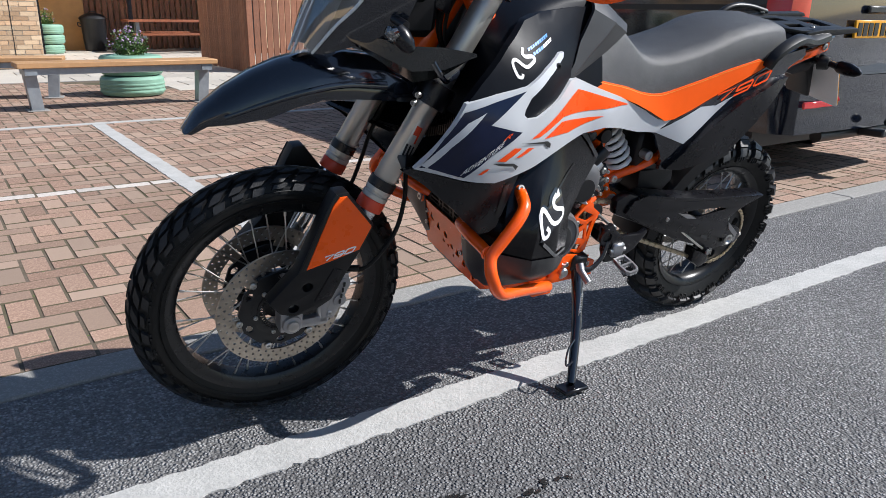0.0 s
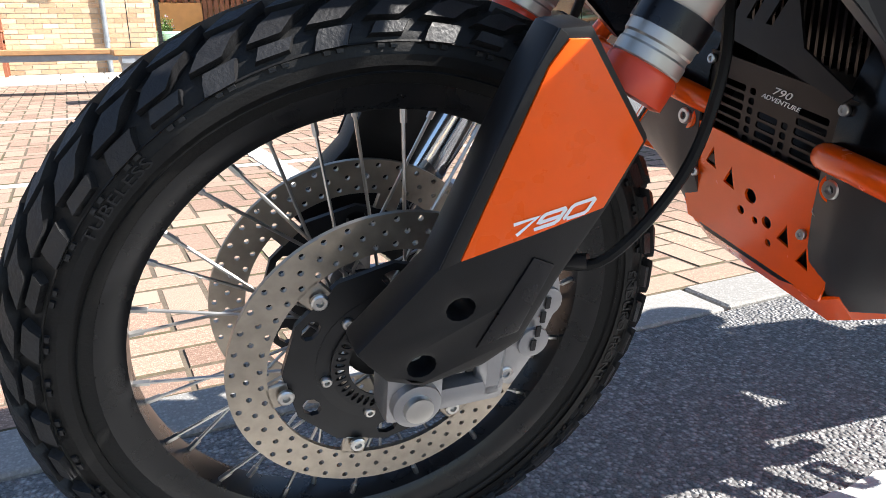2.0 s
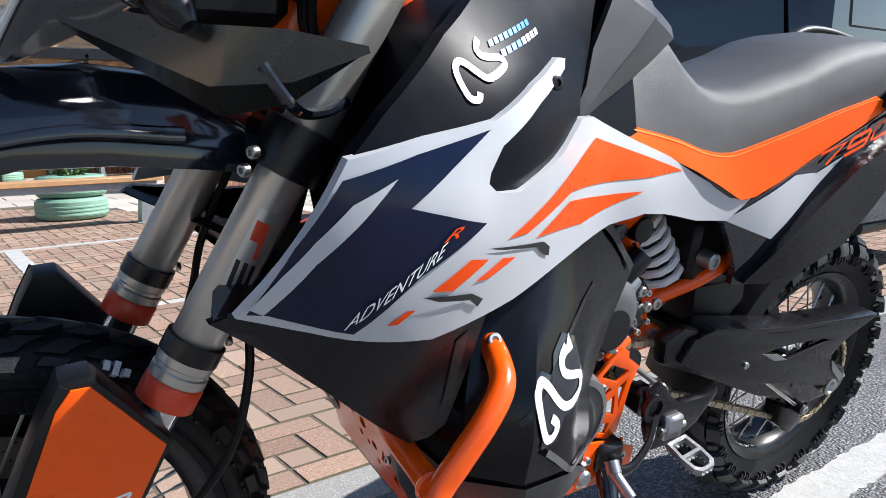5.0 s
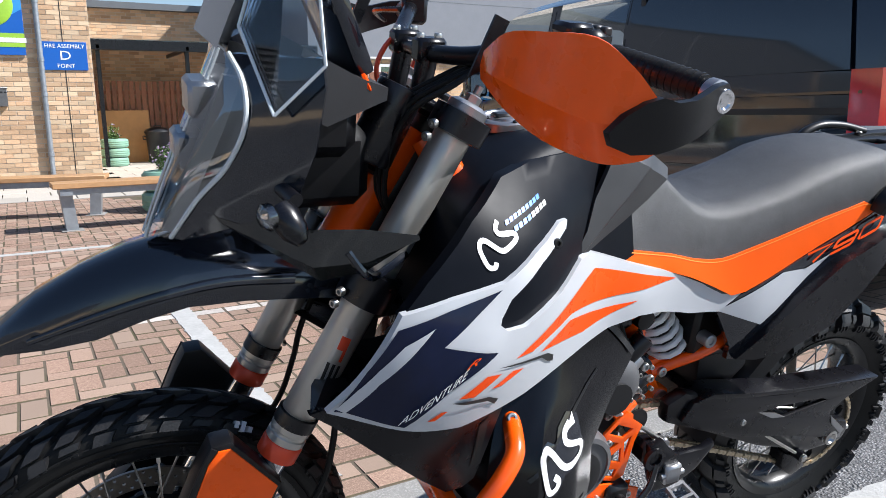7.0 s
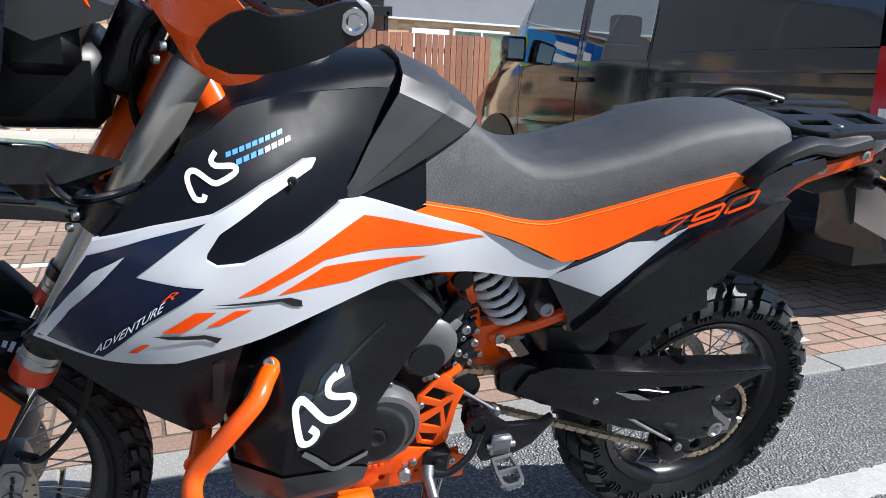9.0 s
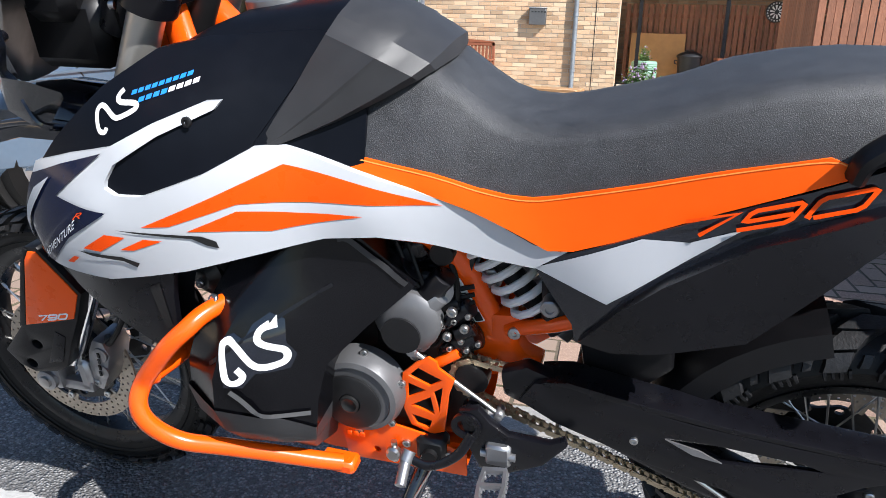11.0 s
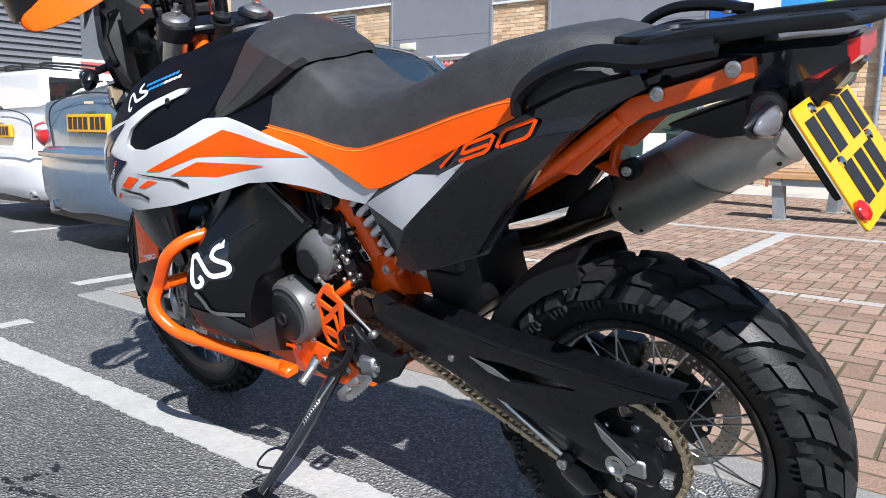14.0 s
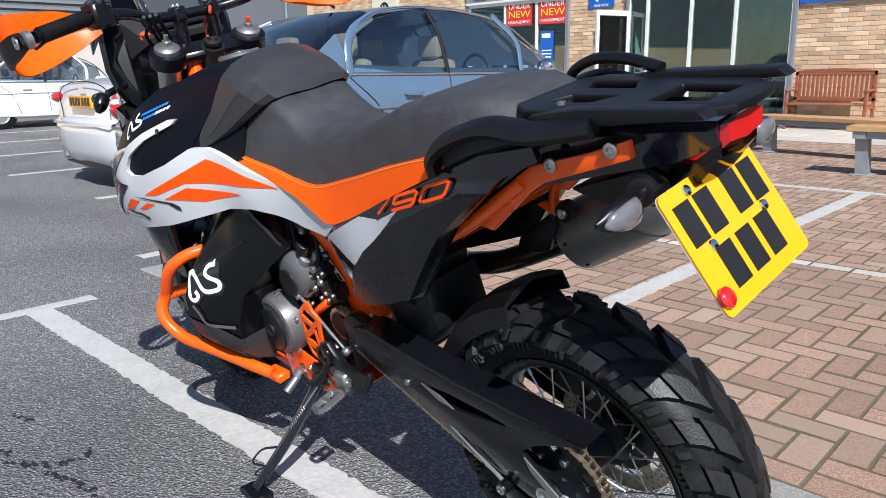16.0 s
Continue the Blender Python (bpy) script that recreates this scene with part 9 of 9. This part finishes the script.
        for v in (2.06, 3.22):
            part("door_seam", tube([(X - s * w * 0.046, y0 + v * k, zb - 0.02), (X - s * w * 0.004, y0 + v * k + 0.02, 0.62), (X - s * w * 0.02, y0 + v * k + 0.03, 0.28)], 0.006, 4, 6), M_TRIM, body)
        part("door_seam", tube([(X - s * w * 0.046, y0 + 1.02 * k, zb - 0.02), (X - s * w * 0.01, y0 + 1.30 * k, 0.70), (X - s * w * 0.01, y0 + 1.45 * k, 0.30)], 0.006, 4, 6), M_TRIM, body)
        part("side_moulding", tube([(X - s * 0.003, y0 + 0.3 * k, 0.70), (X + s * 0.004, y0 + 1.6 * k, 0.735), (X + s * 0.004, y0 + 3.0 * k, 0.73), (X - s * 0.014, y0 + 4.0 * k, 0.69)], 0.012, 4, 6, (0.5, 1)), paint, body)
        for v in (1.62, 2.72):
            part("door_handle", boxm(X - 0.02 if s > 0 else X - 0.025, X + 0.025 if s > 0 else X + 0.02, y0 + v * k - 0.09, y0 + v * k + 0.09, 0.80, 0.835, 0.012, None, 2), paint, body)
        part("door_mirror", join(ball((X + s * 0.07, y0 + 3.22 * k, 0.99), 0.09, 1.0, 0.7, 0.75), boxm(min(X - s * 0.06, X + s * 0.03), max(X - s * 0.06, X + s * 0.03), y0 + 3.2 * k, y0 + 3.26 * k, 0.93, 0.97, 0.008)), M_CHROME if seats else paint, body)
        for v in (0.98, 3.92):
            arch(body, X - s * 0.085, y0 + v * k, 0.33, s)
            car_wheel(car, X - s * 0.13, y0 + v * k, 0.325, 0.21, s, rim)
        lamp = part("tail_lamp", ball((cx + s * w * 0.80, y0 + 0.105, 0.845 if fast else 0.735), 1.0, 0.20 if fast else 0.165, 0.135, 0.065 if fast else 0.10), M_REDLENS, body, "red tail lamp", 60)
        if not fast:
            part("lamp_top", ball((cx + s * w * 0.80, y0 + 0.098, 0.778), 1.0, 0.125, 0.128, 0.040), M_LENSRIM, lamp, "white reversing lens", 60)
        part("exhaust_tip", cyl((cx + s * w * 0.62, y0 - 0.04, 0.27), (cx + s * w * 0.62, y0 + 0.12, 0.27), 0.035, segs=16), M_CHROME, body)
    part("rear_bumper", loft([[Vector((cx + a * q, y0 + b + d, z)) for a, b in ((-w * 0.985, 0.42), (-w * 0.97, 0.20), (-w * 0.90, 0.03), (-w * 0.74, -0.045), (-w * 0.4, -0.075), (0, -0.085), (w * 0.4, -0.075), (w * 0.74, -0.045), (w * 0.90, 0.03), (w * 0.97, 0.20), (w * 0.985, 0.42))] for z, d, q in ((0.22, 0.10, 0.95), (0.27, 0.045, 0.98), (0.36, 0.012, 0.995), (0.50, 0.0, 1.0), (0.60, 0.006, 1.0), (0.645, 0.022, 0.995), (0.668, 0.06, 0.98), (0.675, 0.14, 0.95))], closed=False), paint, body, "painted rear bumper", 60)
    part("bumper_strip", loft([[Vector((cx + a, y0 + b - 0.006, z)) for a, b in ((-w * 0.97, 0.28), (-w * 0.94, 0.03), (-w * 0.71, -0.07), (0, -0.095), (w * 0.71, -0.07), (w * 0.94, 0.03), (w * 0.97, 0.28))] for z in (0.60, 0.625)], closed=False), M_CHROME if seats else paint, body, "", 50)
    part("bumper_skirt", loft([[Vector((cx + a, y0 + b + 0.02, z)) for a, b in ((-w * 0.95, 0.30), (-w * 0.88, 0.04), (0, -0.05), (w * 0.88, 0.04), (w * 0.95, 0.30))] for z in (0.20, 0.34)], closed=False), M_TRIM, body, "", 50)
    part("boot_seam", tube([(cx - w * 0.62, y0 + 0.0, 0.64), (cx - w * 0.60, y0 - 0.005, 0.92), (cx, y0 + 0.0, 1.0), (cx + w * 0.60, y0 - 0.005, 0.92), (cx + w * 0.62, y0 + 0.0, 0.64)], 0.005, 6, 6), M_TRIM, body)
    pl_ = part("number_plate", boxm(cx - 0.26, cx + 0.26, y0 - 0.045, y0 - 0.01, 0.76, 0.87, 0.004), M_YELLOW, body, "yellow number plate with black bars")
    part("plate_bar", join(*[boxm(cx - 0.235 + 0.067 * q + (0.02 if q > 3 else 0), cx - 0.185 + 0.067 * q + (0.02 if q > 3 else 0), y0 - 0.048, y0 - 0.044, 0.777, 0.853) for q in range(7)]), M_PAINTK, pl_, "", 0)
    part("boot_badge", join(boxm(cx - 0.06, cx + 0.06, y0 - 0.02, y0 - 0.012, 0.93, 0.95, 0.003)), M_CHROME, body)
    leather = surf("cream_leather" if seats else "dark_fabric", (0.50, 0.45, 0.34) if seats else (0.03, 0.03, 0.03), 0.6, var=0.1)
    for v in (1.35, 2.30):
        for a in (-0.42, 0.42):
            s_ = part("car_seat", boxm(cx + a * w - 0.22, cx + a * w + 0.22, y0 + v * k, y0 + v * k + 0.14, 0.50, 1.06, 0.05, None, 2), leather, car)
            part("headrest", boxm(cx + a * w - 0.12, cx + a * w + 0.12, y0 + v * k - 0.02, y0 + v * k + 0.08, 1.07, 1.24, 0.04, None, 2), leather, s_)
    part("dashboard", boxm(cx - w * 0.85, cx + w * 0.85, y0 + 3.05 * k, y0 + 3.4 * k, 0.75, 0.95, 0.05), M_TRIM, car)
    part("steering_wheel", tube([(cx + 0.40 * w + 0.17 * math.cos(a), y0 + 2.95 * k, 0.93 + 0.17 * math.sin(a)) for a in (2 * math.pi * q / 16 for q in range(17))], 0.014, 1, 8), M_TRIM, car)
    part("aerial", cyl((cx, y0 + 1.6 * k, zr), (cx, y0 + 1.5 * k, zr + 0.05), 0.012, segs=8), M_TRIM, body)
    return car


P_BLUE = surf("metallic_steel_blue_paint", (0.17, 0.26, 0.37), 0.22, metal=0.55, var=0.04, coat=1.0)
P_WHITE = surf("white_car_paint", (0.60, 0.615, 0.64), 0.25, var=0.02, coat=1.0)
M_RIMS = surf("silver_alloy", (0.50, 0.51, 0.52), 0.3, metal=0.8, var=0.05)
blue_car = saloon("saloon_car", -2.83, 1.12, 4.90, 1.82, 1.45, P_BLUE, "steel-blue saloon car with cream seats parked in a bay", M_RIMS, True)
blue_car.scale = (1, 1, 1.08)
saloon("white_saloon", -5.10, 1.48, 4.70, 1.83, 1.42, P_WHITE, "white saloon car with red tail lamps in a bay", M_RIMS, False, True)
saloon("white_hatchback", -16.0, 2.6, 4.5, 1.85, 1.55, P_WHITE, "white family car parked further along", M_RIMS)

# far white van with roof bars
fv = tagged(new("white_van"), "white panel van with a roof rack", "van")
fvb = part("body", boxm(-22.0, -17.4, 7.5, 9.5, 0.35, 2.3, 0.15, None, 3), P_WHITE, fv)
part("windscreen", boxm(-17.5, -17.38, 7.7, 9.3, 1.4, 2.1, 0.02), M_VANGLASS, fvb)
for k in range(5):
    part("roof_bar", tube([(-21.5 + k, 7.6, 2.3), (-21.5 + k, 7.7, 2.45), (-21.5 + k, 9.3, 2.45), (-21.5 + k, 9.4, 2.3)], 0.03, 3, 8), M_TRIM, fv)
for y in (7.6, 9.4):
    part("rail", cyl((-21.6, y, 2.4), (-17.6, y, 2.4), 0.03, segs=8), M_TRIM, fv)
    for x in (-21.0, -18.3):
        part("wheel", cyl((x, y - 0.1, 0.33), (x, y + 0.1, 0.33), 0.33, segs=24), M_RUBBER, fv)

# dark van beside the motorcycle, tail towards the road
VX, VY, VL, VW, VH = 3.55, 0.80, 4.89, 1.90, 1.97
P_VAN = surf("black_blue_van_paint", (0.004, 0.006, 0.012), 0.10, var=0.1, coat=1.0)
van = tagged(new("van"), "glossy black-blue panel van with side windows", "van")
vc = VX + VW / 2
VS = [(0.00, 0.90, 0.45, 0.95, 1.20, 1.88), (0.06, 0.97, 0.38, 0.95, 1.22, 1.93), (0.5, 1.0, 0.34, 0.95, 1.24, 1.97), (1.86, 1.0, 0.32, 0.94, 1.24, 1.98), (2.62, 1.0, 0.32, 0.94, 1.24, 1.98), (2.74, 1.0, 0.32, 0.94, 1.24, 1.98), (3.25, 1.0, 0.32, 0.93, 1.22, 1.96), (3.6, 0.995, 0.32, 0.92, 1.20, 1.88), (4.0, 0.98, 0.33, 0.88, 1.10, 1.55), (4.35, 0.95, 0.34, 0.82, 1.0, 1.18), (4.75, 0.86, 0.36, 0.70, 0.85, 0.98), (4.89, 0.72, 0.42, 0.60, 0.72, 0.80)]
rings = []
for v, f, z0, zm, zb, zt in VS:
    w = VW / 2 * f
    half = [(w * 0.96, z0), (w * 1.0, z0 + 0.10), (w * 1.0, zm), (w * 0.985, zb), (w * 0.93, zb + (zt - zb) * 0.55), (w * 0.86, zt - 0.08), (w * 0.74, zt - 0.015), (0, zt)]
    rings.append([Vector((vc - a, VY + v, z)) for a, z in half] + [Vector((vc + a, VY + v, z)) for a, z in reversed(half[:-1])])
vbm = bmesh.new()
vrows = [[vbm.verts.new(p) for p in r] for r in rings]
nr = len(vrows[0])
for i in range(len(vrows) - 1):
    for k in range(nr):
        low_k = min(k, nr - 2 - k)
        if i in (3, 5, 6) and low_k in (3, 4) and k != nr - 1:
            continue  # door windows are open here
        if i == 7 and k in (5, 6, 7, 8) and k != nr - 1:
            continue  # windscreen
        vbm.faces.new((vrows[i][k], vrows[i][(k + 1) % nr], vrows[i + 1][(k + 1) % nr], vrows[i + 1][k]))
vbm.faces.new(vrows[0])
vbm.faces.new(vrows[-1])
vb = part("body", vbm, P_VAN, van, "glossy black-blue bodywork", 40)
part("bulkhead", boxm(vc - 0.85, vc + 0.85, VY + 1.70, VY + 1.74, 0.40, 1.86), M_TRIM, van)
part("cab_floor", boxm(vc - 0.85, vc + 0.85, VY + 1.75, VY + 3.9, 0.42, 0.50), M_TRIM, van)
part("dashboard", boxm(vc - 0.84, vc + 0.84, VY + 3.45, VY + 3.85, 0.95, 1.16, 0.05), M_TRIM, van)
for a, b in ((-0.48, 2.72), (0.48, 2.72), (-0.48, 1.95), (0.0, 1.95), (0.48, 1.95)):
    st_ = part("van_seat", boxm(vc + a - 0.22, vc + a + 0.22, VY + b, VY + b + 0.16, 0.75, 1.38, 0.06, None, 2), M_TRIM, van)
    part("headrest", boxm(vc + a - 0.13, vc + a + 0.13, VY + b - 0.02, VY + b + 0.09, 1.42, 1.60, 0.04, None, 2), M_TRIM, st_)


def van_side(poly, off, side):
    """A patch on the van's side: along the body and up, laid on its curved flank."""
    def f(x, z):
        return VW / 2 * (1.0 if z < 0.95 else np.interp(z, (0.95, 1.24, 1.64, 1.89), (1.0, 0.985, 0.93, 0.86))) + off
    bm = skin(poly, f, 0, 0, 0.2, side)
    for v in bm.verts:
        v.co = Vector((vc + v.co.y, VY + v.co.x, v.co.z))
    return bm


for s in (-1, 1):
    part("side_window", van_side([(0.18, 1.28), (1.80, 1.28), (1.80, 1.80), (0.25, 1.80)], 0.004, s), M_VANGLASS, vb, "dark privacy glass", 50)
    part("side_window", van_side([(1.86, 1.23), (2.63, 1.23), (2.63, 1.86), (1.86, 1.86)], 0.004, s), M_CARGLASS, vb, "", 50)
    part("cab_window", van_side([(2.73, 1.22), (3.62, 1.19), (3.60, 1.62), (3.45, 1.86), (2.73, 1.86)], 0.004, s), M_CARGLASS, vb, "", 50)
    for a, z0, z1 in ((1.84, 0.42, 1.86), (2.68, 0.42, 1.86), (3.60, 0.50, 1.20)):
        part("door_seam", van_side([(a - 0.005, z0), (a + 0.005, z0), (a + 0.005, z1), (a - 0.005, z1)], 0.003, s), M_PAINTK, vb, "", 0)
    part("slide_rail", van_side([(0.12, 1.055), (1.80, 1.055), (1.80, 1.09), (0.12, 1.09)], 0.003, s), M_PAINTK, vb, "", 0)
    part("flank_crease", van_side([(0.10, 1.16), (3.5, 1.14), (3.5, 1.15), (0.10, 1.175)], 0.008, s), P_VAN, vb, "", 0)
    part("flank_crease", van_side([(0.10, 0.74), (3.5, 0.72), (3.5, 0.735), (0.10, 0.76)], 0.010, s), P_VAN, vb, "", 0)
    for a in (2.58, 2.80):
        part("door_handle", boxm(-0.02, 0.02, a - 0.09, a + 0.09, 1.075, 1.11, 0.01, Matrix.Translation((vc + s * (VW / 2 + 0.012), VY, 0)), 2), M_TRIM, vb)
    part("door_mirror", join(boxm(min(vc + s * 0.96, vc + s * 1.18), max(vc + s * 0.96, vc + s * 1.18), VY + 3.46, VY + 3.56, 1.22, 1.44, 0.04, None, 2)), P_VAN, vb)
    part("mirror_glass", boxm(min(vc + s * 1.0, vc + s * 1.15), max(vc + s * 1.0, vc + s * 1.15), VY + 3.452, VY + 3.458, 1.25, 1.41), M_CHROME, vb)
    part("tail_lamp", loft([[Vector((vc + s * a, VY + b, z)) for z in (0.86, 1.05, 1.28)] for a, b in ((VW / 2 + 0.004, 0.16), (VW / 2 - 0.02, 0.015), (VW / 2 - 0.10, -0.012), (VW / 2 - 0.17, -0.012))], closed=False), M_REDLENS, vb, "red van tail lamp", 60)
    part("lamp_band", loft([[Vector((vc + s * a, VY + b - 0.003, z)) for z in (0.92, 1.00)] for a, b in ((VW / 2 + 0.006, 0.12), (VW / 2 - 0.018, 0.012), (VW / 2 - 0.10, -0.014), (VW / 2 - 0.15, -0.014))], closed=False), M_SIGNW, vb, "", 60)
    part("reflector", boxm(min(vc + s * 0.5, vc + s * 0.86), max(vc + s * 0.5, vc + s * 0.86), VY - 0.118, VY - 0.10, 0.50, 0.54, 0.005), M_REDLENS, vb)
    for v in (0.95, 3.98):
        arch(vb, vc + s * (VW / 2 - 0.008), VY + v, 0.345, s)
        car_wheel(van, vc + s * (VW / 2 - 0.11), VY + v, 0.335, 0.22, s, M_RIMS)
part("rear_window", boxm(vc - 0.66, vc + 0.66, VY - 0.008, VY + 0.03, 1.32, 1.80, 0.01), M_VANGLASS, vb)
part("rear_bumper", loft([[Vector((vc + a, VY + b, z)) for a, b in ((-0.95, 0.36), (-0.96, 0.06), (-0.86, -0.08), (0, -0.12), (0.86, -0.08), (0.96, 0.06), (0.95, 0.36))] for z in (0.34, 0.40, 0.56, 0.66, 0.68)], closed=False), P_VAN, vb, "glossy dark bumper", 50)
part("bumper_top", loft([[Vector((vc + a, VY + b, z)) for a, z in ((-0.9, 0.68), (0, 0.68), (0.9, 0.68))] for b in (-0.09, 0.10)], closed=False), M_TRIM, vb)
pv = part("number_plate", boxm(vc - 0.26, vc + 0.26, VY - 0.03, VY - 0.012, 0.90, 1.01, 0.004), M_YELLOW, vb, "yellow number plate with black bars")
part("plate_bar", join(*[boxm(vc - 0.235 + 0.067 * q + (0.02 if q > 3 else 0), vc - 0.185 + 0.067 * q + (0.02 if q > 3 else 0), VY - 0.034, VY - 0.029, 0.915, 0.995) for q in range(7)]), M_PAINTK, pv, "", 0)
part("name_bar", boxm(vc - 0.75, vc - 0.35, VY - 0.02, VY - 0.008, 1.16, 1.19, 0.003), M_CHROME, vb)
part("tow_bar", join(cyl((vc - 0.5, VY - 0.02, 0.30), (vc + 0.5, VY - 0.02, 0.30), 0.04), boxm(vc - 0.05, vc + 0.05, VY - 0.22, VY, 0.28, 0.33, 0.01), ball((vc, VY - 0.22, 0.38), 0.03)), M_TRIM, vb)
part("underbody", boxm(VX + 0.1, VX + VW - 0.1, VY + 0.2, VY + 4.6, 0.22, 0.40), M_TRIM, van)
part("grab_handle", boxm(vc - 0.12, vc + 0.12, VY - 0.03, VY - 0.008, 1.05, 1.10, 0.01), M_TRIM, vb)

# ---- block paving, laid in herringbone ----
paving = part("block_paving", boxm(-1.57, 14.0, 0.53, 9.72, FLOOR - 0.02, 0.0032), M_JOINT, None, "red and grey herringbone block paving", 0)
tagged(paving, kind="structure", category="paving")
U = 0.1025


def block_shape(a, b, c, d, h):
    """A block's top with small bevels: eight corners up, eight down."""
    e = 0.0065
    return [(a + 0.003, c + 0.003, FLOOR), (b - 0.003, c + 0.003, FLOOR), (b - 0.003, d - 0.003, FLOOR), (a + 0.003, d - 0.003, FLOOR), (a + 0.003, c + 0.003, h - 0.006), (b - 0.003, c + 0.003, h - 0.006), (b - 0.003, d - 0.003, h - 0.006), (a + 0.003, d - 0.003, h - 0.006), (a + e, c + e, h), (b - e, c + e, h), (b - e, d - e, h), (a + e, d - e, h)]


BF = [(8, 9, 10, 11), (4, 5, 9, 8), (5, 6, 10, 9), (6, 7, 11, 10), (7, 4, 8, 11), (0, 1, 5, 4), (1, 2, 6, 5), (2, 3, 7, 6), (3, 0, 4, 7)]
X0, Y0, NX, NY = -1.555, 0.636, 150, 89


def shared_block(w, d, m):
    me = bpy.data.meshes.new("block")
    me.from_pydata([(x, y, z) for x, y, z in block_shape(-w / 2, w / 2, -d / 2, d / 2, 0.006)], [], BF)
    me.materials.append(m)
    me.materials.append(M_JOINT)
    # bevels take the dark joint colour, which paints in the joints' shade
    me.polygons.foreach_set("material_index", [1 if 0 < k % 9 < 5 else 0 for k in range(len(me.polygons))])
    return me


sh_h, sh_v, sh_p = shared_block(2 * U, U, M_PAVER), shared_block(U, 2 * U, M_PAVER), shared_block(2 * U, U, M_PALEPAVER)
far = {M_PAVER: ([], []), M_PALEPAVER: ([], [])}
singles = 0


def lay(i0, j0, ni, nj, m):
    global singles
    a, b, c, d = X0 + i0 * U, X0 + (i0 + ni) * U, Y0 + j0 * U, Y0 + (j0 + nj) * U
    if d > pave_edge((a + b) / 2) + 0.1:
        return
    near = -1.25 < a < 1.35 and c < 2.9
    if near and singles < 300 and ni * nj == 2:
        singles += 1
        o = part("block", sh_p if m is M_PALEPAVER else sh_h if ni == 2 else sh_v, None, paving)
        o.matrix_basis = pose((a + b) / 2, (c + d) / 2, random.uniform(-0.002, 0.0015), random.uniform(-0.35, 0.35), random.uniform(-0.35, 0.35), random.uniform(-0.4, 0.4))
        return
    v, f = far[m]
    o, h = len(v), 0.006 + random.uniform(-0.002, 0.0012)
    t0, t1 = random.uniform(-0.0007, 0.0007), random.uniform(-0.0007, 0.0007)
    v += [(x, y, z + (t0 if x > (a + b) / 2 else -t0) + (t1 if y > (c + d) / 2 else -t1) if z > 0 else z) for x, y, z in block_shape(a, b, c, d, h)]
    f += [tuple(o + q for q in face) for face in BF]


PALE = 21
for i in range(0, NX, 2):
    lay(i, -1, 2, 1, M_PAVER)
    lay(i + (1 if i else 0), PALE, 2, 1, M_PALEPAVER)
for i in range(NX):
    for j in range(NY):
        s = (i - j) % 4
        if j == PALE:
            continue
        if s == 0:
            lay(i, j, 2 if i + 1 < NX else 1, 1, M_PAVER)
        elif s == 1 and i == 0:
            lay(i, j, 1, 1, M_PAVER)
        elif s == 3:
            lay(i, j, 1, 2 if j + 1 < NY and j + 1 != PALE else 1, M_PAVER)
        elif s == 2 and (j == 0 or j - 1 == PALE):
            lay(i, j, 1, 1, M_PAVER)
for m, (v, f) in far.items():
    me = bpy.data.meshes.new("blocks")
    me.from_pydata(v, [], f)
    me.materials.append(m)
    me.materials.append(M_JOINT)
    # shade in the joints painted on the bevels here too
    me.polygons.foreach_set("material_index", [1 if 0 < k % 9 < 5 else 0 for k in range(len(me.polygons))])
    tagged(part("blocks", me, None, paving, "herringbone paving blocks" if m is M_PAVER else "faded white paving blocks"), kind="stuff")
# moss and grit in the joints near the kerb
bm = bmesh.new()
for k in range(260):
    x, y = random.uniform(-1.5, 2.6), Y0 + U * random.randint(0, 24) + random.uniform(-0.004, 0.004)
    if random.random() < 0.5:
        x, y = X0 + U * random.randint(0, 40), random.uniform(0.6, 3.2)
    bmesh.ops.create_icosphere(bm, subdivisions=1, radius=random.uniform(0.003, 0.008), matrix=Matrix.LocRotScale((x, y, 0.0), None, (random.uniform(0.8, 2.2), random.uniform(0.8, 2.2), 0.7)))
tagged(part("moss", bm, surf("moss_green", (0.09, 0.13, 0.025), 0.9, var=0.4, scale=80), paving, "moss in the joints", 0), kind="stuff")
